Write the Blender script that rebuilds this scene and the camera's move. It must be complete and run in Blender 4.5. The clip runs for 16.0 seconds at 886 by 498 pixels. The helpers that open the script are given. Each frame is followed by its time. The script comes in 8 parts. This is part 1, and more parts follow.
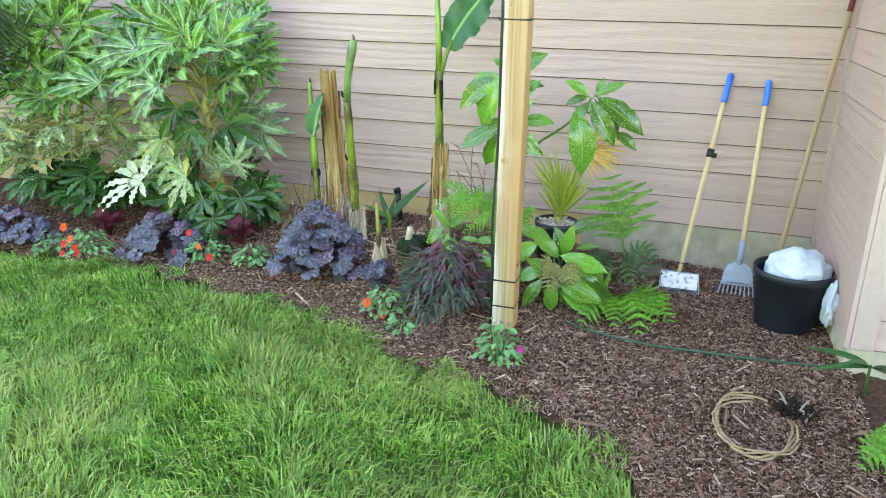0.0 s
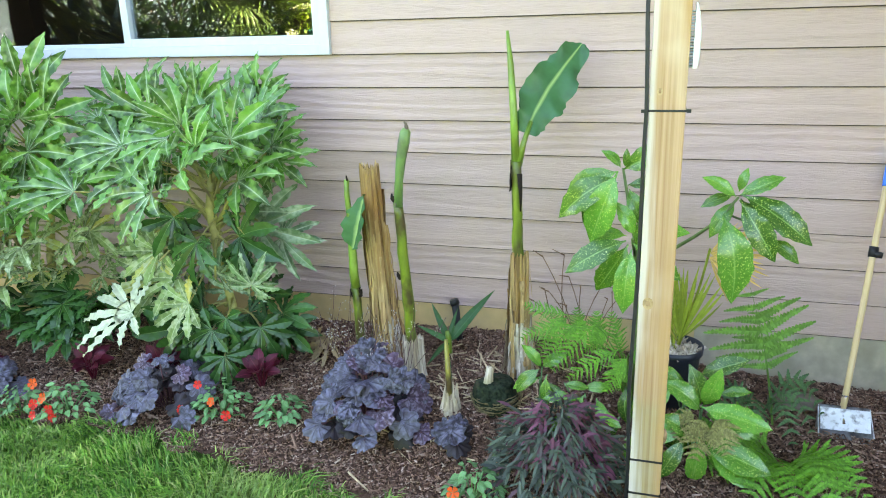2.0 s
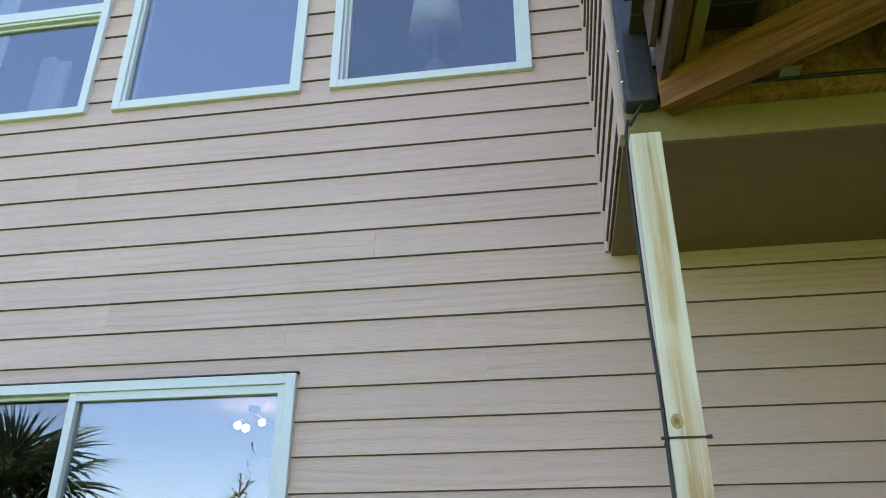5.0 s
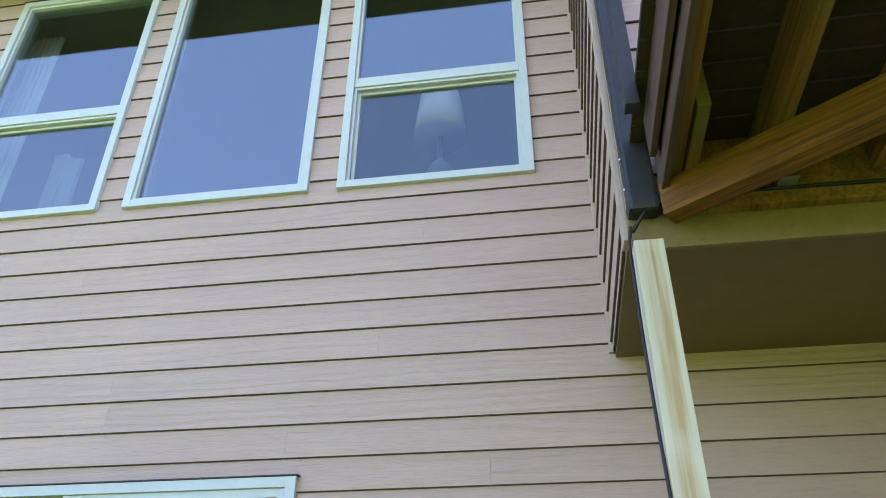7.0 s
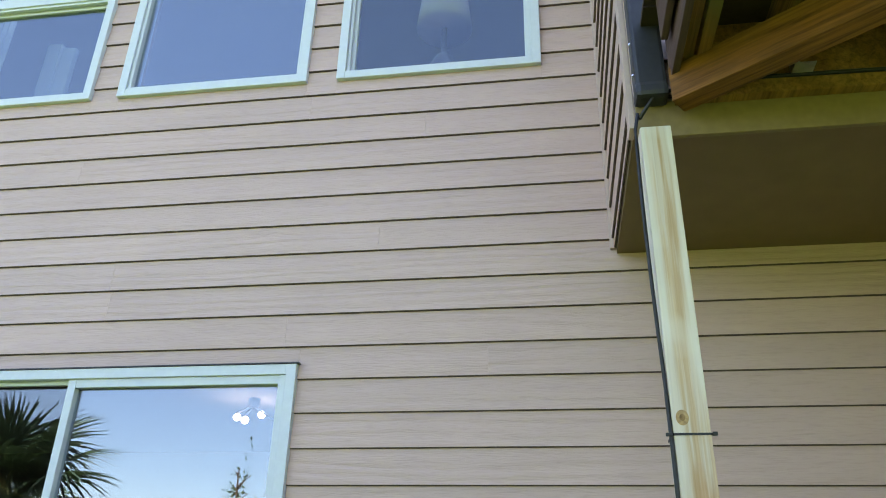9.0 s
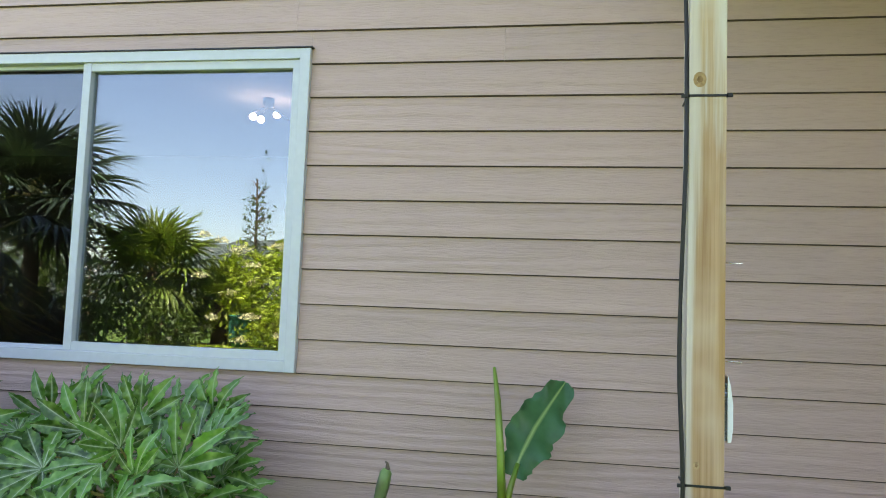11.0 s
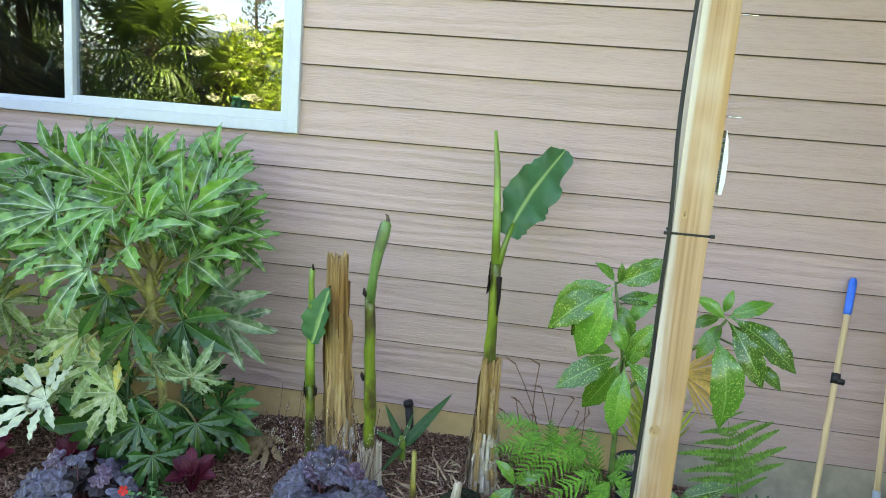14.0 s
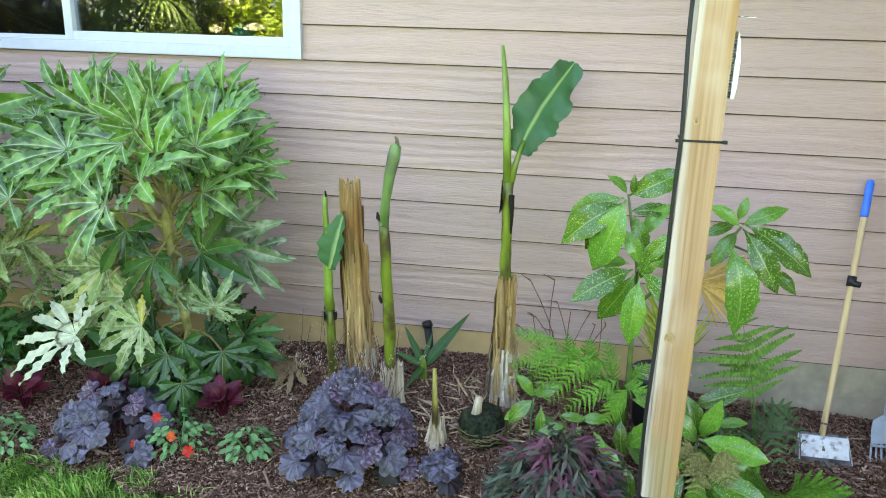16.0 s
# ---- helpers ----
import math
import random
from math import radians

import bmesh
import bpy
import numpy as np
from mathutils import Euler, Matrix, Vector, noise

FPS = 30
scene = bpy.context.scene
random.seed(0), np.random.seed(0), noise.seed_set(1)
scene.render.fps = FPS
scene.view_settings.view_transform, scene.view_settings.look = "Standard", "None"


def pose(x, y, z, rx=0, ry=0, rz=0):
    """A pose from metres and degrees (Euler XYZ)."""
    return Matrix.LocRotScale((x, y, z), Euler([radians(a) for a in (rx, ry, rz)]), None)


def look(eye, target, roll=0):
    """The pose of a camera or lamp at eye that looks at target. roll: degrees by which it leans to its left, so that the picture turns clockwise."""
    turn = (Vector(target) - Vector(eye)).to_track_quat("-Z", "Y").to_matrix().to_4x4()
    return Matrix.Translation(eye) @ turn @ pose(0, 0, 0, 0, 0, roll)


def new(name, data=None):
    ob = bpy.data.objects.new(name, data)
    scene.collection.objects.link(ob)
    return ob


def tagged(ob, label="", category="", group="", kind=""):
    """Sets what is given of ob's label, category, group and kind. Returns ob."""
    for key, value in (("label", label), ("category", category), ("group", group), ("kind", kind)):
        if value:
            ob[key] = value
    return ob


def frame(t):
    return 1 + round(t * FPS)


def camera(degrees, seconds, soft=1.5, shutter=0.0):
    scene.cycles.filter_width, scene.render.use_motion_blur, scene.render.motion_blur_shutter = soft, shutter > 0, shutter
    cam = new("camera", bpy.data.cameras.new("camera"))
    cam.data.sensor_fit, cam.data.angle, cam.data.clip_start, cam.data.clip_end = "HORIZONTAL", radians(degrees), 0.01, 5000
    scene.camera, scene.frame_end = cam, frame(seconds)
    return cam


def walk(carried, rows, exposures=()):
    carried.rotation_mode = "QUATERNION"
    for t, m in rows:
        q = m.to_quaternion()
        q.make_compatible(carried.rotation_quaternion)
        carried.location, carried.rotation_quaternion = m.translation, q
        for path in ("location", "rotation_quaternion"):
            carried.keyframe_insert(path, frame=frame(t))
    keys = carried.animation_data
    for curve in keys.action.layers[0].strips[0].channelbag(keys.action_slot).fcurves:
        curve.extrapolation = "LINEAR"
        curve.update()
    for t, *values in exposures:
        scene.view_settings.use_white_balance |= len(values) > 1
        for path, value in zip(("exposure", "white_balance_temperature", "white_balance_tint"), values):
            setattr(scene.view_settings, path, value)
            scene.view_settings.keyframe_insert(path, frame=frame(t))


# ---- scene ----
cam = camera(61.4, 16.0, soft=1.0)
PATH = [
    (0, (2.494, -4.647, 1.67), (1.9, -2.852, 1.019), 1.0),
    (0.5, (2.306, -4.381, 1.705), (1.552, -2.635, 1.09), -0.1),
    (1, (2.128, -4.042, 1.761), (1.302, -2.333, 1.13), -2.5),
    (1.5, (1.933, -3.854, 1.796), (1.19, -2.111, 1.156), -3.0),
    (2, (1.724, -3.729, 1.832), (1.159, -1.899, 1.257), -1.5),
    (2.5, (1.581, -3.53, 1.841), (1.124, -1.657, 1.308), 0.2),
    (3, (1.498, -3.474, 1.897), (1.099, -1.558, 1.485), 0.6),
    (3.5, (1.456, -3.494, 1.956), (1.089, -1.532, 1.837), -0.1),
    (4, (1.391, -3.559, 2.106), (1.075, -1.606, 2.397), -0.2),
    (4.5, (1.348, -3.63, 2.203), (1.064, -1.749, 2.821), -0.5),
    (5, (1.338, -3.662, 2.257), (1.057, -1.878, 3.116), -0.0),
    (5.2, (1.332, -3.689, 2.269), (1.052, -1.937, 3.191), 0.1),
    (7.3, (1.315, -3.71, 2.29), (1.054, -2.041, 3.361), 0.4),
    (7.5, (1.312, -3.705, 2.278), (1.052, -2.029, 3.338), 0.5),
    (7.7, (1.317, -3.697, 2.282), (1.06, -2.011, 3.327), 0.5),
    (8, (1.321, -3.689, 2.281), (1.068, -1.987, 3.301), 0.5),
    (8.2, (1.317, -3.676, 2.269), (1.064, -1.963, 3.268), 0.6),
    (10.3, (1.337, -3.586, 2.18), (0.996, -1.668, 2.633), 1.8),
    (10.5, (1.312, -3.609, 2.141), (0.984, -1.673, 2.519), 2.0),
    (10.8, (1.275, -3.621, 2.062), (0.966, -1.663, 2.323), 2.2),
    (11, (1.299, -3.598, 2.046), (0.976, -1.63, 2.203), 2.1),
    (11.5, (1.3, -3.617, 1.963), (0.992, -1.642, 1.885), 2.3),
    (12, (1.326, -3.646, 1.922), (1.026, -1.686, 1.656), 2.5),
    (12.5, (1.334, -3.629, 1.896), (1.05, -1.68, 1.551), 3.3),
    (13, (1.317, -3.612, 1.883), (1.041, -1.666, 1.516), 4.1),
    (13.5, (1.317, -3.613, 1.865), (1.036, -1.667, 1.497), 4.4),
    (14, (1.318, -3.621, 1.875), (1.021, -1.678, 1.507), 4.5),
    (14.5, (1.315, -3.636, 1.871), (0.929, -1.713, 1.48), 3.2),
    (15, (1.332, -3.638, 1.859), (0.943, -1.744, 1.351), 2.2),
    (15.5, (1.339, -3.627, 1.863), (0.989, -1.739, 1.304), 1.8),
    (16, (1.332, -3.629, 1.858), (1.012, -1.737, 1.294), 1.7),
]
EXPOSURES = [(0, 4.33, 8700, 15), (1.5, 4.28, 8450, 15), (3.0, 3.9, 8100, 17), (3.5, 3.6, 7900, 18), (4.0, 3.1, 7600, 20), (5, 2.9, 7150, 23), (7.5, 2.96, 7050, 24), (10.5, 2.9, 7800, 19), (11.5, 3.18, 8600, 23), (12.0, 3.5, 9100, 23), (12.5, 3.72, 8700, 18), (13.5, 3.7, 8250, 19), (14.5, 3.78, 8250, 18), (15.0, 3.9, 8350, 18), (15.5, 3.92, 8450, 18), (16, 3.97, 8500, 18)]
walk(cam, [(t, look(eye, target, roll)) for t, eye, target, roll in PATH], EXPOSURES)

# ---- world and sun ----
world = bpy.data.worlds.new("sky")
scene.world = world
world.use_nodes = True
wn = world.node_tree
sky = wn.nodes.new("ShaderNodeTexSky")
sky.sky_type = "NISHITA"
sky.sun_disc = False
sky.sun_elevation = radians(64)
sky.sun_rotation = radians(-12)
sky.air_density, sky.dust_density, sky.ozone_density = 1.0, 0.3, 2.5
wn.links.new(sky.outputs[0], wn.nodes["Background"].inputs[0])
wn.nodes["Background"].inputs[1].default_value = 0.1

sun = new("sun", bpy.data.lights.new("sun", "SUN"))
sun.data.energy, sun.data.angle, sun.data.color = 5.0, radians(0.6), (1.0, 0.95, 0.86)
sun.matrix_world = look((-1.6, 7.7, 16.0), (0, 0, 0))


# ---- materials ----
def shader(name):
    m = bpy.data.materials.new(name)
    m.use_nodes = True
    nt = m.node_tree
    b = nt.nodes["Principled BSDF"]

    def node(kind, **kw):
        n = nt.nodes.new(kind)
        for k, v in kw.items():
            n.inputs[k].default_value = v
        return n
    return m, nt, b, node


def ramp(nt, stops):
    r = nt.nodes.new("ShaderNodeValToRGB")
    e = r.color_ramp.elements
    while len(e) < len(stops):
        e.new(0.5)
    for el, (p, c) in zip(e, stops):
        el.position = p
        el.color = (*c, 1) if len(c) == 3 else c
    return r


def coords(nt, node, scale, space="Object", shift=True):
    """Texture coordinates stretched by scale, moved by the object's random number."""
    tc = nt.nodes.new("ShaderNodeTexCoord")
    mp = nt.nodes.new("ShaderNodeMapping")
    mp.inputs["Scale"].default_value = scale
    nt.links.new(tc.outputs[space], mp.inputs["Vector"])
    if shift:
        oi = nt.nodes.new("ShaderNodeObjectInfo")
        mul = nt.nodes.new("ShaderNodeMath")
        mul.operation = "MULTIPLY"
        mul.inputs[1].default_value = 37.0
        nt.links.new(oi.outputs["Random"], mul.inputs[0])
        nt.links.new(mul.outputs[0], mp.inputs["Location"])
    return mp.outputs[0]


def mix(nt, fac, a, b, mode="MIX"):
    """Colour mix of sockets or colours; returns the socket."""
    m = nt.nodes.new("ShaderNodeMix")
    m.data_type, m.blend_type = "RGBA", mode
    for sock, v in ((m.inputs[0], fac), (m.inputs[6], a), (m.inputs[7], b)):
        if isinstance(v, (int, float)):
            sock.default_value = v
        elif isinstance(v, tuple):
            sock.default_value = (*v, 1)
        else:
            nt.links.new(v, sock)
    return m.outputs[2]


def plain(name, col, rough=0.5, metal=0.0, var=0.12, scale=30.0, bump=0.1, dirt=None, dirt_scale=4.0):
    """Two scales of variation over a base colour, fine bump."""
    m, nt, b, node = shader(name)
    v = coords(nt, node, (1, 1, 1))
    n1 = node("ShaderNodeTexNoise", Scale=scale, Detail=6.0)
    n2 = node("ShaderNodeTexNoise", Scale=dirt_scale, Detail=5.0)
    for n in (n1, n2):
        nt.links.new(v, n.inputs["Vector"])
    lo, hi = tuple(c * (1 - var) for c in col), tuple(min(1, c * (1 + var)) for c in col)
    r1 = ramp(nt, [(0.3, lo), (0.7, hi)])
    nt.links.new(n1.outputs[0], r1.inputs[0])
    out = r1.outputs[0]
    if dirt:
        r2 = ramp(nt, [(0.5, (0, 0, 0)), (0.72, (1, 1, 1))])
        nt.links.new(n2.outputs[0], r2.inputs[0])
        out = mix(nt, r2.outputs[0], out, dirt)
    nt.links.new(out, b.inputs["Base Color"])
    b.inputs["Roughness"].default_value = rough
    b.inputs["Metallic"].default_value = metal
    b.inputs["Specular IOR Level"].default_value = 0.15 if rough > 0.75 else 0.4
    if bump:
        bp = node("ShaderNodeBump", Strength=bump, Distance=0.004)
        nt.links.new(n1.outputs[0], bp.inputs["Height"])
        nt.links.new(bp.outputs[0], b.inputs["Normal"])
    return m


def siding(name, col):
    """Fibre-cement planks: painted, with pressed cedar grain."""
    m, nt, b, node = shader(name)
    v = coords(nt, node, (1.5, 1, 15))
    warp = node("ShaderNodeTexNoise", Scale=1.6, Detail=3.0)
    nt.links.new(v, warp.inputs["Vector"])
    vv = mix(nt, 0.5, v, warp.outputs["Color"], "ADD")
    grain = node("ShaderNodeTexNoise", Scale=8.0, Detail=5.0, Roughness=0.6)
    nt.links.new(vv, grain.inputs["Vector"])
    rings = nt.nodes.new("ShaderNodeTexWave")
    rings.bands_direction = "Z"
    rings.inputs["Scale"].default_value = 0.28
    rings.inputs["Distortion"].default_value = 18.0
    rings.inputs["Detail"].default_value = 3.0
    rings.inputs["Detail Scale"].default_value = 0.7
    nt.links.new(vv, rings.inputs["Vector"])
    v2 = coords(nt, node, (0.5, 1, 2.0), shift=False)
    blotch = node("ShaderNodeTexNoise", Scale=1.6, Detail=4.0)
    nt.links.new(v2, blotch.inputs["Vector"])
    r = ramp(nt, [(0.3, tuple(c * 0.93 for c in col)), (0.72, tuple(c * 1.07 for c in col))])
    nt.links.new(blotch.outputs[0], r.inputs[0])
    g = ramp(nt, [(0.36, (0.95, 0.945, 0.94)), (0.5, (1.02, 1.02, 1.02))])
    nt.links.new(grain.outputs[0], g.inputs[0])
    oi = nt.nodes.new("ShaderNodeObjectInfo")
    tone = ramp(nt, [(0.0, (0.95, 0.95, 0.95)), (1.0, (1.03, 1.02, 1.01))])
    nt.links.new(oi.outputs["Random"], tone.inputs[0])
    c = mix(nt, 1.0, r.outputs[0], g.outputs[0], "MULTIPLY")
    c = mix(nt, 1.0, c, tone.outputs[0], "MULTIPLY")
    nt.links.new(c, b.inputs["Base Color"])
    b.inputs["Roughness"].default_value = 0.55
    both = mix(nt, 0.42, grain.outputs[0], rings.outputs[0])
    bp = node("ShaderNodeBump", Strength=1.0, Distance=0.0065)
    nt.links.new(both, bp.inputs["Height"])
    nt.links.new(bp.outputs[0], b.inputs["Normal"])
    return m


def timber(name, light, dark, axis=2, rough=0.7, bump=0.4, blotch=None, fine=55.0, edge=0.62, run=1.3):
    """Sawn wood with the grain along one local axis."""
    m, nt, b, node = shader(name)
    s = [fine, fine, fine]
    s[axis] = run
    v = coords(nt, node, tuple(s))
    n1 = node("ShaderNodeTexNoise", Scale=1.0, Detail=6.0, Roughness=0.65, Distortion=0.4)
    nt.links.new(v, n1.inputs["Vector"])
    s2 = [9.0, 9.0, 9.0]
    s2[axis] = run * 0.6
    v2 = coords(nt, node, tuple(s2))
    n2 = node("ShaderNodeTexNoise", Scale=1.0, Detail=4.0)
    nt.links.new(v2, n2.inputs["Vector"])
    r1 = ramp(nt, [(0.3, dark), (edge, light)])
    nt.links.new(n1.outputs[0], r1.inputs[0])
    r2 = ramp(nt, [(0.35, (0.72, 0.66, 0.55)), (0.65, (1, 1, 1))])
    nt.links.new(n2.outputs[0], r2.inputs[0])
    c = mix(nt, 1.0, r1.outputs[0], r2.outputs[0], "MULTIPLY")
    if blotch:
        n3 = node("ShaderNodeTexNoise", Scale=2.6, Detail=3.0)
        r3 = ramp(nt, [(0.5, (0, 0, 0)), (0.7, (1, 1, 1))])
        nt.links.new(coords(nt, node, (1, 1, 1)), n3.inputs["Vector"])
        nt.links.new(n3.outputs[0], r3.inputs[0])
        c = mix(nt, r3.outputs[0], c, blotch)
    nt.links.new(c, b.inputs["Base Color"])
    b.inputs["Roughness"].default_value = rough
    b.inputs["Specular IOR Level"].default_value = 0.2
    bp = node("ShaderNodeBump", Strength=bump, Distance=0.003)
    nt.links.new(n1.outputs[0], bp.inputs["Height"])
    nt.links.new(bp.outputs[0], b.inputs["Normal"])
    return m


def leafy(name, col, vein=None, rough=0.35, thin=0.3, spot=None, spot_size=70.0, hue=0.03, val=0.3, old=None, spot_lim=0.6, vein_from=0.78, vein_max=0.85, spot_soft=0.05, gloss=0.3):
    """A leaf: colour varied from leaf to leaf, paler veins by the 'vein' attribute, spots, light passing through."""
    m, nt, b, node = shader(name)
    oi = nt.nodes.new("ShaderNodeObjectInfo")
    ge = nt.nodes.new("ShaderNodeNewGeometry")
    add = nt.nodes.new("ShaderNodeMath")
    add.operation = "ADD"
    nt.links.new(oi.outputs["Random"], add.inputs[0])
    nt.links.new(ge.outputs["Random Per Island"], add.inputs[1])
    fr = nt.nodes.new("ShaderNodeMath")
    fr.operation = "FRACT"
    nt.links.new(add.outputs[0], fr.inputs[0])
    stops = [(0.0, tuple(c * (1 - val) for c in col)), (0.55, col), (0.85, tuple(min(1, c * (1 + val)) for c in col))]
    if old:
        stops.append((1.0, old))
    r = ramp(nt, stops)
    nt.links.new(fr.outputs[0], r.inputs[0])
    n1 = node("ShaderNodeTexNoise", Scale=14.0, Detail=4.0)
    nt.links.new(coords(nt, node, (1, 1, 1)), n1.inputs["Vector"])
    r1 = ramp(nt, [(0.3, (0.78, 0.8, 0.75)), (0.7, (1.12, 1.1, 1.05))])
    nt.links.new(n1.outputs[0], r1.inputs[0])
    c = mix(nt, 1.0, r.outputs[0], r1.outputs[0], "MULTIPLY")
    if spot:
        vo = node("ShaderNodeTexNoise", Scale=spot_size, Detail=2.0)
        nt.links.new(coords(nt, node, (1, 1, 1)), vo.inputs["Vector"])
        rs = ramp(nt, [(spot_lim, (0, 0, 0)), (spot_lim + spot_soft, (1, 1, 1))])
        nt.links.new(vo.outputs[0], rs.inputs[0])
        c = mix(nt, rs.outputs[0], c, spot)
    if vein:
        at = nt.nodes.new("ShaderNodeAttribute")
        at.attribute_name = "vein"
        rv = ramp(nt, [(vein_from, (0, 0, 0)), (1.0, (vein_max, vein_max, vein_max))])
        nt.links.new(at.outputs["Fac"], rv.inputs[0])
        c = mix(nt, rv.outputs[0], c, vein)
    nt.links.new(c, b.inputs["Base Color"])
    b.inputs["Roughness"].default_value = rough
    b.inputs["Specular IOR Level"].default_value = gloss
    bp = node("ShaderNodeBump", Strength=0.25, Distance=0.003)
    nt.links.new(n1.outputs[0], bp.inputs["Height"])
    nt.links.new(bp.outputs[0], b.inputs["Normal"])
    tr = nt.nodes.new("ShaderNodeBsdfTranslucent")
    nt.links.new(mix(nt, 1.0, c, (1.0, 1.0, 0.55), "MULTIPLY"), tr.inputs[0])
    ms = nt.nodes.new("ShaderNodeMixShader")
    ms.inputs[0].default_value = thin
    nt.links.new(b.outputs[0], ms.inputs[1])
    nt.links.new(tr.outputs[0], ms.inputs[2])
    nt.links.new(ms.outputs[0], nt.nodes["Material Output"].inputs[0])
    return m


def glass(name, gloss=0.3, tint=(0.75, 0.8, 0.82)):
    m, nt, b, node = shader(name)
    tp = nt.nodes.new("ShaderNodeBsdfTransparent")
    tp.inputs[0].default_value = (*tint, 1)
    gl = nt.nodes.new("ShaderNodeBsdfGlossy")
    gl.inputs["Roughness"].default_value = 0.0
    gl.inputs[0].default_value = (0.86, 0.95, 1.0, 1)
    n1 = node("ShaderNodeTexNoise", Scale=1.3, Detail=1.0)
    nt.links.new(coords(nt, node, (1, 1, 1)), n1.inputs["Vector"])
    bp = node("ShaderNodeBump", Strength=0.02, Distance=0.02)
    nt.links.new(n1.outputs[0], bp.inputs["Height"])
    nt.links.new(bp.outputs[0], gl.inputs["Normal"])
    ms = nt.nodes.new("ShaderNodeMixShader")
    ms.inputs[0].default_value = gloss
    nt.links.new(tp.outputs[0], ms.inputs[1])
    nt.links.new(gl.outputs[0], ms.inputs[2])
    nt.links.new(ms.outputs[0], nt.nodes["Material Output"].inputs[0])
    return m


def glow(name, col, power):
    m, nt, b, node = shader(name)
    b.inputs["Base Color"].default_value = (*col, 1)
    b.inputs["Emission Color"].default_value = (*col, 1)
    b.inputs["Emission Strength"].default_value = power
    return m


M_SIDE = siding("painted_siding", (0.485, 0.34, 0.296))
# dark tone that draws the shadow line under each lap
M_EDGE = plain("plank_lap_shadow", (0.09, 0.065, 0.055), 0.8, var=0.3)
M_TRIM = plain("painted_trim", (0.47, 0.35, 0.305), 0.5, var=0.05)
M_WALL = plain("sheathing", (0.36, 0.29, 0.25), 0.7)
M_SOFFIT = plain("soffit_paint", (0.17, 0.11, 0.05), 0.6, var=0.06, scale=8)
M_TANPAINT = plain("tan_foundation_paint", (0.6, 0.42, 0.2), 0.8, var=0.08, scale=14, dirt=(0.5, 0.37, 0.2), bump=0.3)
M_CONC = plain("grey_concrete", (0.46, 0.40, 0.30), 0.85, var=0.14, scale=18, bump=0.5, dirt=(0.3, 0.27, 0.2))
M_VINYL = plain("white_vinyl", (0.52, 0.56, 0.59), 0.35, var=0.03, bump=0.02)
M_GLASS = glass("window_glass", 0.135)
M_GLASS_UP = glass("upstairs_glass", 0.165)
M_GLASS_DARK = glass("screened_glass", 0.085, (0.82, 0.84, 0.86))
# very dark wall colour stands in for the unlit interior
M_ROOM = plain("room_unlit_tone", (0.09, 0.085, 0.08), 0.8, var=0.06)
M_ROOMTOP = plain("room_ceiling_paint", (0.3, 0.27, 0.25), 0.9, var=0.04)
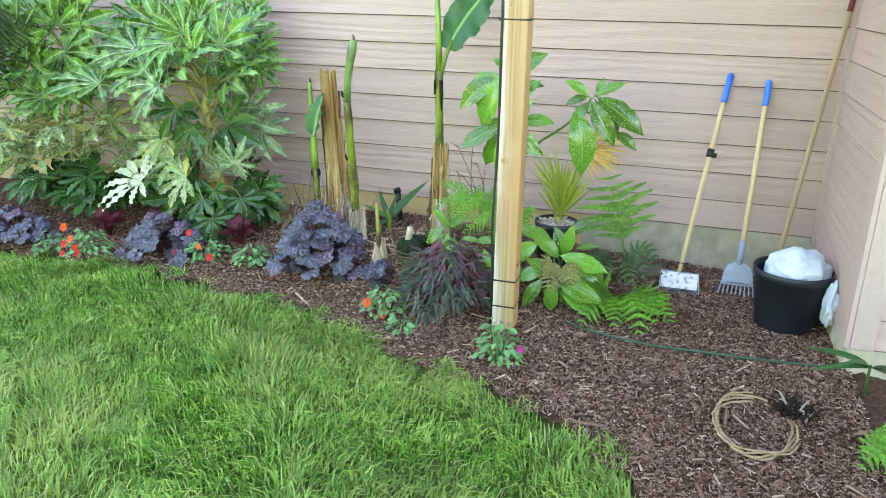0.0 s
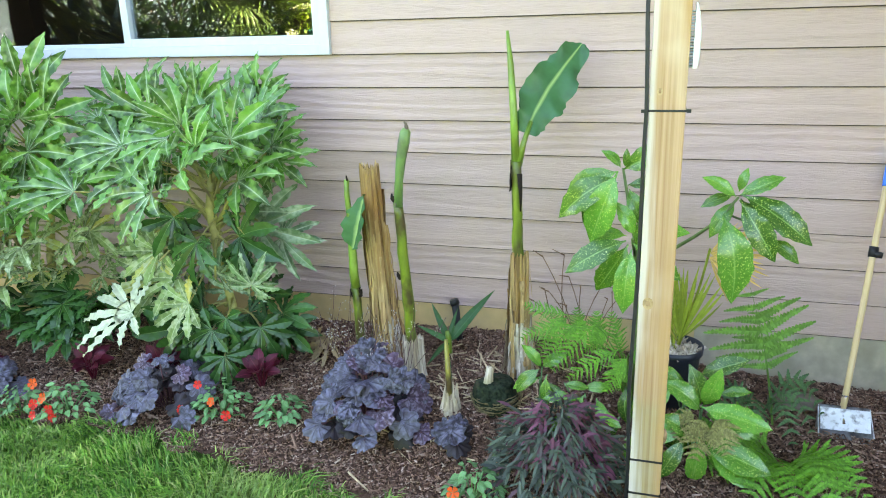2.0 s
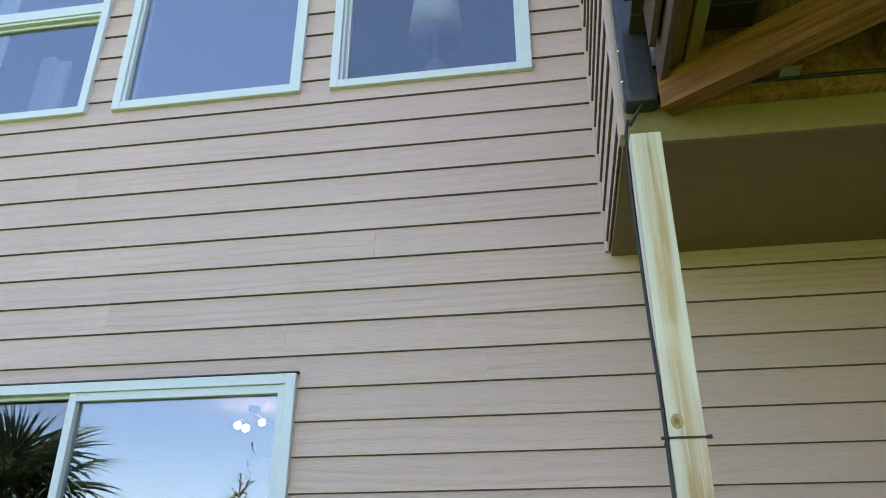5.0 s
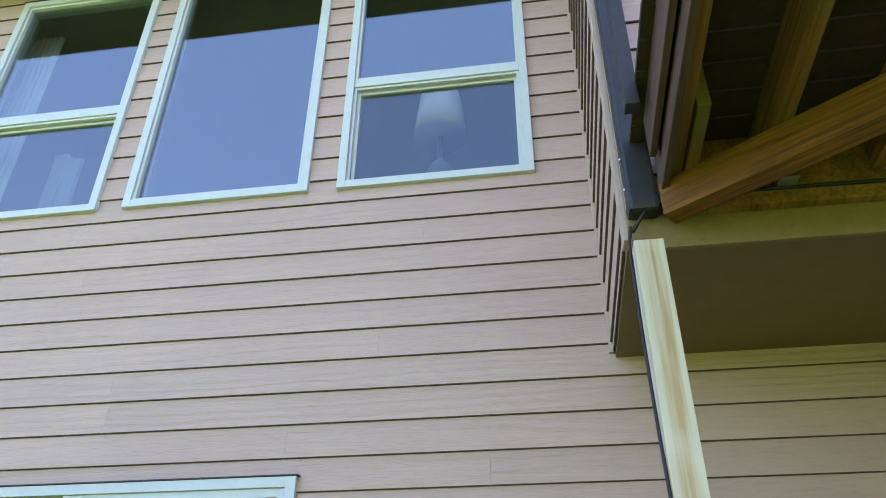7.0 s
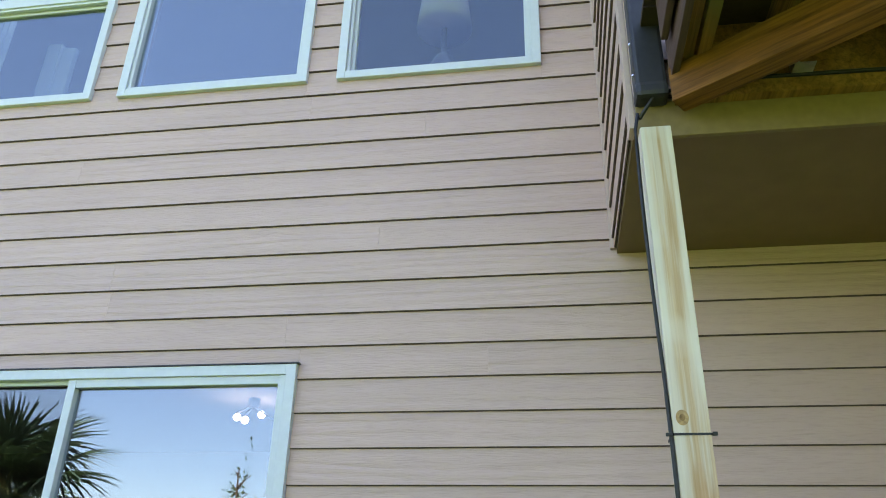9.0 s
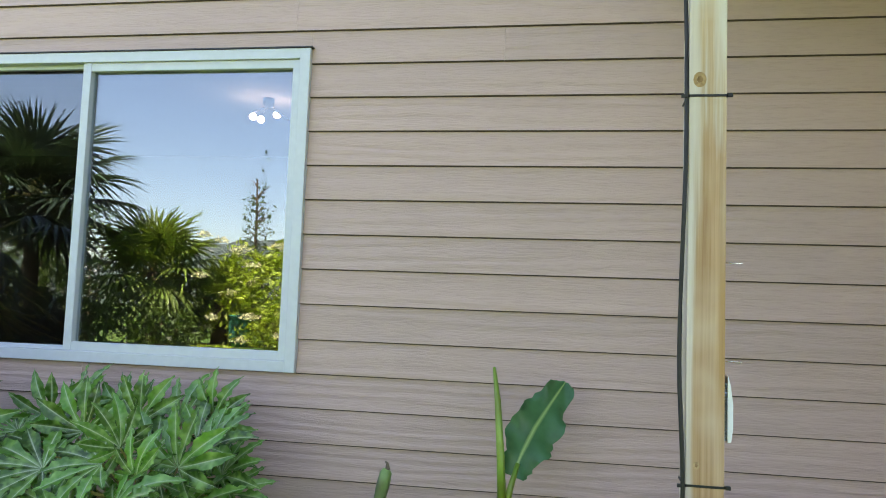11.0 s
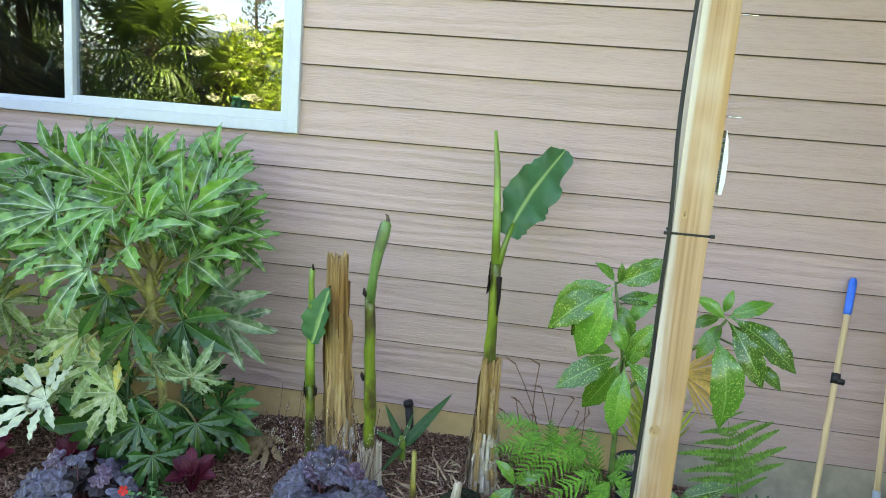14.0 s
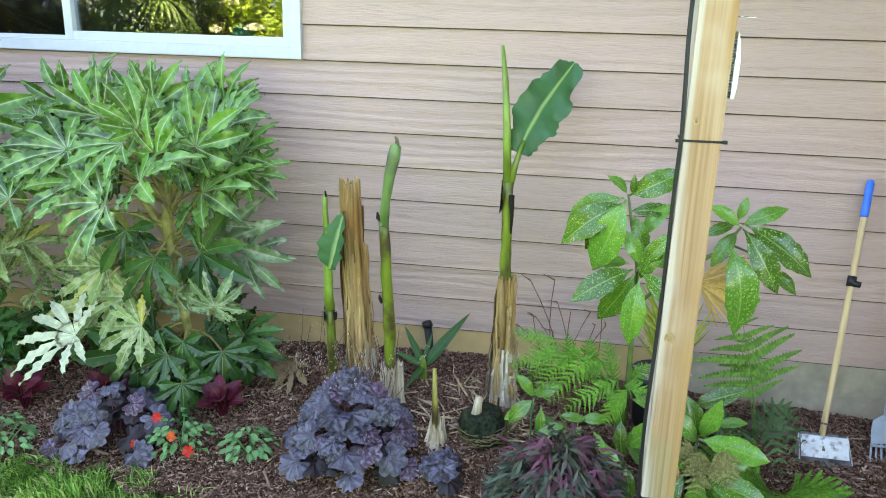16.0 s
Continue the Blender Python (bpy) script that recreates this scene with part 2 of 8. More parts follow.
def bleached_post():
    """Treated post: orange-brown low down, weathered paler and greyer higher up."""
    m = timber("treated_post_wood", (0.7, 0.55, 0.41), (0.47, 0.32, 0.2), 2, 0.65, 0.6, (0.66, 0.58, 0.48), 75.0, 0.6, 0.9)
    nt = m.node_tree
    b = nt.nodes["Principled BSDF"]
    src = b.inputs["Base Color"].links[0].from_socket
    tc = nt.nodes.new("ShaderNodeTexCoord")
    sep = nt.nodes.new("ShaderNodeSeparateXYZ")
    nt.links.new(tc.outputs["Object"], sep.inputs[0])
    n = nt.nodes.new("ShaderNodeTexNoise")
    n.inputs["Scale"].default_value = 3.0
    nt.links.new(tc.outputs["Object"], n.inputs["Vector"])
    h = nt.nodes.new("ShaderNodeMath")
    h.operation = "MULTIPLY_ADD"
    nt.links.new(sep.outputs["Z"], h.inputs[0])
    h.inputs[1].default_value = 0.26
    nt.links.new(n.outputs[0], h.inputs[2])
    r = ramp(nt, [(0.45, (0.72, 0.72, 0.58)), (0.56, (0.8, 0.67, 0.56)), (0.82, (0.87, 0.75, 0.65)), (1.0, (1, 1, 1))])
    mp = nt.nodes.new("ShaderNodeMath")
    mp.operation = "MULTIPLY"
    nt.links.new(h.outputs[0], mp.inputs[0])
    mp.inputs[1].default_value = 0.8
    nt.links.new(mp.outputs[0], r.inputs[0])
    c = mix(nt, 1.0, src, r.outputs[0], "MULTIPLY")
    edge = nt.nodes.new("ShaderNodeMath")
    edge.operation = "MULTIPLY_ADD"
    nt.links.new(sep.outputs["X"], edge.inputs[0])
    edge.inputs[1].default_value = 7.0
    n4 = nt.nodes.new("ShaderNodeTexNoise")
    n4.inputs["Scale"].default_value = 1.0
    n4.inputs["Detail"].default_value = 4.0
    st = nt.nodes.new("ShaderNodeMapping")
    st.inputs["Scale"].default_value = (22.0, 22.0, 1.1)
    nt.links.new(tc.outputs["Object"], st.inputs["Vector"])
    nt.links.new(st.outputs[0], n4.inputs["Vector"])
    nt.links.new(n4.outputs[0], edge.inputs[2])
    silver = ramp(nt, [(0.16, (0.6, 0.6, 0.6)), (0.36, (0, 0, 0))])
    tan = ramp(nt, [(0.72, (0, 0, 0)), (0.88, (0.8, 0.8, 0.8))])
    nt.links.new(edge.outputs[0], silver.inputs[0])
    nt.links.new(edge.outputs[0], tan.inputs[0])
    c = mix(nt, silver.outputs[0], c, (0.66, 0.63, 0.58))
    grey = nt.nodes.new("ShaderNodeTexNoise")
    grey.inputs["Scale"].default_value = 1.0
    grey.inputs["Detail"].default_value = 6.0
    gm = nt.nodes.new("ShaderNodeMapping")
    gm.inputs["Scale"].default_value = (38.0, 38.0, 1.6)
    nt.links.new(tc.outputs["Object"], gm.inputs["Vector"])
    nt.links.new(gm.outputs[0], grey.inputs["Vector"])
    lift = nt.nodes.new("ShaderNodeMath")
    lift.operation = "MULTIPLY_ADD"
    nt.links.new(sep.outputs["Z"], lift.inputs[0])
    lift.inputs[1].default_value = 0.13
    nt.links.new(grey.outputs[0], lift.inputs[2])
    worn = ramp(nt, [(0.88, (0, 0, 0)), (1.0, (0.5, 0.5, 0.5))])
    nt.links.new(lift.outputs[0], worn.inputs[0])
    c = mix(nt, worn.outputs[0], c, (0.6, 0.58, 0.54))
    high = nt.nodes.new("ShaderNodeMath")
    high.operation = "MULTIPLY"
    nt.links.new(sep.outputs["Z"], high.inputs[0])
    high.inputs[1].default_value = 0.2
    aloft = ramp(nt, [(0.42, (0, 0, 0)), (0.58, (1, 1, 1))])
    nt.links.new(high.outputs[0], aloft.inputs[0])
    side_tone = mix(nt, aloft.outputs[0], (0.42, 0.24, 0.1), (0.66, 0.62, 0.55))
    c = mix(nt, tan.outputs[0], c, side_tone)
    nt.links.new(c, b.inputs["Base Color"])
    return m


M_POST = bleached_post()
M_JOIST = timber("deck_joist_wood", (0.3, 0.155, 0.05), (0.11, 0.055, 0.018), 1, 0.75, 0.5, (0.12, 0.1, 0.03))
M_BRACE = timber("deck_beam_wood", (0.25, 0.108, 0.026), (0.07, 0.03, 0.01), 0, 0.75, 0.6, (0.09, 0.045, 0.014), 55.0, 0.62, 3.0)
M_COMPOSITE = timber("composite_fascia", (0.13, 0.08, 0.07), (0.075, 0.047, 0.042), 1, 0.6, 0.3)
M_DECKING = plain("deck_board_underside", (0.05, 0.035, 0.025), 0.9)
M_GREYMETAL = plain("dark_grey_metal", (0.034, 0.034, 0.04), 0.5, 0.2, var=0.1)
M_CABLE = plain("black_rubber", (0.012, 0.012, 0.013), 0.5, var=0.2)
M_STEEL = plain("bright_steel", (0.75, 0.74, 0.72), 0.25, 1.0, var=0.05)
M_ROOF = plain("roof_shingle", (0.09, 0.085, 0.08), 0.9)


# ---- building helpers ----
def mesh_data(name, V, F, mat, smooth=True, vein=None):
    me = bpy.data.meshes.new(name)
    V = np.asarray(V, dtype=np.float32).reshape(-1, 3)
    if isinstance(F, np.ndarray):
        n, k = F.shape
        me.vertices.add(len(V))
        me.vertices.foreach_set("co", V.ravel())
        me.loops.add(n * k)
        me.loops.foreach_set("vertex_index", F.astype(np.int32).ravel())
        me.polygons.add(n)
        me.polygons.foreach_set("loop_start", np.arange(0, n * k, k, dtype=np.int32))
        me.update(calc_edges=True)
        me.validate()
    else:
        me.from_pydata(V.tolist(), [], F)
    if smooth:
        me.polygons.foreach_set("use_smooth", np.ones(len(me.polygons), dtype=bool))
    if vein is not None:
        a = me.attributes.new("vein", "FLOAT", "POINT")
        a.data.foreach_set("value", np.asarray(vein, dtype=np.float32))
    if mat:
        me.materials.append(mat)
    return me


def put(name, me, parent=None, m=None, label=""):
    ob = new(name, me)
    if parent is not None:
        ob.parent = parent
        base = parent.location
        m = Matrix.Translation(-base) @ (m if m is not None else Matrix.Identity(4))
    if m is not None:
        ob.matrix_basis = m
    return tagged(ob, label) if label else ob


def part(name, bm, mat, parent, label="", smooth=False):
    me = bpy.data.meshes.new(name)
    bm.to_mesh(me)
    bm.free()
    me.materials.append(mat)
    if smooth:
        me.polygons.foreach_set("use_smooth", np.ones(len(me.polygons), dtype=bool))
    return put(name, me, parent, None, label)


def under(ob, owner):
    """Makes a part a sub-part of another part of the same thing, where it stands."""
    ob.parent = owner
    ob.matrix_basis = owner.matrix_basis.inverted() @ ob.matrix_basis
    return ob


def thing(name, at, label, category, group="", kind=""):
    ob = new(name)
    ob.location = at
    ob.empty_display_size = 0.05
    return tagged(ob, label, category, group, kind)


def box(bm, x0, x1, y0, y1, z0, z1, bevel=0.0):
    r = bmesh.ops.create_cube(bm, size=1.0)
    vs = r["verts"]
    for v in vs:
        v.co = Vector((x0 + (v.co.x + 0.5) * (x1 - x0), y0 + (v.co.y + 0.5) * (y1 - y0), z0 + (v.co.z + 0.5) * (z1 - z0)))
    if bevel:
        es = list({e for v in vs for e in v.link_edges})
        bmesh.ops.bevel(bm, geom=es, offset=bevel, segments=2, affect="EDGES", profile=0.6)
    return bm


def boxed(name, dims, mat, parent=None, label="", bevel=0.0, kind="", category=""):
    bm = box(bmesh.new(), *dims, bevel=bevel)
    ob = part(name, bm, mat, parent, label)
    return tagged(ob, "", category, "", kind)


def tube(path, radii, sides=8, cap=True):
    """Vertices and faces of a round tube along points."""
    P = [Vector(p) for p in path]
    if not hasattr(radii, "__len__"):
        radii = [radii] * len(P)
    V, F = [], []
    up = Vector((0.13, 0.21, 1)).normalized()
    for i, p in enumerate(P):
        d = (P[min(i + 1, len(P) - 1)] - P[max(i - 1, 0)]).normalized()
        a = d.cross(up if abs(d.dot(up)) < 0.97 else Vector((1, 0, 0))).normalized()
        b = d.cross(a)
        for k in range(sides):
            t = 2 * math.pi * k / sides
            V.append(p + (a * math.cos(t) + b * math.sin(t)) * radii[i])
    for i in range(len(P) - 1):
        for k in range(sides):
            k2 = (k + 1) % sides
            F.append((i * sides + k, i * sides + k2, (i + 1) * sides + k2, (i + 1) * sides + k))
    if cap:
        F.append(tuple(range(sides - 1, -1, -1)))
        F.append(tuple((len(P) - 1) * sides + k for k in range(sides)))
    return [tuple(v) for v in V], F


def join(pieces):
    V, F = [], []
    for v, f in pieces:
        o = len(V)
        V.extend(v)
        F.extend(tuple(i + o for i in q) for q in f)
    return V, F


def tubes(name, pieces, mat, parent=None, label="", smooth=True):
    V, F = join(pieces)
    return put(name, mesh_data(name, V, F, mat, smooth), parent, None, label)


def curve_points(a, b, sag=0.0, n=6, side=(0, 0, 0)):
    a, b, side = Vector(a), Vector(b), Vector(side)
    return [a.lerp(b, i / n) + (side + Vector((0, 0, sag))) * math.sin(math.pi * i / n) for i in range(n + 1)]


def frame_of(at, forward, normal=(0, 0, 1), scale=1.0):
    """Pose whose y runs along forward and z near the normal."""
    f = Vector(forward).normalized()
    n = Vector(normal)
    n = (n - f * n.dot(f))
    n = n.normalized() if n.length > 1e-4 else f.orthogonal()
    x = f.cross(n)
    m = Matrix(((x.x, f.x, n.x, 0), (x.y, f.y, n.y, 0), (x.z, f.z, n.z, 0), (0, 0, 0, 1)))
    return Matrix.Translation(at) @ m @ Matrix.Scale(scale, 4)


def az(a, e=0.0):
    """Direction from degrees: a from +x towards +y, e upwards."""
    a, e = radians(a), radians(e)
    return Vector((math.cos(a) * math.cos(e), math.sin(a) * math.cos(e), math.sin(e)))


# ---- the ground ----
EDGE = [(-6.0, -2.6), (-2.6, -1.95), (-2.0, -1.5), (-1.6, -1.27), (-0.67, -1.24), (0.03, -1.32), (0.6, -1.42), (1.03, -1.57), (1.34, -1.78), (1.76, -1.87), (2.17, -2.1), (2.43, -2.33), (2.55, -2.7), (2.62, -4.0), (2.7, -9.0)]
EX, EY = [p[0] for p in EDGE], [p[1] for p in EDGE]


def edge_y(x):
    return np.interp(x, EX[:13], EY[:13])


def in_lawn(x, y):
    xr = np.interp(-y, [-p for p in EY[11:]], EX[11:])
    return (y < edge_y(x)) & ((x < xr) | (y > EY[11]))


def height(x, y):
    """Height of the soil: a low mound along the wall that runs out to the right."""
    x, y = np.asarray(x, float), np.asarray(y, float)
    near = np.clip((y + 1.25) / 1.15, 0, 1)
    near = near * near * (3 - 2 * near)
    along = np.interp(x, [-3, -1, 0.3, 1.0, 1.5, 2.2, 3.3], [0.06, 0.09, 0.11, 0.15, 0.1, 0.02, -0.01])
    bank_up = np.clip((-y - 5.6) / 1.6, 0, 1)
    return 0.045 + 1.3 * bank_up * bank_up * (3 - 2 * bank_up) + near * along + 0.1 * np.exp(-((x - 0.85) / 0.6) ** 2 - ((y + 0.8) / 0.3) ** 2) + 0.012 * np.sin(x * 3.1 + 0.7) * np.cos(y * 2.7) - 0.02 * np.clip((-y - 1.3) / 2.0, 0, 1)


def soil(x, y):
    return float(height(x, y)) + (0.03 if not bool(in_lawn(x, y)) else 0.0)


def sheet(name, xs, ys, lift, mat, keep=None, rough=0.0, seed=3):
    X, Y = np.meshgrid(xs, ys)
    Z = height(X, Y) + lift
    if rough:
        g = np.random.RandomState(seed)
        Z = Z + g.normal(0, rough, Z.shape)
    far = np.clip((np.hypot(X, Y) - 9) / 30, 0, 1)
    Z = Z * (1 - far)
    V = np.stack([X, Y, Z], -1).reshape(-1, 3)
    n, k = len(xs), len(ys)
    i = (np.arange(k - 1)[:, None] * n + np.arange(n - 1)[None, :]).ravel()
    F = np.stack([i, i + 1, i + n + 1, i + n], -1)
    if keep is not None:
        c = V[F].mean(1)
        F = F[keep(c[:, 0], c[:, 1])]
    return put(name, mesh_data(name, V, F, mat))


def lawn_soil():
    m, nt, b, node = shader("lawn_soil")
    v = coords(nt, node, (1, 1, 1), shift=False)
    n1 = node("ShaderNodeTexNoise", Scale=60.0, Detail=6.0)
    n2 = node("ShaderNodeTexNoise", Scale=1.5, Detail=4.0)
    nt.links.new(v, n1.inputs["Vector"])
    nt.links.new(v, n2.inputs["Vector"])
    r1 = ramp(nt, [(0.3, (0.03, 0.06, 0.012)), (0.7, (0.09, 0.17, 0.03))])
    r2 = ramp(nt, [(0.45, (0, 0, 0)), (0.7, (0.5, 0.5, 0.5))])
    nt.links.new(n1.outputs[0], r1.inputs[0])
    nt.links.new(n2.outputs[0], r2.inputs[0])
    nt.links.new(mix(nt, r2.outputs[0], r1.outputs[0], (0.17, 0.17, 0.06)), b.inputs["Base Color"])
    b.inputs["Roughness"].default_value = 0.9
    b.inputs["Specular IOR Level"].default_value = 0.05
    return m


def mulch_soil():
    m, nt, b, node = shader("mulch_soil")
    v = coords(nt, node, (1, 1, 1), shift=False)
    n1 = node("ShaderNodeTexNoise", Scale=55.0, Detail=8.0, Roughness=0.7)
    n2 = node("ShaderNodeTexNoise", Scale=2.2, Detail=4.0)
    nt.links.new(v, n1.inputs["Vector"])
    nt.links.new(v, n2.inputs["Vector"])
    r1 = ramp(nt, [(0.3, (0.05, 0.029, 0.02)), (0.55, (0.13, 0.075, 0.053)), (0.75, (0.22, 0.135, 0.098))])
    r2 = ramp(nt, [(0.35, (0.75, 0.75, 0.75)), (0.7, (1.15, 1.1, 1.05))])
    nt.links.new(n1.outputs[0], r1.inputs[0])
    nt.links.new(n2.outputs[0], r2.inputs[0])
    nt.links.new(mix(nt, 1.0, r1.outputs[0], r2.outputs[0], "MULTIPLY"), b.inputs["Base Color"])
    b.inputs["Roughness"].default_value = 0.95
    b.inputs["Specular IOR Level"].default_value = 0.05
    bp = node("ShaderNodeBump", Strength=0.9, Distance=0.02)
    nt.links.new(n1.outputs[0], bp.inputs["Height"])
    nt.links.new(bp.outputs[0], b.inputs["Normal"])
    return m


M_LAWN, M_MULCH = lawn_soil(), mulch_soil()
dense = np.arange(-8, 8.01, 0.25)
xs = np.concatenate([[-900, -300, -90, -35, -16, -10], dense, [10, 16, 35, 90, 300, 900]])
ys = np.concatenate([[-900, -300, -90, -35, -16, -11], np.arange(-9, 1.01, 0.25), [3, 8, 20, 60, 200, 900]])
tagged(sheet("ground", xs, ys, -0.01, M_LAWN), "flat soil under a green lawn", "ground", "", "structure")


def bed_keep(x, y):
    return (~in_lawn(x, y)) & (y < 0.05)


tagged(sheet("garden_bed", np.arange(-5.5, 6.0, 0.03), np.arange(-6.0, 0.09, 0.03), 0.022, M_MULCH, bed_keep, 0.006), "brown bark mulch bed along the house wall", "garden bed", "", "structure")


# ---- the house ----
KNOTS = (0, 9, 18, 27, 45), (0.345, 1.862, 3.442, 5.073, 8.42)
COURSES = [float(np.interp(k, *KNOTS)) for k in range(43)]  # foot of each course of planks
WINDOWS = {"A": (-2.46, -0.006, 1.698, 3.345), "B": (-2.88, -1.622, 5.17, 7.46), "C": (-1.43, -0.147, 5.17, 7.46), "D": (0.047, 1.312, 5.17, 7.46)}


def holed_wall(bm, u0, u1, z0, z1, y0, y1, holes):
    us = sorted({u0, u1, *[h[0] for h in holes], *[h[1] for h in holes]})
    zs = sorted({z0, z1, *[h[2] for h in holes], *[h[3] for h in holes]})
    for a, b in zip(us, us[1:]):
        for c, d in zip(zs, zs[1:]):
            mx, mz = (a + b) / 2, (c + d) / 2
            if not any(h[0] < mx < h[1] and h[2] < mz < h[3] for h in holes):
                box(bm, a, b, y0, y1, c, d)
    bmesh.ops.remove_doubles(bm, verts=bm.verts, dist=1e-5)
    return bm


INNER = [(a + 0.03, b - 0.03, c + 0.03, d - 0.03) for a, b, c, d in WINDOWS.values()]
wall_main = part("wall_main", holed_wall(bmesh.new(), -7.0, 3.3, 0.344, 7.6, 0.003, 0.16, INNER), M_WALL, None)
tagged(wall_main, "taupe lap-sided rear wall of a two-storey house", "wall", "", "structure")
foundation = boxed("foundation", (-7.0, 3.3, -0.004, 0.16, -0.4, 0.343), M_TANPAINT, None, "", 0.004)
tagged(foundation, "tan painted concrete foundation below the siding", "foundation", "", "structure")
foundation_bare = boxed("foundation_bare", (1.9, 3.292, -0.009, 0.15, -0.4, 0.342), M_CONC, None, "", 0.004)
tagged(foundation_bare, "bare weathered concrete foundation below the siding", "foundation", "", "structure")


def plank_mesh(length, z0, z1, zb):
    """A clapboard from z0 to z1 of a course that begins at zb: tilted, proud at its foot."""
    def front(z):
        return -0.019 + 0.012 * (z - zb) / 0.176
    L = length / 2
    e = min(0.0045, (z1 - z0) * 0.3)
    V, zc = [], (z0 + z1) / 2
    for x in (-L, L):
        for y, z in ((0.0, z0), (front(z0) + 0.004, z0), (front(z0), z0 + e), (front(z1), z1), (0.0, z1)):
            V.append((x, y, z - zc))
    F = [(4, 3, 2, 1, 0), (5, 6, 7, 8, 9)] + [(i, (i + 1) % 5, 5 + (i + 1) % 5, 5 + i) for i in range(5)]
    me = mesh_data("plank", V, F, M_SIDE, False)
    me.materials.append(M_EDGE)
    # underside and lip: lap shadow put into the colour
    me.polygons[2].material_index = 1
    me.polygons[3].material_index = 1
    return me, zc




def clad(parent, u0, u1, z_from, z_to, holes, turn=None, joints=(), seed=1, pmin=2.6):
    """Courses of planks over a wall that runs along local x, cut round the openings. Each plank is a part."""
    g = random.Random(seed)
    feet = [COURSES[0] - 0.168] + COURSES
    for zb, zt in zip(feet, feet[1:]):
        a, b = max(zb, z_from), min(zt - 0.0005, z_to)
        if b - a < 0.01:
            continue
        runs = [(u0, u1, a, b)]
        for h in holes:
            nxt = []
            for r in runs:
                if h[1] <= r[0] or h[0] >= r[1] or h[3] <= r[2] or h[2] >= r[3]:
                    nxt.append(r)
                    continue
                if r[0] < h[0]:
                    nxt.append((r[0], h[0], r[2], r[3]))
                if r[1] > h[1]:
                    nxt.append((h[1], r[1], r[2], r[3]))
                lo, hi = max(r[0], h[0]), min(r[1], h[1])
                if r[2] < h[2] - 0.004:
                    nxt.append((lo, hi, r[2], h[2]))
                if r[3] > h[3] + 0.004:
                    nxt.append((lo, hi, h[3], r[3]))
            runs = nxt
        cuts = [x for z, x in joints if zb < z < zt]
        if not cuts:
            c = u0 + g.uniform(0.4, pmin)
            while c < u1:
                if not (-0.4 < c < (3.25 if zb < 4.0 and turn is None else 1.62)):
                    cuts.append(c)
                c += 3.66
        for r in runs:
            pts = [r[0]] + sorted(c for c in cuts if r[0] + 0.05 < c < r[1] - 0.05) + [r[1]]
            for p, q in zip(pts, pts[1:]):
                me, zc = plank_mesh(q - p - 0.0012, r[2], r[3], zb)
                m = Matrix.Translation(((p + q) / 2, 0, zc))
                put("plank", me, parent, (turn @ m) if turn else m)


def bar(name, dims, mat, parent, label="", bevel=0.004):
    return boxed(name, dims, mat, parent, label, bevel)


def frame_rect(bm, x0, x1, z0, z1, w, y0, y1, bevel=0.004):
    """Four mitre-butted bars round a rectangle, inside it."""
    box(bm, x0, x0 + w, y0, y1, z0, z1, bevel)
    box(bm, x1 - w, x1, y0, y1, z0, z1, bevel)
    box(bm, x0 + w - 0.001, x1 - w + 0.001, y0 + 0.002, y1, z0, z0 + w, bevel)
    box(bm, x0 + w - 0.001, x1 - w + 0.001, y0 + 0.002, y1, z1 - w, z1, bevel)
    return bm


def pane(dims_x, dims_z, y, parent, mat):
    ob = boxed("pane", (*dims_x, y, y + 0.006, *dims_z), mat, parent)
    ob.visible_shadow = False
    return ob


def window_base(name, key, label):
    x0, x1, z0, z1 = WINDOWS[key]
    w = thing(name, ((x0 + x1) / 2, 0, z0), label, "window", "", "structure")
    part("window_frame", frame_rect(bmesh.new(), x0, x1, z0, z1, 0.055, -0.045, 0.1), M_VINYL, w)
    part("flashing", box(bmesh.new(), x0 - 0.005, x1 + 0.012, -0.05, 0.0, z1 + 0.001, z1 + 0.007), M_GREYMETAL, w, "thin dark drip cap over the frame")
    return w, x0, x1, z0, z1


# sliding window near the garden
w, x0, x1, z0, z1 = window_base("window_1", "A", "white vinyl sliding window with a screened side")
sash = part("sash", frame_rect(bmesh.new(), -1.285, -0.055, z0 + 0.055, z1 - 0.055, 0.046, -0.03, 0.03), M_VINYL, w, "sliding sash in front")
under(pane((-1.239, -0.101), (z0 + 0.101, z1 - 0.101), 0.004, w, M_GLASS), sash)
side_frame = part("screen_frame", frame_rect(bmesh.new(), x0 + 0.055, -1.25, z0 + 0.055, z1 - 0.055, 0.022, 0.0, 0.03), M_VINYL, w)
under(pane((x0 + 0.077, -1.272), (z0 + 0.077, z1 - 0.077), 0.04, w, M_GLASS_DARK), side_frame)
bar("track", (x0 + 0.06, -1.29, -0.02, 0.0, z0 + 0.056, z0 + 0.068), M_VINYL, w, "", 0.002)
# tall fixed window
w, x0, x1, z0, z1 = window_base("window_2", "C", "tall fixed white vinyl window upstairs")
bead = part("glazing_bead", frame_rect(bmesh.new(), x0 + 0.055, x1 - 0.055, z0 + 0.055, z1 - 0.055, 0.022, -0.028, 0.03), M_VINYL, w)
under(pane((x0 + 0.077, x1 - 0.077), (z0 + 0.077, z1 - 0.077), 0.004, w, M_GLASS_UP), bead)
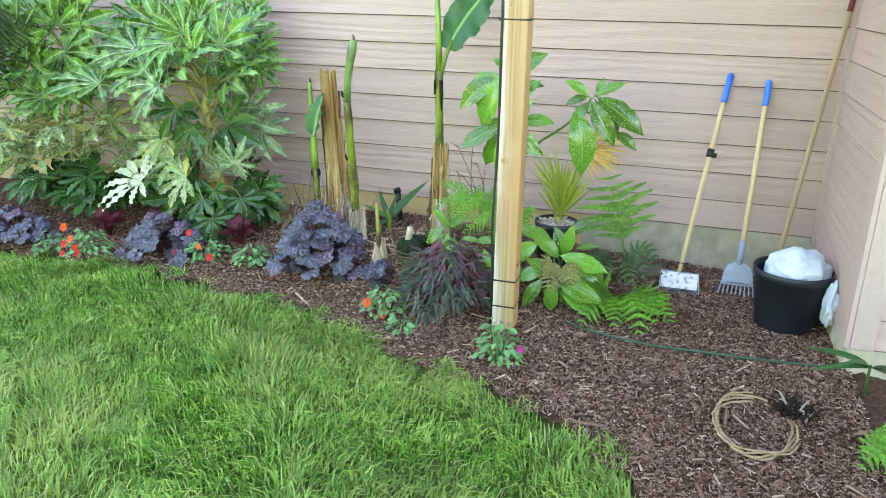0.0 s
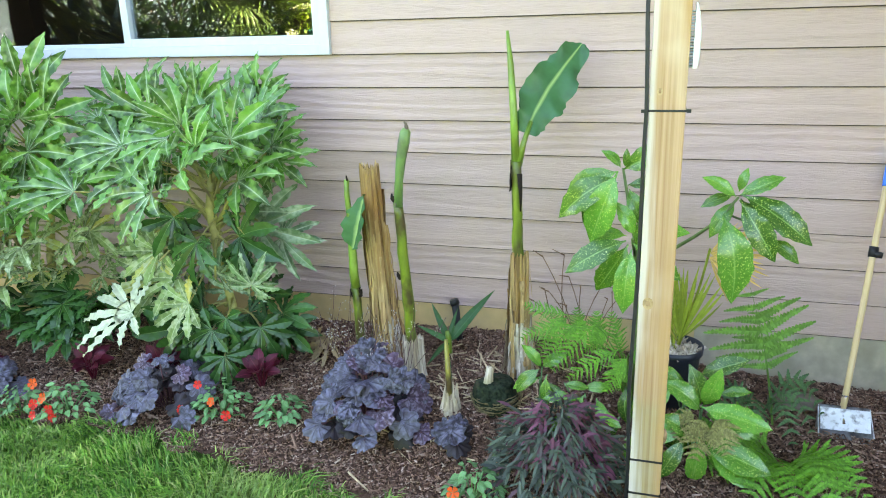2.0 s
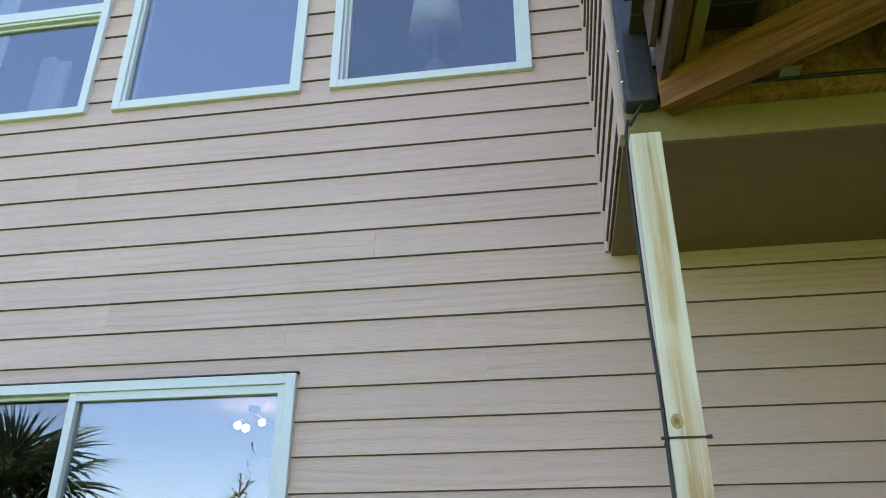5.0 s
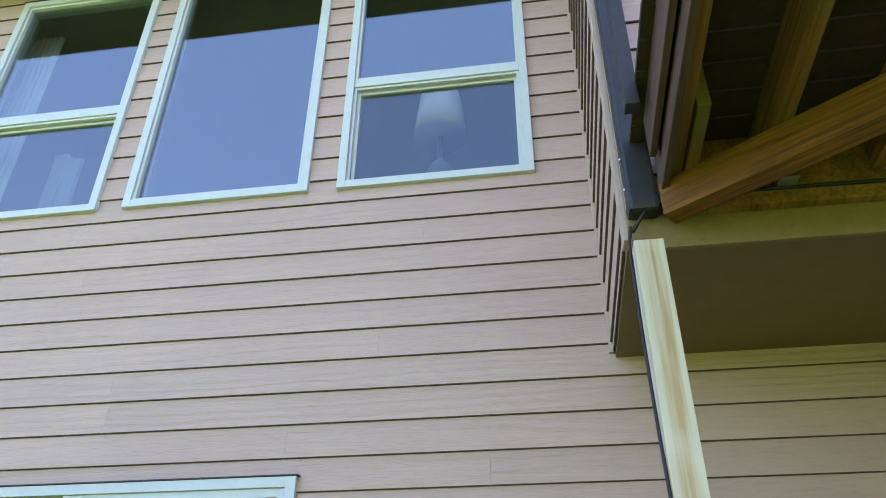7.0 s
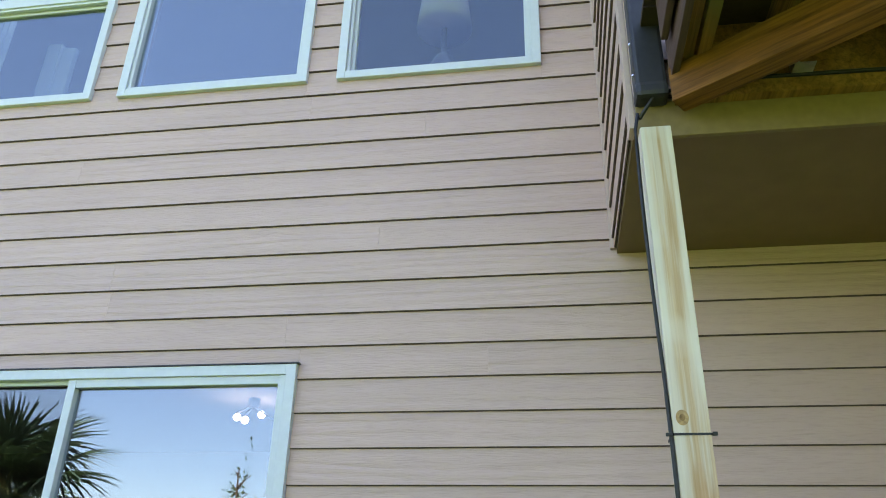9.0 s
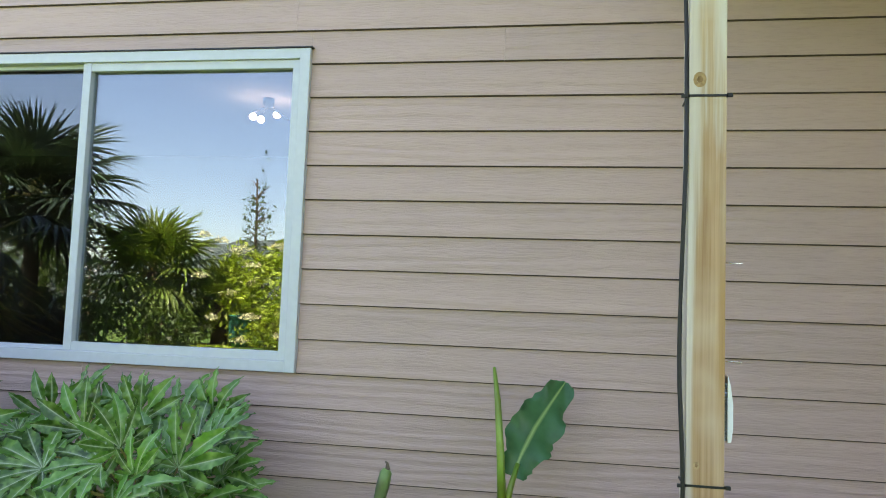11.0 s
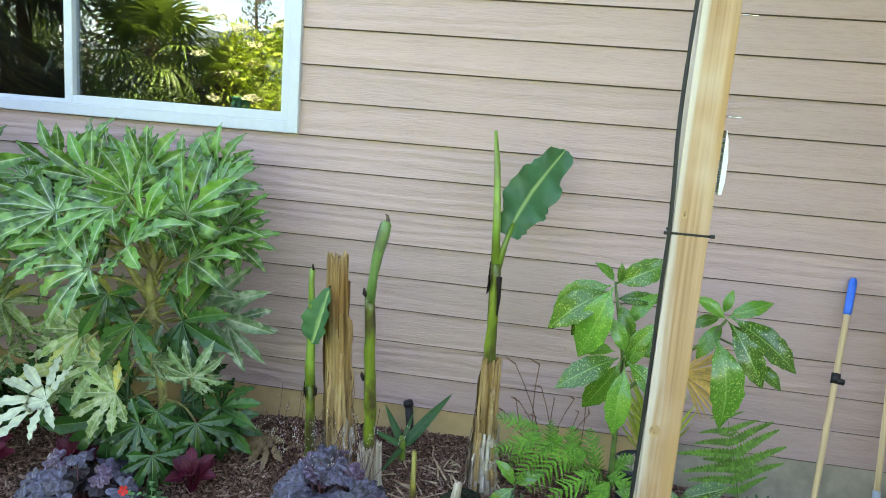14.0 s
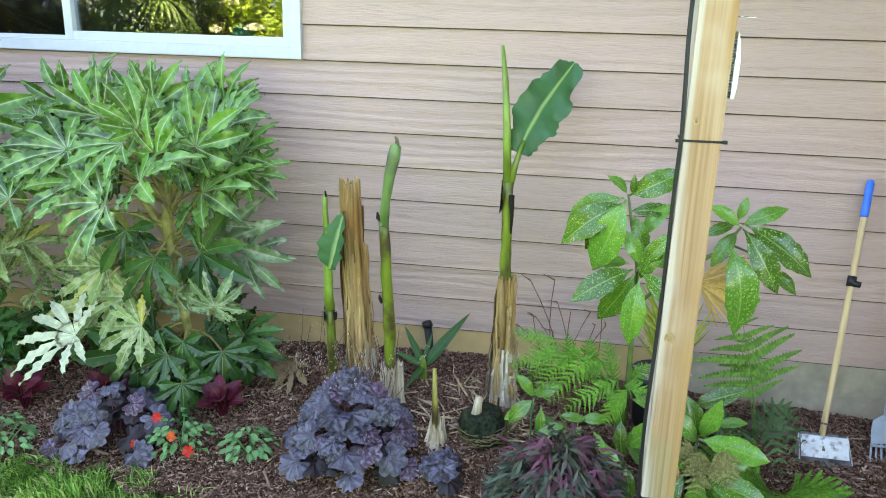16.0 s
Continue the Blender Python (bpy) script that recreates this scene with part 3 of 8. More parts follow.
# hung windows with a screen below
for nm, key in (("window_3", "D"), ("window_4", "B")):
    w, x0, x1, z0, z1 = window_base(nm, key, "white vinyl single-hung window with a screened lower half")
    rail = 6.085
    bar("meeting_rail", (x0 + 0.054, x1 - 0.054, -0.03, 0.05, rail - 0.03, rail + 0.04), M_VINYL, w)
    bead = part("upper_bead", frame_rect(bmesh.new(), x0 + 0.055, x1 - 0.055, rail + 0.04, z1 - 0.055, 0.02, -0.026, 0.03), M_VINYL, w)
    under(pane((x0 + 0.075, x1 - 0.075), (rail + 0.06, z1 - 0.075), 0.004, w, M_GLASS_UP), bead)
    part("screen_frame", frame_rect(bmesh.new(), x0 + 0.055, x1 - 0.055, z0 + 0.055, rail - 0.03, 0.02, -0.02, 0.01), M_VINYL, w)
    sash = part("lower_sash", frame_rect(bmesh.new(), x0 + 0.056, x1 - 0.056, z0 + 0.056, rail - 0.031, 0.04, 0.015, 0.06), M_VINYL, w)
    under(pane((x0 + 0.096, x1 - 0.096), (z0 + 0.096, rail - 0.071), 0.03, w, M_GLASS_DARK if key == "D" else M_GLASS), sash)

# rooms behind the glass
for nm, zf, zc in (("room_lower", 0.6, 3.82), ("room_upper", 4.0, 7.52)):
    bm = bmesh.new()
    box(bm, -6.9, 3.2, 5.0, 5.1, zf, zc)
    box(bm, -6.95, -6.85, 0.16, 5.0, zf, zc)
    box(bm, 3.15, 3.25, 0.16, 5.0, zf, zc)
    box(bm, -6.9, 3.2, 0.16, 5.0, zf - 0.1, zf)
    tagged(part(nm, bm, M_ROOM, None), "room behind the windows, dimness put into its dark walls", "room", "", "structure")
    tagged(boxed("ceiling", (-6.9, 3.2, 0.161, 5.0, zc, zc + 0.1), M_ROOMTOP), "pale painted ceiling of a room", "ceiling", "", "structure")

# house body and roof that close the place
bm = bmesh.new()
box(bm, -7.0, -6.96, 0.16, 9.0, -0.3, 7.6)
box(bm, -7.0, 8.0, 8.9, 9.0, -0.3, 7.6)
box(bm, 7.9, 8.0, -1.1, 8.9, -0.3, 7.6)
tagged(part("wall_outer", bm, M_WALL, None), "outer taupe walls closing the house", "wall", "", "structure")
bm = bmesh.new()
vs = [bm.verts.new(p) for p in ((-7.6, -0.65, 7.6), (8.6, -0.65, 7.6), (8.6, 9.6, 7.6), (-7.6, 9.6, 7.6), (-7.6, 4.6, 9.3), (8.6, 4.6, 9.3))]
for f in ((0, 1, 5, 4), (2, 3, 4, 5), (1, 2, 5), (3, 0, 4), (3, 2, 1, 0)):
    bm.faces.new([vs[i] for i in f])
tagged(part("roof", bm, M_ROOF, None), "dark shingled gable roof of the house", "roof", "", "structure")

# overhanging upper storey and the lower block beside the bed
BAYX, BAYY = 1.655, -1.2
bm = bmesh.new()
box(bm, BAYX + 0.003, BAYX + 0.12, BAYY, 0.0, 3.93, 7.6)
box(bm, BAYX + 0.12, 8.0, BAYY + 0.003, BAYY + 0.12, 3.93, 7.6)
bay = tagged(part("wall_bay", bm, M_WALL, None), "taupe lap-sided wall of the overhanging upper storey", "wall", "", "structure")
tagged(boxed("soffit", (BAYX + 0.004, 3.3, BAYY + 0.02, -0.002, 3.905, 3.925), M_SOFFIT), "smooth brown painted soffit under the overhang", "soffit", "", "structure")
bm = bmesh.new()
box(bm, 3.273, 3.39, BAYY, -0.001, 0.2, 3.9)
box(bm, 3.39, 8.0, BAYY + 0.003, BAYY + 0.12, 0.2, 3.93)
block = tagged(part("wall_return", bm, M_WALL, None), "taupe return wall closing the corner of the bed", "wall", "", "structure")
tagged(boxed("return_foundation", (3.262, 8.0, BAYY - 0.012, -0.01, -0.4, 0.2), M_CONC, None, "", 0.01), "pale concrete footing of the return wall", "foundation", "", "structure")

trims = [
    ("trim", (1.626, 1.672, -0.03, -0.001, 3.93, 7.6), "inner corner trim board"),
    ("trim", (BAYX - 0.022, BAYX + 0.0, BAYY - 0.022, BAYY + 0.06, 3.86, 7.6), "outer corner trim board"),
    ("trim", (BAYX + 0.001, BAYX + 0.09, BAYY - 0.022, BAYY + 0.0, 3.86, 7.6), "outer corner trim board"),
    ("trim", (3.25, 3.272, BAYY - 0.022, BAYY + 0.075, 0.2, 3.86), "tall outer corner trim board"),
    ("trim", (3.273, 3.37, BAYY - 0.024, BAYY + 0.0, 0.2, 3.86), "tall outer corner trim board"),
    ("trim", (3.232, 3.27, -0.03, -0.001, 0.31, 3.9), "inner corner trim board"),
]
for nm, d, lab in trims:
    tagged(boxed(nm, d, M_TRIM, None, lab, 0.003), lab + " painted taupe", "trim", "", "structure")
# the overhang's shade is put into this darker board colour
fascia = boxed("bay_fascia", (BAYX + 0.002, 8.0, BAYY - 0.045, BAYY - 0.024, 3.80, 3.955), plain("fascia_tone_with_shade", (0.19, 0.135, 0.06), 0.6, var=0.08), None, "", 0.003)
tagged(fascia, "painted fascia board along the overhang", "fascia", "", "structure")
# planks of the overhang and the return wall are laid at the end of the file
SIDE_TURN = Matrix.Translation((BAYX, 0, 0)) @ Matrix.Rotation(radians(-90), 4, "Z")
RETURN_TURN = Matrix.Translation((3.27, 0, 0)) @ Matrix.Rotation(radians(-90), 4, "Z")

# ---- post, deck and what hangs there ----
PX, PY = 1.71, -1.262
post = thing("porch_post", (PX, PY, 0.0), "treated timber post with cable ties, standing in the bed", "post")
bm = box(bmesh.new(), -0.0545, 0.0545, -0.0545, 0.0545, -0.2, 3.80, 0.006)
me = bpy.data.meshes.new("shaft")
bm.to_mesh(me)
bm.free()
me.materials.append(M_POST)
put("shaft", me, post, Matrix.Translation((PX, PY, 0)))
for z in (0.2, 0.335, 1.562, 2.707):
    bm = frame_ring = bmesh.new()
    s = 0.0572
    for d in ((-s, s, -s, -s + 0.004), (-s, s, s - 0.004, s), (-s, -s + 0.004, -s, s), (s - 0.004, s, -s, s)):
        box(bm, d[0], d[1], d[2], d[3], z - 0.0035, z + 0.0035)
    if z > 1:
        box(bm, s, s + 0.014, -s - 0.004, -s + 0.008, z - 0.005, z + 0.006, 0.002)
        box(bm, -s - 0.02, -s, -s - 0.004, -s + 0.006, z - 0.006, z + 0.004, 0.002)
    for v in bm.verts:
        v.co += Vector((PX, PY, 0))
    part("cable_tie", bm, M_CABLE, post, "black plastic cable tie")
for z in (1.919, 2.212):
    tubes("nail", [tube([(PX + 0.05, PY + 0.01, z), (PX + 0.115, PY + 0.008, z - 0.002)], 0.0022, 6)], M_STEEL, post, "bright nail driven into the side")
# round burr on the post
bm = bmesh.new()
bmesh.ops.create_icosphere(bm, subdivisions=2, radius=0.022)
for v in bm.verts:
    v.co = Vector((v.co.x * 0.5 + PX + 0.055, v.co.y + PY - 0.03, v.co.z * 1.3 + 0.43))
part("knot", bm, timber("knot_wood", (0.32, 0.2, 0.1), (0.16, 0.09, 0.04), 1), post, "brown swollen knot", True)

pts = [(PX - 0.056, PY - 0.052, 3.86)]
zz = 3.8
while zz > 0.05:
    near_tie = min(abs(zz - q) for q in (0.2, 0.335, 1.562, 2.707))
    off = min(1.0, near_tie / 0.3)
    pts.append((PX - 0.061 - 0.012 * off * (0.5 + 0.5 * math.sin(zz * 4.1)), PY - 0.05 + 0.006 * math.sin(zz * 7), zz))
    zz -= 0.07
cable = tubes("cable", [tube(pts, 0.0065, 8)], M_CABLE)
tagged(cable, "black rubber cable tied down along the timber post", "cable")
deck_cable = tubes("cable", [tube([(PX - 0.05, PY - 0.05, 3.84), (PX + 0.02, PY - 0.03, 3.96), (PX + 0.3, PY - 0.03, 4.0), (PX + 0.9, PY - 0.04, 3.985), (PX + 2.5, PY - 0.04, 3.99)], 0.008, 8)], M_CABLE)
tagged(deck_cable, "black cable running along the deck beam", "cable")

brush = thing("scrub_brush", (PX + 0.055, PY, 1.60), "pale grey plastic scrub brush hung on the timber post", "brush")
bm = bmesh.new()
prof = [(0.0, -0.068, 0.015), (0.0, -0.03, 0.02), (0.0, 0.04, 0.02), (0.0, 0.095, 0.013), (0.0, 0.122, 0.006)]
rings = []
for _, zz, thick in prof:
    rings.append([bm.verts.new((PX + 0.062 + dx, PY + dy, 1.755 + zz)) for dx, dy in ((0.004, -0.035), (thick, -0.03), (thick + 0.004, 0), (thick, 0.03), (0.004, 0.035))])
for a, b in zip(rings, rings[1:]):
    for i in range(5):
        bm.faces.new((a[i], a[(i + 1) % 5], b[(i + 1) % 5], b[i]))
bm.faces.new(rings[0])
bm.faces.new(rings[-1])
bmesh.ops.recalc_face_normals(bm, faces=bm.faces)
part("back", bm, plain("pale_plastic", (0.72, 0.76, 0.76), 0.35, var=0.04), brush)
bits = []
for i in range(20):
    for j in range(4):
        zz = 1.692 + i * 0.0085
        bits.append(tube([(PX + 0.066, PY - 0.024 + j * 0.016, zz), (PX + 0.053, PY - 0.026 + j * 0.017, zz)], 0.0022, 4))
tagged(tubes("bristle", bits, plain("blue_grey_bristle", (0.35, 0.48, 0.55), 0.6), brush, "blue-grey bristles"), "", "", "", "stuff")

deck = thing("deck", (3.5, -2.4, 4.0), "raised timber deck with brown composite fascia", "deck")
DZ = 4.02
bar("fascia", (1.782, 1.81, -4.95, -1.32, DZ - 0.03, DZ + 0.25), M_COMPOSITE, deck, "brown composite fascia board")
bar("fascia", (1.744, 1.77, -4.95, -1.44, DZ + 0.06, DZ + 0.285), M_COMPOSITE, deck, "brown composite fascia board")
for i, x in enumerate((1.815, 2.16, 2.56, 2.96, 3.36, 3.76, 4.16, 4.56)):
    bar("joist", (x, x + 0.045, -4.9, -1.3 if i else -1.25, DZ + 0.02, DZ + 0.235), M_JOIST, deck, "", 0.003)
bar("blocking", (1.866, 1.912, -1.77, -1.3, DZ + 0.0, DZ + 0.2), M_JOIST, deck, "mossy timber block")
bar("ledger", (1.8, 8.0, -1.292, -1.247, DZ - 0.09, DZ + 0.236), M_JOIST, deck)
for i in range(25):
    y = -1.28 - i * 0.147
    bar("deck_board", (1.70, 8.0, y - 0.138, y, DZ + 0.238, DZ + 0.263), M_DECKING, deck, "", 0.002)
bm = box(bmesh.new(), 0.0, 2.9, -0.045, 0.045, DZ - 0.14, DZ + 0.01, 0.004)
me = bpy.data.meshes.new("diagonal_beam")
bm.to_mesh(me)
bm.free()
me.materials.append(M_BRACE)
put("diagonal_beam", me, deck, Matrix.Translation((1.80, -1.31, 0)) @ Matrix.Rotation(radians(-36), 4, "Z"), "reddish sawn timber beam set diagonally")
for z, s in ((0.929, 0.017), (2.756, 0.019), (1.62, 0.009)):
    for r0, r1, tone in ((0.0, 0.45, (0.36, 0.22, 0.11)), (0.45, 1.0, (0.55, 0.37, 0.2))):
        n, V = 20, []
        for r in (r0, r1):
            V += [(PX - 0.024 + math.cos(6.2832 * k / n) * r * s, PY - 0.0558 - 0.0006 * (r0 == 0), z + math.sin(6.2832 * k / n) * r * s * 1.25) for k in range(n)]
        put("knot", mesh_data("knot", V, [(k, (k + 1) % n, n + (k + 1) % n, n + k) for k in range(n)], timber("knot_ring", tone, tuple(c * 0.5 for c in tone), 1), False), post, None, "dark knot in the timber")
for x in (2.22, 2.62, 3.02):
    bm = box(bmesh.new(), x - 0.012, x + 0.004, -1.36, -1.295, DZ - 0.02, DZ + 0.13, 0.001)
    box(bm, x - 0.012, x + 0.06, -1.36, -1.295, DZ - 0.024, DZ - 0.02)
    part("joist_hanger", bm, plain("galvanised", (0.45, 0.47, 0.45), 0.45, 0.8), deck, "galvanised joist hanger")
downspout = thing("downspout", (1.7, -1.28, 3.94), "dark grey metal downspout sleeve on the house corner", "downspout")
bm = box(bmesh.new(), 1.658, 1.772, -1.318, -1.225, 3.96, 7.4, 0.014)
part("pipe", bm, M_GREYMETAL, downspout)
bm = box(bmesh.new(), 1.654, 1.776, -1.323, -1.224, 3.935, 4.0, 0.02)
part("end_cap", bm, M_GREYMETAL, downspout)
for z in (4.05, 4.2):
    bm = bmesh.new()
    bmesh.ops.create_icosphere(bm, subdivisions=1, radius=0.007)
    for v in bm.verts:
        v.co += Vector((1.657, -1.29, z))
    part("screw", bm, M_STEEL, downspout, "bright screw head")
rail = thing("railing_post", (1.69, -1.62, 4.3), "dark metal railing post outside the deck edge", "railing post")
part("shaft", box(bmesh.new(), 1.652, 1.7058, -1.66, -1.6, 4.16, 5.4, 0.005), plain("dark_bronze_metal", (0.025, 0.022, 0.02), 0.5, var=0.2), rail)


# ---- leaf shapes ----
def palmate(seed, lobes=8, spread=108, cut=0.27, wide=0.122, teeth=0.8):
    """A lobed hand-shaped leaf of radius one, middle lobe along y, the stalk's end at the origin."""
    g = random.Random(seed)
    V, F, A = [], [], []
    step = 2 * spread / (lobes - 1)
    st = (0.0, 0.14, 0.27, cut, cut + 0.07, 0.44, 0.5, 0.555, 0.61, 0.665, 0.72, 0.775, 0.83, 0.88, 0.93, 0.97, 1.0)
    for i in range(lobes):
        side = abs(-1 + 2 * i / (lobes - 1))
        th = radians(-spread + step * i + g.uniform(-4, 4))
        R = (1.0 - 0.42 * side ** 1.7) * g.uniform(0.9, 1.08)
        droop, bend = g.uniform(0.15, 0.5), g.uniform(-0.09, 0.09)
        curl, fold = g.uniform(-0.12, 0.1), g.uniform(0.3, 0.6)
        root = cut * math.tan(radians(step * 0.51))
        w = wide * g.uniform(0.88, 1.1)
        o = len(V)
        for j, s in enumerate(st):
            if s <= cut:
                hw = s * math.tan(radians(step * 0.51)) * R
            else:
                u = (s - cut) / (1 - cut)
                hw = float(np.interp(u, (0, 0.1, 0.36, 0.55, 0.75, 0.9, 1.0), (root, root * 0.78, w, w * 0.98, w * 0.64, w * 0.26, 0.0))) * (0.55 + 0.45 * R)
            jag = 1.0 + ((0.07 if j % 2 else -0.05) * teeth if s > 0.6 else 0.0)
            r = s * R
            z = 0.26 * r - droop * r * r + curl * r ** 4
            for k, vein in ((-1, 0.0), (-0.55, 0.12), (-0.12, 0.32), (0, 1.0), (0.12, 0.32), (0.55, 0.12), (1, 0.0)):
                x = k * hw * (jag if abs(k) == 1 else 1.0) + bend * s * s
                lift = abs(k) * hw * fold * (1.25 - 0.45 * abs(k)) + (0.03 * math.sin(j * 1.9 + k * 2 + i) if abs(k) == 1 and s > 0.3 else 0)
                V.append((math.sin(th) * r + math.cos(th) * x, math.cos(th) * r - math.sin(th) * x, z + lift))
                side_vein = (0.07 * (1 - 0.75 * abs(k)) if j % 2 else -0.02) if 0 < abs(k) and s > 0.2 else 0.0
                A.append(max(0.0, vein * (1.1 - 0.4 * s) + side_vein + (0.4 * (1 - s / 0.32) if s < 0.32 else 0.0)))
        for j in range(len(st) - 1):
            for k in range(6):
                a = o + 7 * j + k
                F.append((a, a + 1, a + 8, a + 7))
    return V, F, A


def blade(seed, length=1.0, width=0.36, fold=0.25, droop=0.25, tip=0.6, n=8, wave=0.0):
    """An oval pointed leaf along y, folded at its midrib."""
    g = random.Random(seed)
    V, F, A = [], [], []
    tw = g.uniform(-0.06, 0.06)
    for j in range(n + 1):
        u = j / n
        hw = width / 2 * math.sin(math.pi * min(1, u ** tip if u > 0 else 0)) ** 0.85 if 0 < u < 1 else 0.0
        z = -droop * u * u * length
        for k in (-1, -0.5, 0, 0.5, 1):
            w = wave * math.sin(j * 2.3 + k * 2) * abs(k)
            V.append((k * hw + tw * u * u, u * length, z + abs(k) * hw * fold * 2 * (1 - 0.4 * abs(k)) + w))
            A.append(1.0 - min(1, abs(k) * 2))
    for j in range(n):
        for k in range(4):
            a = 5 * j + k
            F.append((a, a + 1, a + 6, a + 5))
    return V, F, A


def ruffled(seed, lobes=7):
    """A round scalloped leaf with a softly ruffled rim, radius one; veins run to the lobes."""
    g = random.Random(seed)
    V, F, A = [(0, 0, 0)], [], [0.9]
    N = lobes * 4 + 1
    ph = g.uniform(0, 6)
    for ring, r in enumerate((0.3, 0.62, 0.86, 1.0)):
        for i in range(N):
            t = radians(-158 + 316 * i / (N - 1))
            q = i % 4
            rr = r * (1.0 + (-0.16, 0.05, 0.08, 0.05)[q] * r ** 3 + g.uniform(-0.05, 0.05) * r) * (0.86 + 0.18 * math.cos(t * 0.5))
            z = 0.13 * r * r * math.sin(t * 3.5 + ph) + 0.06 * r * math.sin(t * 9 + ph * 2) - 0.2 * r * r + (-0.045, 0.02, 0.035, 0.02)[q] * r + g.uniform(-0.02, 0.02) * r
            V.append((math.sin(t) * rr, math.cos(t) * rr + 0.25, z))
            A.append((1.0, 0.97, 0.8, 0.3)[ring] if q == 2 else 0.0)
    for i in range(N - 1):
        F.append((0, 1 + i, 2 + i))
        for k in (0, 1, 2):
            a = 1 + k * N + i
            F.append((a, a + N, a + N + 1, a + 1))
    return V, F, A


def fan(seed, rays=26, spread=150, droop=0.5, wide=0.055):
    """A fan palm leaf of radius one."""
    g = random.Random(seed)
    V, F = [], []
    for i in range(rays):
        th = radians(-spread + 2 * spread * i / (rays - 1) + g.uniform(-2, 2))
        R = g.uniform(0.85, 1.05) * (1 - 0.2 * abs(-1 + 2 * i / (rays - 1)))
        dr = droop * g.uniform(0.6, 1.5)
        o = len(V)
        for s in (0.0, 0.3, 0.55, 0.78, 1.0):
            hw = min(s * R * math.tan(radians(spread / rays)), wide) * (1 - max(0, s - 0.5) * 1.9)
            z = -dr * max(0, s - 0.25) ** 2 * 1.3
            for k in (-1, 0, 1):
                V.append((math.sin(th) * s * R + math.cos(th) * k * hw, math.cos(th) * s * R - math.sin(th) * k * hw, z + abs(k) * hw * 0.6))
        for j in range(4):
            a = o + 3 * j
            F += [(a, a + 1, a + 4, a + 3), (a + 1, a + 2, a + 5, a + 4)]
    return V, F


# ---- plant materials ----
M_FATSIA = leafy("fatsia_leaf", (0.055, 0.175, 0.022), (0.62, 0.72, 0.52), 0.28, 0.15, spot=(0.19, 0.37, 0.09), spot_size=5.0, val=0.55, spot_lim=0.46, spot_soft=0.25, vein_from=0.18, vein_max=0.72, gloss=0.45)
M_FATSIA_PALE = leafy("fatsia_old_leaf", (0.18, 0.27, 0.09), (0.58, 0.64, 0.42), 0.5, 0.15, spot=(0.4, 0.46, 0.26), spot_size=7.0, val=0.4, spot_lim=0.48, spot_soft=0.2, vein_from=0.25, vein_max=0.75, old=(0.52, 0.47, 0.1))
M_FATSIA_GREY = leafy("fatsia_silver_leaf", (0.13, 0.23, 0.11), (0.6, 0.67, 0.5), 0.42, 0.15, spot=(0.36, 0.45, 0.31), spot_size=7.0, val=0.3, spot_lim=0.46, spot_soft=0.2, vein_from=0.15, vein_max=0.85)
# darker copy for low inner leaves: shade under the crown put into the green
M_FATSIA_DARK = leafy("fatsia_shaded_leaf", (0.03, 0.1, 0.024), (0.2, 0.36, 0.15), 0.27, 0.1, val=0.4, vein_from=0.6, vein_max=0.75, gloss=0.45)
M_FATSIA_WHITE = leafy("fatsia_bleached_leaf", (0.56, 0.62, 0.44), (0.42, 0.5, 0.3), 0.5, 0.2, val=0.08, vein_from=0.7)
M_FSTEM = plain("fatsia_stem", (0.30, 0.28, 0.08), 0.6, var=0.3, dirt=(0.16, 0.11, 0.06))
M_HEUCH = leafy("heuchera_leaf", (0.055, 0.05, 0.064), (0.018, 0.008, 0.016), 0.36, 0.05, spot=(0.125, 0.12, 0.17), spot_size=3.0, val=0.65, spot_lim=0.38, spot_soft=0.25, vein_from=0.5, vein_max=0.75)
M_HEUCH_PLUM = leafy("heuchera_young_leaf", (0.075, 0.04, 0.065), (0.02, 0.006, 0.014), 0.36, 0.06, spot=(0.2, 0.16, 0.23), spot_size=3.5, val=0.4, spot_lim=0.45, spot_soft=0.25, vein_from=0.25, vein_max=0.9)
# near-black copy for inner leaves: the mound's inner shade as colour
M_HEUCH_DARK = leafy("heuchera_shaded_leaf", (0.03, 0.022, 0.026), (0.012, 0.005, 0.01), 0.4, 0.04, val=0.4, vein_from=0.4, old=(0.1, 0.04, 0.045))
M_HSTEM = plain("heuchera_stalk", (0.09, 0.03, 0.035), 0.6)
M_IMP = leafy("impatiens_leaf", (0.13, 0.3, 0.12), (0.22, 0.4, 0.2), 0.45, 0.25, val=0.35)
M_RED = leafy("red_petal", (0.75, 0.03, 0.02), None, 0.5, 0.3, val=0.15)
M_ORANGE = leafy("orange_petal", (0.85, 0.11, 0.02), None, 0.5, 0.3, val=0.15)
M_PINK = leafy("pink_petal", (0.6, 0.02, 0.3), None, 0.5, 0.3, val=0.15)
M_COLEUS = leafy("coleus_leaf", (0.10, 0.008, 0.022), (0.2, 0.03, 0.06), 0.45, 0.2, val=0.35)
M_AUC = leafy("aucuba_leaf", (0.068, 0.21, 0.027), (0.22, 0.42, 0.1), 0.24, 0.15, spot=(0.4, 0.55, 0.12), spot_size=48, val=0.5, spot_lim=0.565, spot_soft=0.14, gloss=0.55)
M_FERN = leafy("fern_leaf", (0.1, 0.29, 0.03), None, 0.45, 0.25, val=0.3)
M_FERN_OLD = leafy("fern_old_leaf", (0.26, 0.25, 0.09), None, 0.55, 0.3, val=0.3)
M_FERN_TALL = leafy("tall_fern_leaf", (0.13, 0.3, 0.055), None, 0.5, 0.3, val=0.25)
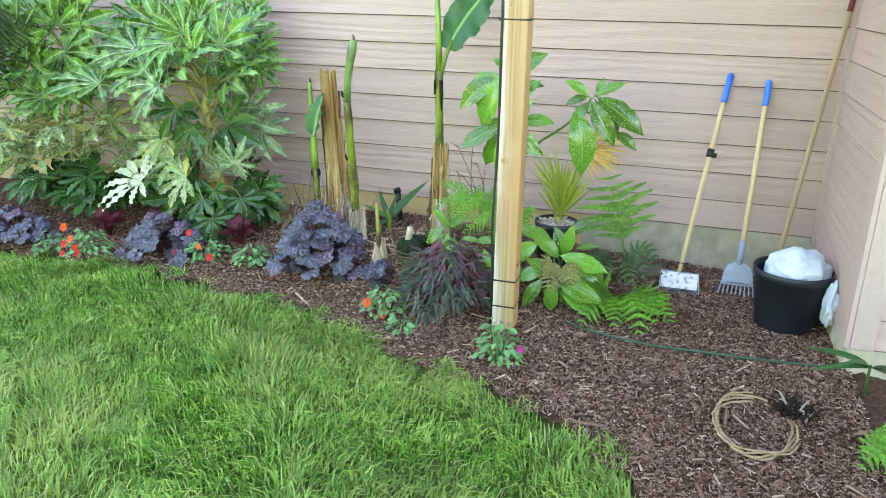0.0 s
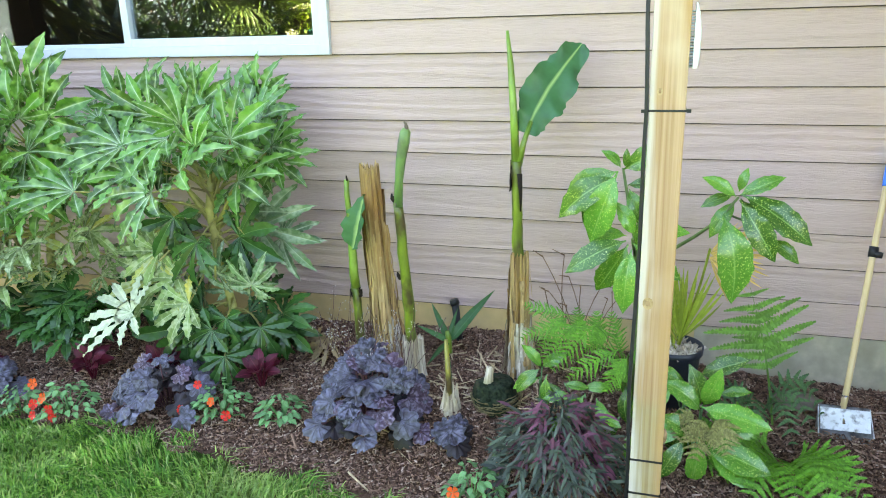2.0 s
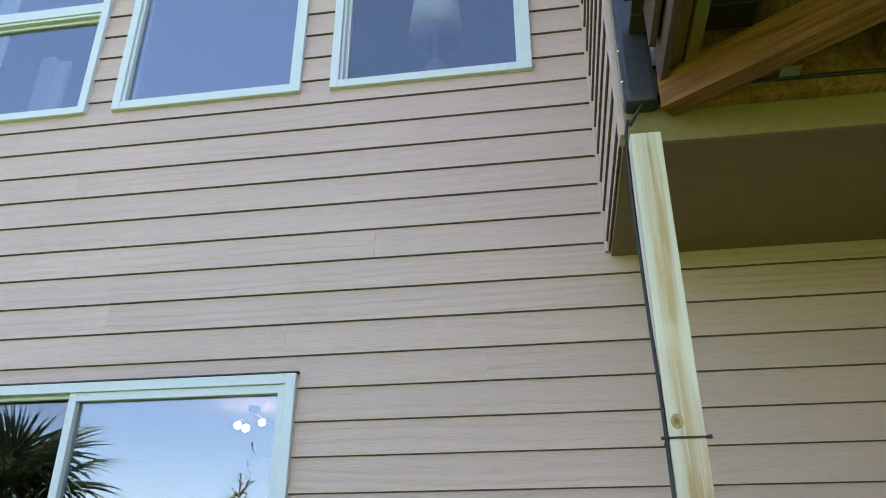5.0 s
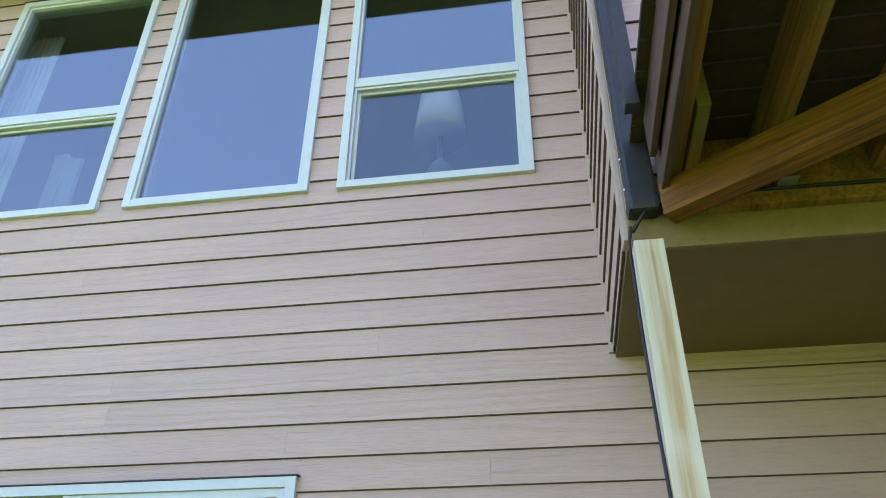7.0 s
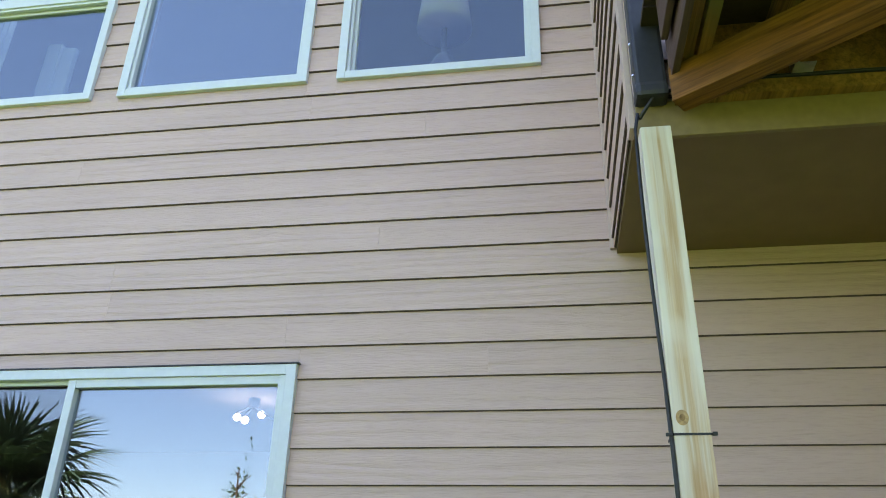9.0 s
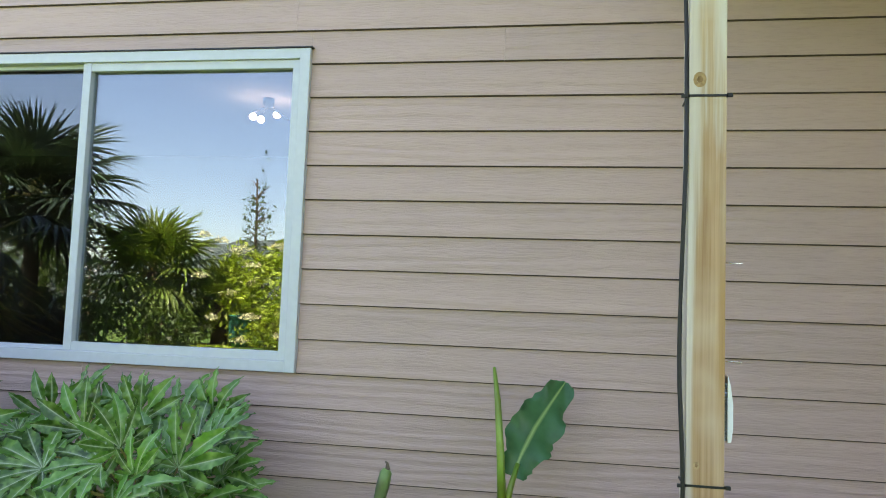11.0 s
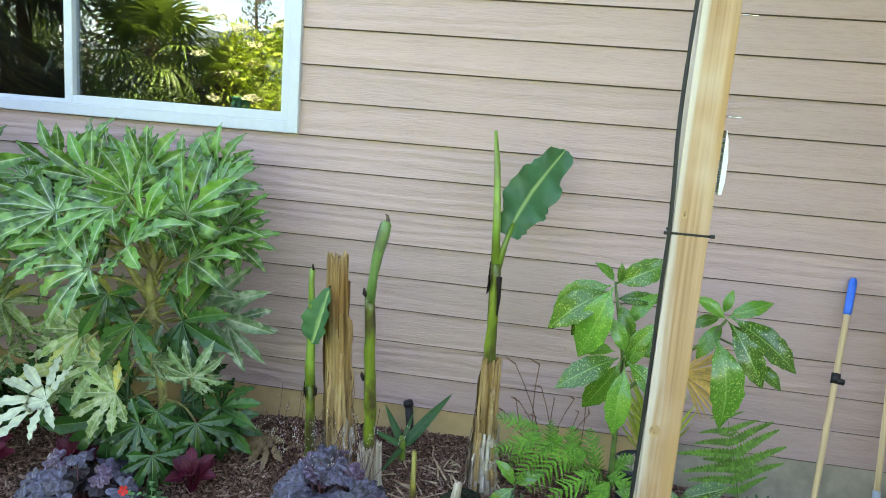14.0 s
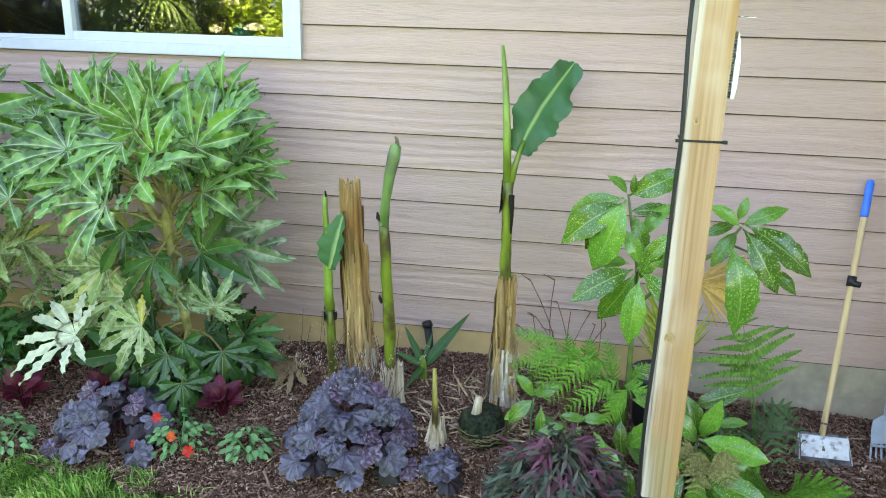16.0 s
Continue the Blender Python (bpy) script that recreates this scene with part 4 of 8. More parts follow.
M_FERN_DARK = leafy("dark_fern_leaf", (0.06, 0.14, 0.05), None, 0.5, 0.2, val=0.3)
M_PURPLE = leafy("bronze_narrow_leaf", (0.06, 0.085, 0.06), None, 0.38, 0.1, val=0.6, old=(0.09, 0.04, 0.05))
M_PURPLE_TIP = leafy("plum_narrow_leaf", (0.14, 0.045, 0.075), None, 0.45, 0.15, val=0.4)
M_PALM = leafy("palm_leaf", (0.05, 0.085, 0.06), None, 0.4, 0.2, val=0.35)
# bright yellow-green copy of the palm leaf, sunlight put into the colour
M_PALM_SUN = leafy("sunlit_palm_leaf", (0.15, 0.22, 0.045), None, 0.4, 0.3, val=0.3)
M_BANLEAF = leafy("banana_leaf", (0.05, 0.17, 0.07), (0.36, 0.55, 0.2), 0.3, 0.2, val=0.05, vein_from=0.55)
M_SAGO = leafy("strap_leaf", (0.04, 0.13, 0.04), (0.08, 0.2, 0.08), 0.4, 0.2, val=0.3)


def stemmy(name, lo, hi, mark, axis_scale=4.0):
    """Green pseudostem, paler upward, with brown scars."""
    m, nt, b, node = shader(name)
    v = coords(nt, node, (18, 18, axis_scale))
    n1 = node("ShaderNodeTexNoise", Scale=1.0, Detail=5.0)
    nt.links.new(v, n1.inputs["Vector"])
    r = ramp(nt, [(0.3, lo), (0.68, hi)])
    nt.links.new(n1.outputs[0], r.inputs[0])
    n2 = node("ShaderNodeTexNoise", Scale=9.0, Detail=5.0)
    nt.links.new(coords(nt, node, (1, 1, 0.7)), n2.inputs["Vector"])
    r2 = ramp(nt, [(0.47, (0, 0, 0)), (0.62, (1, 1, 1))])
    nt.links.new(n2.outputs[0], r2.inputs[0])
    nt.links.new(mix(nt, r2.outputs[0], r.outputs[0], mark), b.inputs["Base Color"])
    b.inputs["Roughness"].default_value = 0.4
    bp = node("ShaderNodeBump", Strength=0.3, Distance=0.004)
    nt.links.new(n1.outputs[0], bp.inputs["Height"])
    nt.links.new(bp.outputs[0], b.inputs["Normal"])
    return m


M_BSTEM = stemmy("banana_stem", (0.05, 0.085, 0.008), (0.19, 0.26, 0.02), (0.055, 0.04, 0.01))
M_BSTEM_YOUNG = stemmy("banana_sucker_stem", (0.14, 0.11, 0.015), (0.3, 0.26, 0.04), (0.07, 0.04, 0.014))
M_BSTEM_PALE = stemmy("banana_young_stem", (0.1, 0.22, 0.025), (0.23, 0.37, 0.055), (0.14, 0.21, 0.025))
M_HUSK = timber("banana_husk", (0.7, 0.48, 0.23), (0.06, 0.026, 0.01), 2, 0.85, 1.0, (0.28, 0.14, 0.045), 46.0, 0.62, 1.6)
M_HUSK_PALE = timber("weathered_husk", (0.84, 0.75, 0.6), (0.2, 0.15, 0.1), 2, 0.9, 0.9, (0.5, 0.4, 0.28), 70.0, 0.66, 4.0)
M_SCAR = plain("black_scar", (0.02, 0.014, 0.01), 0.8)

FATSIA = [palmate(s, n) for s, n in ((1, 9), (2, 9), (3, 8), (4, 8), (5, 10))]


def leaf_set(name, shapes, mat):
    return [mesh_data(name, v, f, mat, True, a) for v, f, a in shapes]


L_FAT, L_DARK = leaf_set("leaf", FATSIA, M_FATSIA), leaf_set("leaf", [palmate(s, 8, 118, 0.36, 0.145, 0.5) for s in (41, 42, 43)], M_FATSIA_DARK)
L_PALE = leaf_set("leaf", [palmate(s, n, 110, 0.3, 0.108, 1.3) for s, n in ((31, 8), (32, 9), (33, 7), (34, 8))], M_FATSIA_PALE)
L_GREY = leaf_set("leaf", [palmate(s, 8, 108, 0.28, 0.098, 1.4) for s in (14, 15)], M_FATSIA_GREY)
L_WHITE = leaf_set("leaf", [palmate(16, 9, 118, 0.24, 0.076, 0.3)], M_FATSIA_WHITE)
TO_CAM = Vector((0.2, -1, 0.1)).normalized()


def whorl(plant, stalks, centre, count, reach, elev, meshes, size, azim=(0, 360), g=None, lean=0.4, up=0.55, rise=(-0.5, 0.25)):
    """Leaves on stalks round a shoot."""
    c = Vector(centre)
    a0, a1 = azim
    for i in range(count):
        a = a0 + (a1 - a0) * (i + g.uniform(0.1, 0.9)) / count
        e = g.uniform(*elev)
        d = az(a, e)
        L = g.uniform(*reach)
        p = c + d * L + Vector((0, 0, 0.04 * g.uniform(-1, 1)))
        p.y = min(p.y, -0.06)
        n = (Vector((0, 0, up)) + d * 0.45 + TO_CAM * lean + Vector((g.uniform(-.2, .2), g.uniform(-.2, .2), 0))).normalized()
        f = Vector((d.x, d.y, 0)).normalized() * 1.0 + Vector((0, 0, g.uniform(*rise)))
        s = g.uniform(*size)
        reachy = p + f.normalized() * s
        if reachy.y > -0.03:
            f.y -= (reachy.y + 0.03) / s * 1.6
        put("leaf", g.choice(meshes), plant, frame_of(p, f, n, s))
        stalks.append(tube(curve_points(c + Vector((0, 0, g.uniform(-0.1, 0.02))), p, 0.04, 5), [0.008, 0.0065, 0.006, 0.0055, 0.005, 0.0045], 6, False))


def dome(plant, stalks, root, centre, rx, rz, deep, count, meshes, size, g, low=-0.45):
    """A rounded crown of leaves turned to the open side, each on a stalk from the root."""
    c, root = Vector(centre), Vector(root)
    for i in range(count):
        r = math.sqrt((i + 0.6) / count)
        a = i * 2.39996 + g.uniform(-0.3, 0.3)
        dx, dz = math.cos(a) * r, math.sin(a) * r
        if dz < low:
            dz = low + 0.3 * (dz - low)
        y = c.y - deep * math.sqrt(max(0.0, 1 - r * r)) + g.uniform(-0.07, 0.07)
        p = Vector((c.x + dx * rx, min(y, -0.1), c.z + dz * rz))
        out = Vector((dx * 1.1 + g.uniform(-.25, .25), -0.3 * (1 - r), dz + 0.32 + g.uniform(-.2, .25)))
        if out.length < 0.3:
            out += Vector((g.choice((-1, 1)) * 0.5, 0, 0.4))
        n = TO_CAM * 1.0 + Vector((dx * 0.35 + g.uniform(-.5, .5), 0, 0.6 + g.uniform(-.4, .6)))
        s = g.uniform(*size)
        f = out.normalized()
        back = p - f * s * 0.35
        back.y = min(back.y, -0.08)
        put("leaf", g.choice(meshes), plant, frame_of(back, f, n, s))
        stalks.append(tube(curve_points(root + Vector((0, 0, g.uniform(-0.08, 0.06))), back, 0.03, 5), [0.008, 0.0065, 0.006, 0.0055, 0.005, 0.0045], 6, False))


g1 = random.Random(11)
fat = thing("fatsia_shrub", (-0.47, -0.52, soil(-0.47, -0.52)), "large fatsia shrub with glossy hand-shaped leaves and pale veins", "shrub", "fatsia shrubs")
st = [tube([(-0.47, -0.52, 0.1), (-0.45, -0.5, 0.4), (-0.5, -0.5, 0.7), (-0.52, -0.5, 0.95), (-0.5, -0.48, 1.15)], [0.024, 0.024, 0.025, 0.028, 0.02], 9), tube([(-0.5, -0.5, 0.85), (-0.62, -0.52, 1.05), (-0.68, -0.5, 1.2)], [0.016, 0.013, 0.01], 7), tube([(-0.5, -0.5, 0.85), (-0.38, -0.48, 1.05), (-0.3, -0.45, 1.25)], [0.016, 0.013, 0.01], 7)]


def fan_out(plant, stalks, root, leaves, meshes, g, up=0.5, front=0.0, face=1.0):
    """Single leaves: x, y, z of the stalk's end, the way the middle lobe points in the wall's plane, length of that lobe."""
    for x, y, z, a, R in leaves:
        f = Vector((math.cos(radians(a)), front + g.uniform(-.3, .25), math.sin(radians(a))))
        n = TO_CAM * face + Vector((g.uniform(-.5, .5) + 0.2 * math.cos(radians(a)), 0, up + g.uniform(-.35, .45)))
        put("leaf", g.choice(meshes), plant, frame_of((x, y, z), f, n, R * g.uniform(0.97, 1.05)))
        b = Vector(root) + Vector((g.uniform(-.03, .03), 0, g.uniform(-0.08, 0.08)))
        stalks.append(tube(curve_points(b, (x, y, z), 0.02, 5, (0, 0.03, 0)), [0.0085, 0.007, 0.0062, 0.0056, 0.005, 0.0042], 6, False))


CROWN = [(-0.453, -0.8, 1.204, 29, 0.31), (-0.281, -0.62, 1.336, 66, 0.3), (-0.585, -0.85, 1.113, -162, 0.31), (-0.277, -0.6, 1.128, 11, 0.33), (-0.623, -0.35, 1.467, 83, 0.26), (-0.86, -0.42, 1.42, 107, 0.26), (-0.908, -0.62, 1.288, 175, 0.31), (-0.178, -0.42, 1.27, 22, 0.25), (-0.308, -0.25, 1.472, 55, 0.26), (-1.129, -0.75, 1.076, 172, 0.34), (-0.592, -0.68, 1.341, -174, 0.28)]
CROWN_BACK = [(-1.12, -0.3, 1.45, 100, 0.23), (-1.197, -0.42, 1.4, 159, 0.2), (-0.461, -0.5, 1.365, 150, 0.24), (-0.339, -0.35, 1.40, 6, 0.3), (-1.02, -0.2, 1.5, 62, 0.22), (-0.75, -0.22, 1.44, 95, 0.27), (-0.5, -0.2, 1.45, 70, 0.27), (-0.75, -0.45, 1.26, -160, 0.29), (-0.35, -0.4, 1.22, -20, 0.27), (-0.95, -0.4, 1.2, -170, 0.28)]
CROWN_FILL = [(-0.7, -0.6, 1.2, 170, 0.27), (-0.4, -0.55, 1.25, 10, 0.25), (-0.55, -0.62, 1.4, 110, 0.25), (-0.2, -0.5, 1.4, 40, 0.25), (-0.95, -0.5, 1.32, 140, 0.26), (-0.62, -0.72, 1.24, -140, 0.27), (-0.8, -0.7, 1.16, -175, 0.28), (-0.42, -0.7, 1.3, 60, 0.22), (-1.05, -0.55, 1.22, 165, 0.28), (-0.15, -0.45, 1.2, -5, 0.23)]
MIDDLE = [(-0.27, -0.45, 0.86, 8, 0.36), (-0.36, -0.4, 0.92, 28, 0.3), (-0.17, -0.42, 0.8, -14, 0.27), (-0.197, -0.7, 0.633, 77, 0.21), (-0.445, -0.6, 0.637, 60, 0.21), (-0.445, -0.5, 0.52, 102, 0.19), (-0.3, -0.55, 0.6, 20, 0.2)]
MIDDLE_PALE = [(-0.766, -0.62, 0.599, 166, 0.31), (-0.543, -0.74, 0.521, -161, 0.25), (-0.86, -0.5, 0.66, 168, 0.3), (-0.791, -0.6, 0.74, -150, 0.26), (-0.65, -0.66, 0.62, -150, 0.25), (-0.62, -0.5, 0.46, -170, 0.24), (-0.7, -0.45, 0.82, 176, 0.26)]
MIDDLE_DARK = [(-0.303, -0.6, 0.848, 6, 0.29), (-0.462, -0.72, 0.845, -108, 0.27), (-0.657, -0.62, 0.935, -105, 0.22)]
LOW = [(-0.566, -0.72, 0.398, -151, 0.31), (-0.364, -0.7, 0.443, -99, 0.22), (-0.197, -0.66, 0.395, -73, 0.21), (-0.157, -0.5, 0.414, 6, 0.22), (-0.33, -0.8, 0.284, -71, 0.19), (-0.277, -0.45, 0.483, 36, 0.21), (-0.42, -0.75, 0.395, -131, 0.22), (-0.358, -0.5, 0.393, -11, 0.2), (-0.709, -0.55, 0.344, -170, 0.27), (-0.569, -0.6, 0.43, -150, 0.29), (-0.348, -0.6, 0.286, -133, 0.21), (-0.144, -0.5, 0.348, -24, 0.2), (-0.62, -0.5, 0.25, -140, 0.24), (-0.22, -0.42, 0.26, -40, 0.2)]
fan_out(fat, st, (-0.51, -0.5, 1.02), CROWN, L_FAT, g1, 1.05, -0.15)
fan_out(fat, st, (-0.51, -0.48, 1.05), CROWN_BACK, L_FAT, g1, 0.8, 0.05)
fan_out(fat, st, (-0.51, -0.48, 1.05), CROWN_FILL, L_FAT, g1, 1.0, -0.1)
fan_out(fat, st, (-0.5, -0.5, 0.82), MIDDLE, L_GREY, g1, 0.4, -0.1)
fan_out(fat, st, (-0.5, -0.5, 0.76), MIDDLE_PALE, L_PALE, g1, 0.5, -0.15)
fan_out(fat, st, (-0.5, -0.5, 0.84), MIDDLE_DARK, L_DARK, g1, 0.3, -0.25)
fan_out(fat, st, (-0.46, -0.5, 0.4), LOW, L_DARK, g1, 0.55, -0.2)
put("leaf", L_WHITE[0], fat, frame_of((-0.794, -0.86, 0.498), (-0.97, -0.15, -0.16), (0.0, -0.62, 0.8), 0.32), "bleached pale leaf")
st += [tube(curve_points((-0.5, -0.5, zz), (-0.5 + dx, -0.5 - dy, zz + dz), 0.05, 6), [0.008, 0.0075, 0.007, 0.0065, 0.006, 0.0055, 0.005], 6, False) for zz, dx, dy, dz in ((0.84, -0.3, 0.1, 0.0), (0.86, 0.25, 0.12, 0.0), (0.82, -0.22, 0.2, -0.1), (0.88, 0.28, 0.05, 0.04), (0.8, 0.1, 0.2, -0.16), (0.9, -0.25, 0.15, 0.1))]
tubes("stem", st, M_FSTEM, fat)

g2 = random.Random(23)
fat2 = thing("fatsia_shrub", (-1.72, -0.45, soil(-1.72, -0.45)), "tall fatsia shrub with faded lower leaves beside the palm", "shrub", "fatsia shrubs")
st = [tube([(-1.7, -0.45, 0.08), (-1.68, -0.43, 0.6), (-1.6, -0.42, 1.0), (-1.5, -0.42, 1.4)], [0.026, 0.024, 0.02, 0.012], 8), tube([(-1.7, -0.45, 0.4), (-1.95, -0.45, 0.8), (-2.05, -0.5, 1.15)], [0.02, 0.016, 0.01], 7)]
dome(fat2, st, (-1.55, -0.43, 1.1), (-1.6, -0.4, 1.36), 0.46, 0.36, 0.35, 15, L_FAT, (0.27, 0.33), g2)
whorl(fat2, st, (-2.1, -0.5, 1.0), 6, (0.2, 0.4), (-10, 40), L_FAT, (0.25, 0.32), (120, 300), g2, 1.0, 0.5, (-0.6, 0.3))
whorl(fat2, st, (-1.6, -0.45, 1.0), 7, (0.2, 0.42), (-15, 20), L_FAT, (0.24, 0.3), (180, 360), g2, 0.9, 0.5, (-0.6, 0.2))
whorl(fat2, st, (-1.7, -0.5, 0.8), 13, (0.2, 0.5), (-25, 15), L_PALE, (0.2, 0.27), (170, 380), g2, 0.8)
whorl(fat2, st, (-1.8, -0.5, 0.6), 9, (0.15, 0.45), (-15, 15), L_PALE, (0.2, 0.26), (150, 300), g2, 0.8)
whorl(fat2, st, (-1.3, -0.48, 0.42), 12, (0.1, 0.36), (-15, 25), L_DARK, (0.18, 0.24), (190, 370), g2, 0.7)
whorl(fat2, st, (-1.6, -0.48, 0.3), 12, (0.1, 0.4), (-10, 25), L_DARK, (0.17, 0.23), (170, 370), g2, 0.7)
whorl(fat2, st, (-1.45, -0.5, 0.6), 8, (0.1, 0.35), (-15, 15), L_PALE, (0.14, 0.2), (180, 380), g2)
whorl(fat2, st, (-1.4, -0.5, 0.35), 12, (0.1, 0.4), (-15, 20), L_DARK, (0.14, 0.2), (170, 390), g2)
tubes("stem", st, M_FSTEM, fat2)

# fan palm at the end of the bed
palm = thing("fan_palm", (-2.7, -0.72, soil(-2.7, -0.72)), "fan palm with a shaggy brown trunk and drooping leaves", "palm tree")
pv, pf = tube([(-2.7, -0.72, 0.0), (-2.69, -0.71, 0.4), (-2.7, -0.7, 1.0), (-2.74, -0.7, 1.9), (-2.75, -0.7, 2.4)], [0.15, 0.13, 0.12, 0.12, 0.1], 14)
put("trunk", mesh_data("trunk", pv, pf, timber("palm_fibre", (0.15, 0.1, 0.055), (0.04, 0.026, 0.015), 2, 0.95, 1.0, None, 40.0, 0.62, 7.0)), palm)
FANS = [mesh_data("leaf", *fan(s, 26, 140, d), M_PALM) for s, d in ((1, 0.7), (2, 0.9), (3, 0.6))]
g3 = random.Random(5)
st = []
for i in range(13):
    a, e = g3.uniform(160, 390), g3.uniform(-45, 50)
    d = az(a, e)
    c = Vector((-2.76, -0.7, 2.2 if e > 0 else 1.75))
    p = c + d * g3.uniform(0.4, 0.8)
    p.y = min(p.y, -0.5)
    if p.x > -2.35:
        p.x = -2.35 - g3.uniform(0, 0.3)
    put("leaf", g3.choice(FANS), palm, frame_of(p, d + Vector((0, 0, -0.5)), Vector((0, 0, 0.7)) + TO_CAM * 0.4 + d * 0.3, g3.uniform(0.35, 0.5)))
    st.append(tube(curve_points(c, p, 0.05, 5), 0.009, 6, False))
for i in range(9):
    a = g3.uniform(200, 370)
    b = Vector((-2.68, -0.74, g3.uniform(0.3, 0.6)))
    st.append(tube(curve_points(b, b + az(a, 60) * g3.uniform(0.4, 0.7), 0.02, 4), 0.012, 6))
tubes("stalk", st, M_FSTEM, palm)["kind"] = "stuff"
HANG = [mesh_data("leaf", *fan(s, 15, 60, 0.5, 0.05), M_PALM) for s in (21, 22)]
for i, (x, y, z, s) in enumerate(((-2.42, -0.9, 1.72, 0.5), (-2.25, -0.85, 1.6, 0.42), (-2.6, -0.95, 1.75, 0.5), (-2.8, -1.0, 1.85, 0.55), (-2.2, -0.75, 1.78, 0.4), (-2.95, -1.0, 1.7, 0.5), (-2.55, -0.8, 1.9, 0.5), (-2.05, -0.85, 1.85, 0.38), (-2.7, -1.05, 1.55, 0.5), (-2.45, -1.0, 1.95, 0.55), (-2.15, -1.0, 1.95, 0.5), (-2.85, -1.1, 2.0, 0.6), (-2.3, -0.95, 2.1, 0.6), (-2.65, -1.05, 2.1, 0.6), (-1.95, -0.95, 1.75, 0.3), (-2.75, -0.95, 1.35, 0.45))):
    put("leaf", HANG[i % 2], palm, frame_of((x, y, z), (0.45 - 0.2 * (i % 3), -0.25, -0.85), (0.4, -0.9, 0.4), s), "dark drooping leaf")
    tubes("stalk", [tube(curve_points((-2.76, -0.7, 2.1), (x, y, z), 0.12, 5), 0.008, 6, False)], M_FSTEM, palm)
DROOP = [mesh_data("leaf", *fan(s, 11, 42, 0.7, 0.04), M_PALM) for s in (31, 32, 33)]
for i in range(15):
    x, z = g3.uniform(-2.45, -1.62), g3.uniform(1.3, 1.9)
    y = g3.uniform(-1.1, -0.85)
    put("leaf", DROOP[i % 3], palm, frame_of((x, y, z), (g3.uniform(-.35, .45), -0.15, -0.9), (g3.uniform(-.3, .3), -0.9, 0.3), g3.uniform(0.32, 0.5)), "dark drooping leaf")
    tubes("stalk", [tube(curve_points((-2.76, -0.7, 2.2), (x, y, z), -0.1, 5), 0.008, 6)], M_FSTEM, palm)


# ---- low bedding plants ----
HSHAPES = [ruffled(s, n) for s, n in ((1, 7), (2, 6), (3, 8), (4, 7))]
HEUCH, HPLUM, HDARK = leaf_set("leaf", HSHAPES, M_HEUCH), leaf_set("leaf", HSHAPES[:3], M_HEUCH_PLUM), leaf_set("leaf", HSHAPES[:3], M_HEUCH_DARK)


def heuchera(x, y, rad, hgt, count, seed, size=(0.036, 0.056), plumes=0, dull=0.28):
    """A loose mound of round leaves in three layers: inner ones low and coloured dark for shade, silver ones outside,
    young plum ones on top.
    """
    g = random.Random(seed)
    z0 = soil(x, y)
    p = thing("coral_bells", (x, y, z0), "mounded coral bells with ruffled silver-purple leaves", "plant", "coral bells")
    st = []
    for i in range(count):
        u = (i + 0.5) / count
        a, r = i * 137.5 + g.uniform(-38, 38), math.sqrt(u) * g.uniform(0.85, 1.08)
        d = az(a)
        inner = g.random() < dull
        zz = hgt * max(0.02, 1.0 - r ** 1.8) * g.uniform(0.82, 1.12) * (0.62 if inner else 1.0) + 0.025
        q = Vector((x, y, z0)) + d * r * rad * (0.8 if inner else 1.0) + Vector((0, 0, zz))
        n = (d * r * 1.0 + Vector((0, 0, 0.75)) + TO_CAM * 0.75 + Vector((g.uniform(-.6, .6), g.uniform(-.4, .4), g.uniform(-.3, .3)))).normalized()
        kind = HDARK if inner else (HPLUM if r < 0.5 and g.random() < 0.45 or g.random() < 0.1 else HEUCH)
        f = (d + Vector((g.uniform(-.6, .6), g.uniform(-.6, .6), -0.4 * r - 0.1))).normalized()
        sz = g.uniform(*size) * (0.85 if r < 0.3 else 1.0)
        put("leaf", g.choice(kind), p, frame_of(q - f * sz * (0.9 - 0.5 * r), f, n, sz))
        st.append(tube(curve_points((x + d.x * 0.03, y + d.y * 0.03, z0 - 0.02), q, 0.03, 4), 0.003, 5, False))
    tubes("stalk", st, M_HSTEM, p)["kind"] = "stuff"
    V, F, st = [], [], []
    for i in range(plumes):
        b = Vector((x, y, z0 + hgt * 0.6)) + az(g.uniform(0, 360)) * g.uniform(0, 0.12)
        t = b + Vector((g.uniform(-.16, .16), g.uniform(-.05, .1), g.uniform(0.16, 0.34)))
        st.append(tube(curve_points(b, t, 0.01, 4), 0.0012, 4, False))
        for j in range(8):
            q = b.lerp(t, g.uniform(0.5, 1.0)) + Vector((g.uniform(-.022, .022), g.uniform(-.02, .02), g.uniform(-.01, .01)))
            bv, bf = tube([q, q + Vector((0.0008, 0, 0.005))], [0.0022, 0.0016], 5)
            F += [tuple(k + len(V) for k in f) for f in bf]
            V += list(bv)
    if plumes:
        fs = tagged(tubes("flower_stem", st, M_HSTEM, p, "thin dark flower stems"), "", "", "", "stuff")
        under(put("blossom", mesh_data("blossom", V, F, M_HFLOWER), p, None, "tiny pale blossoms"), fs)["kind"] = "stuff"


M_HFLOWER = plain("pale_blossom", (0.42, 0.33, 0.31), 0.7, var=0.2)
heuchera(0.52, -0.97, 0.285, 0.31, 80, 31, (0.047, 0.072), 6, 0.22)
heuchera(-0.55, -0.98, 0.27, 0.21, 56, 32, (0.045, 0.064), 0, 0.4)
heuchera(-1.62, -1.12, 0.24, 0.22, 48, 33, (0.045, 0.064), 0, 0.35)
heuchera(-2.35, -1.15, 0.2, 0.17, 40, 34)
heuchera(0.93, -1.06, 0.09, 0.07, 7, 35, (0.055, 0.07))

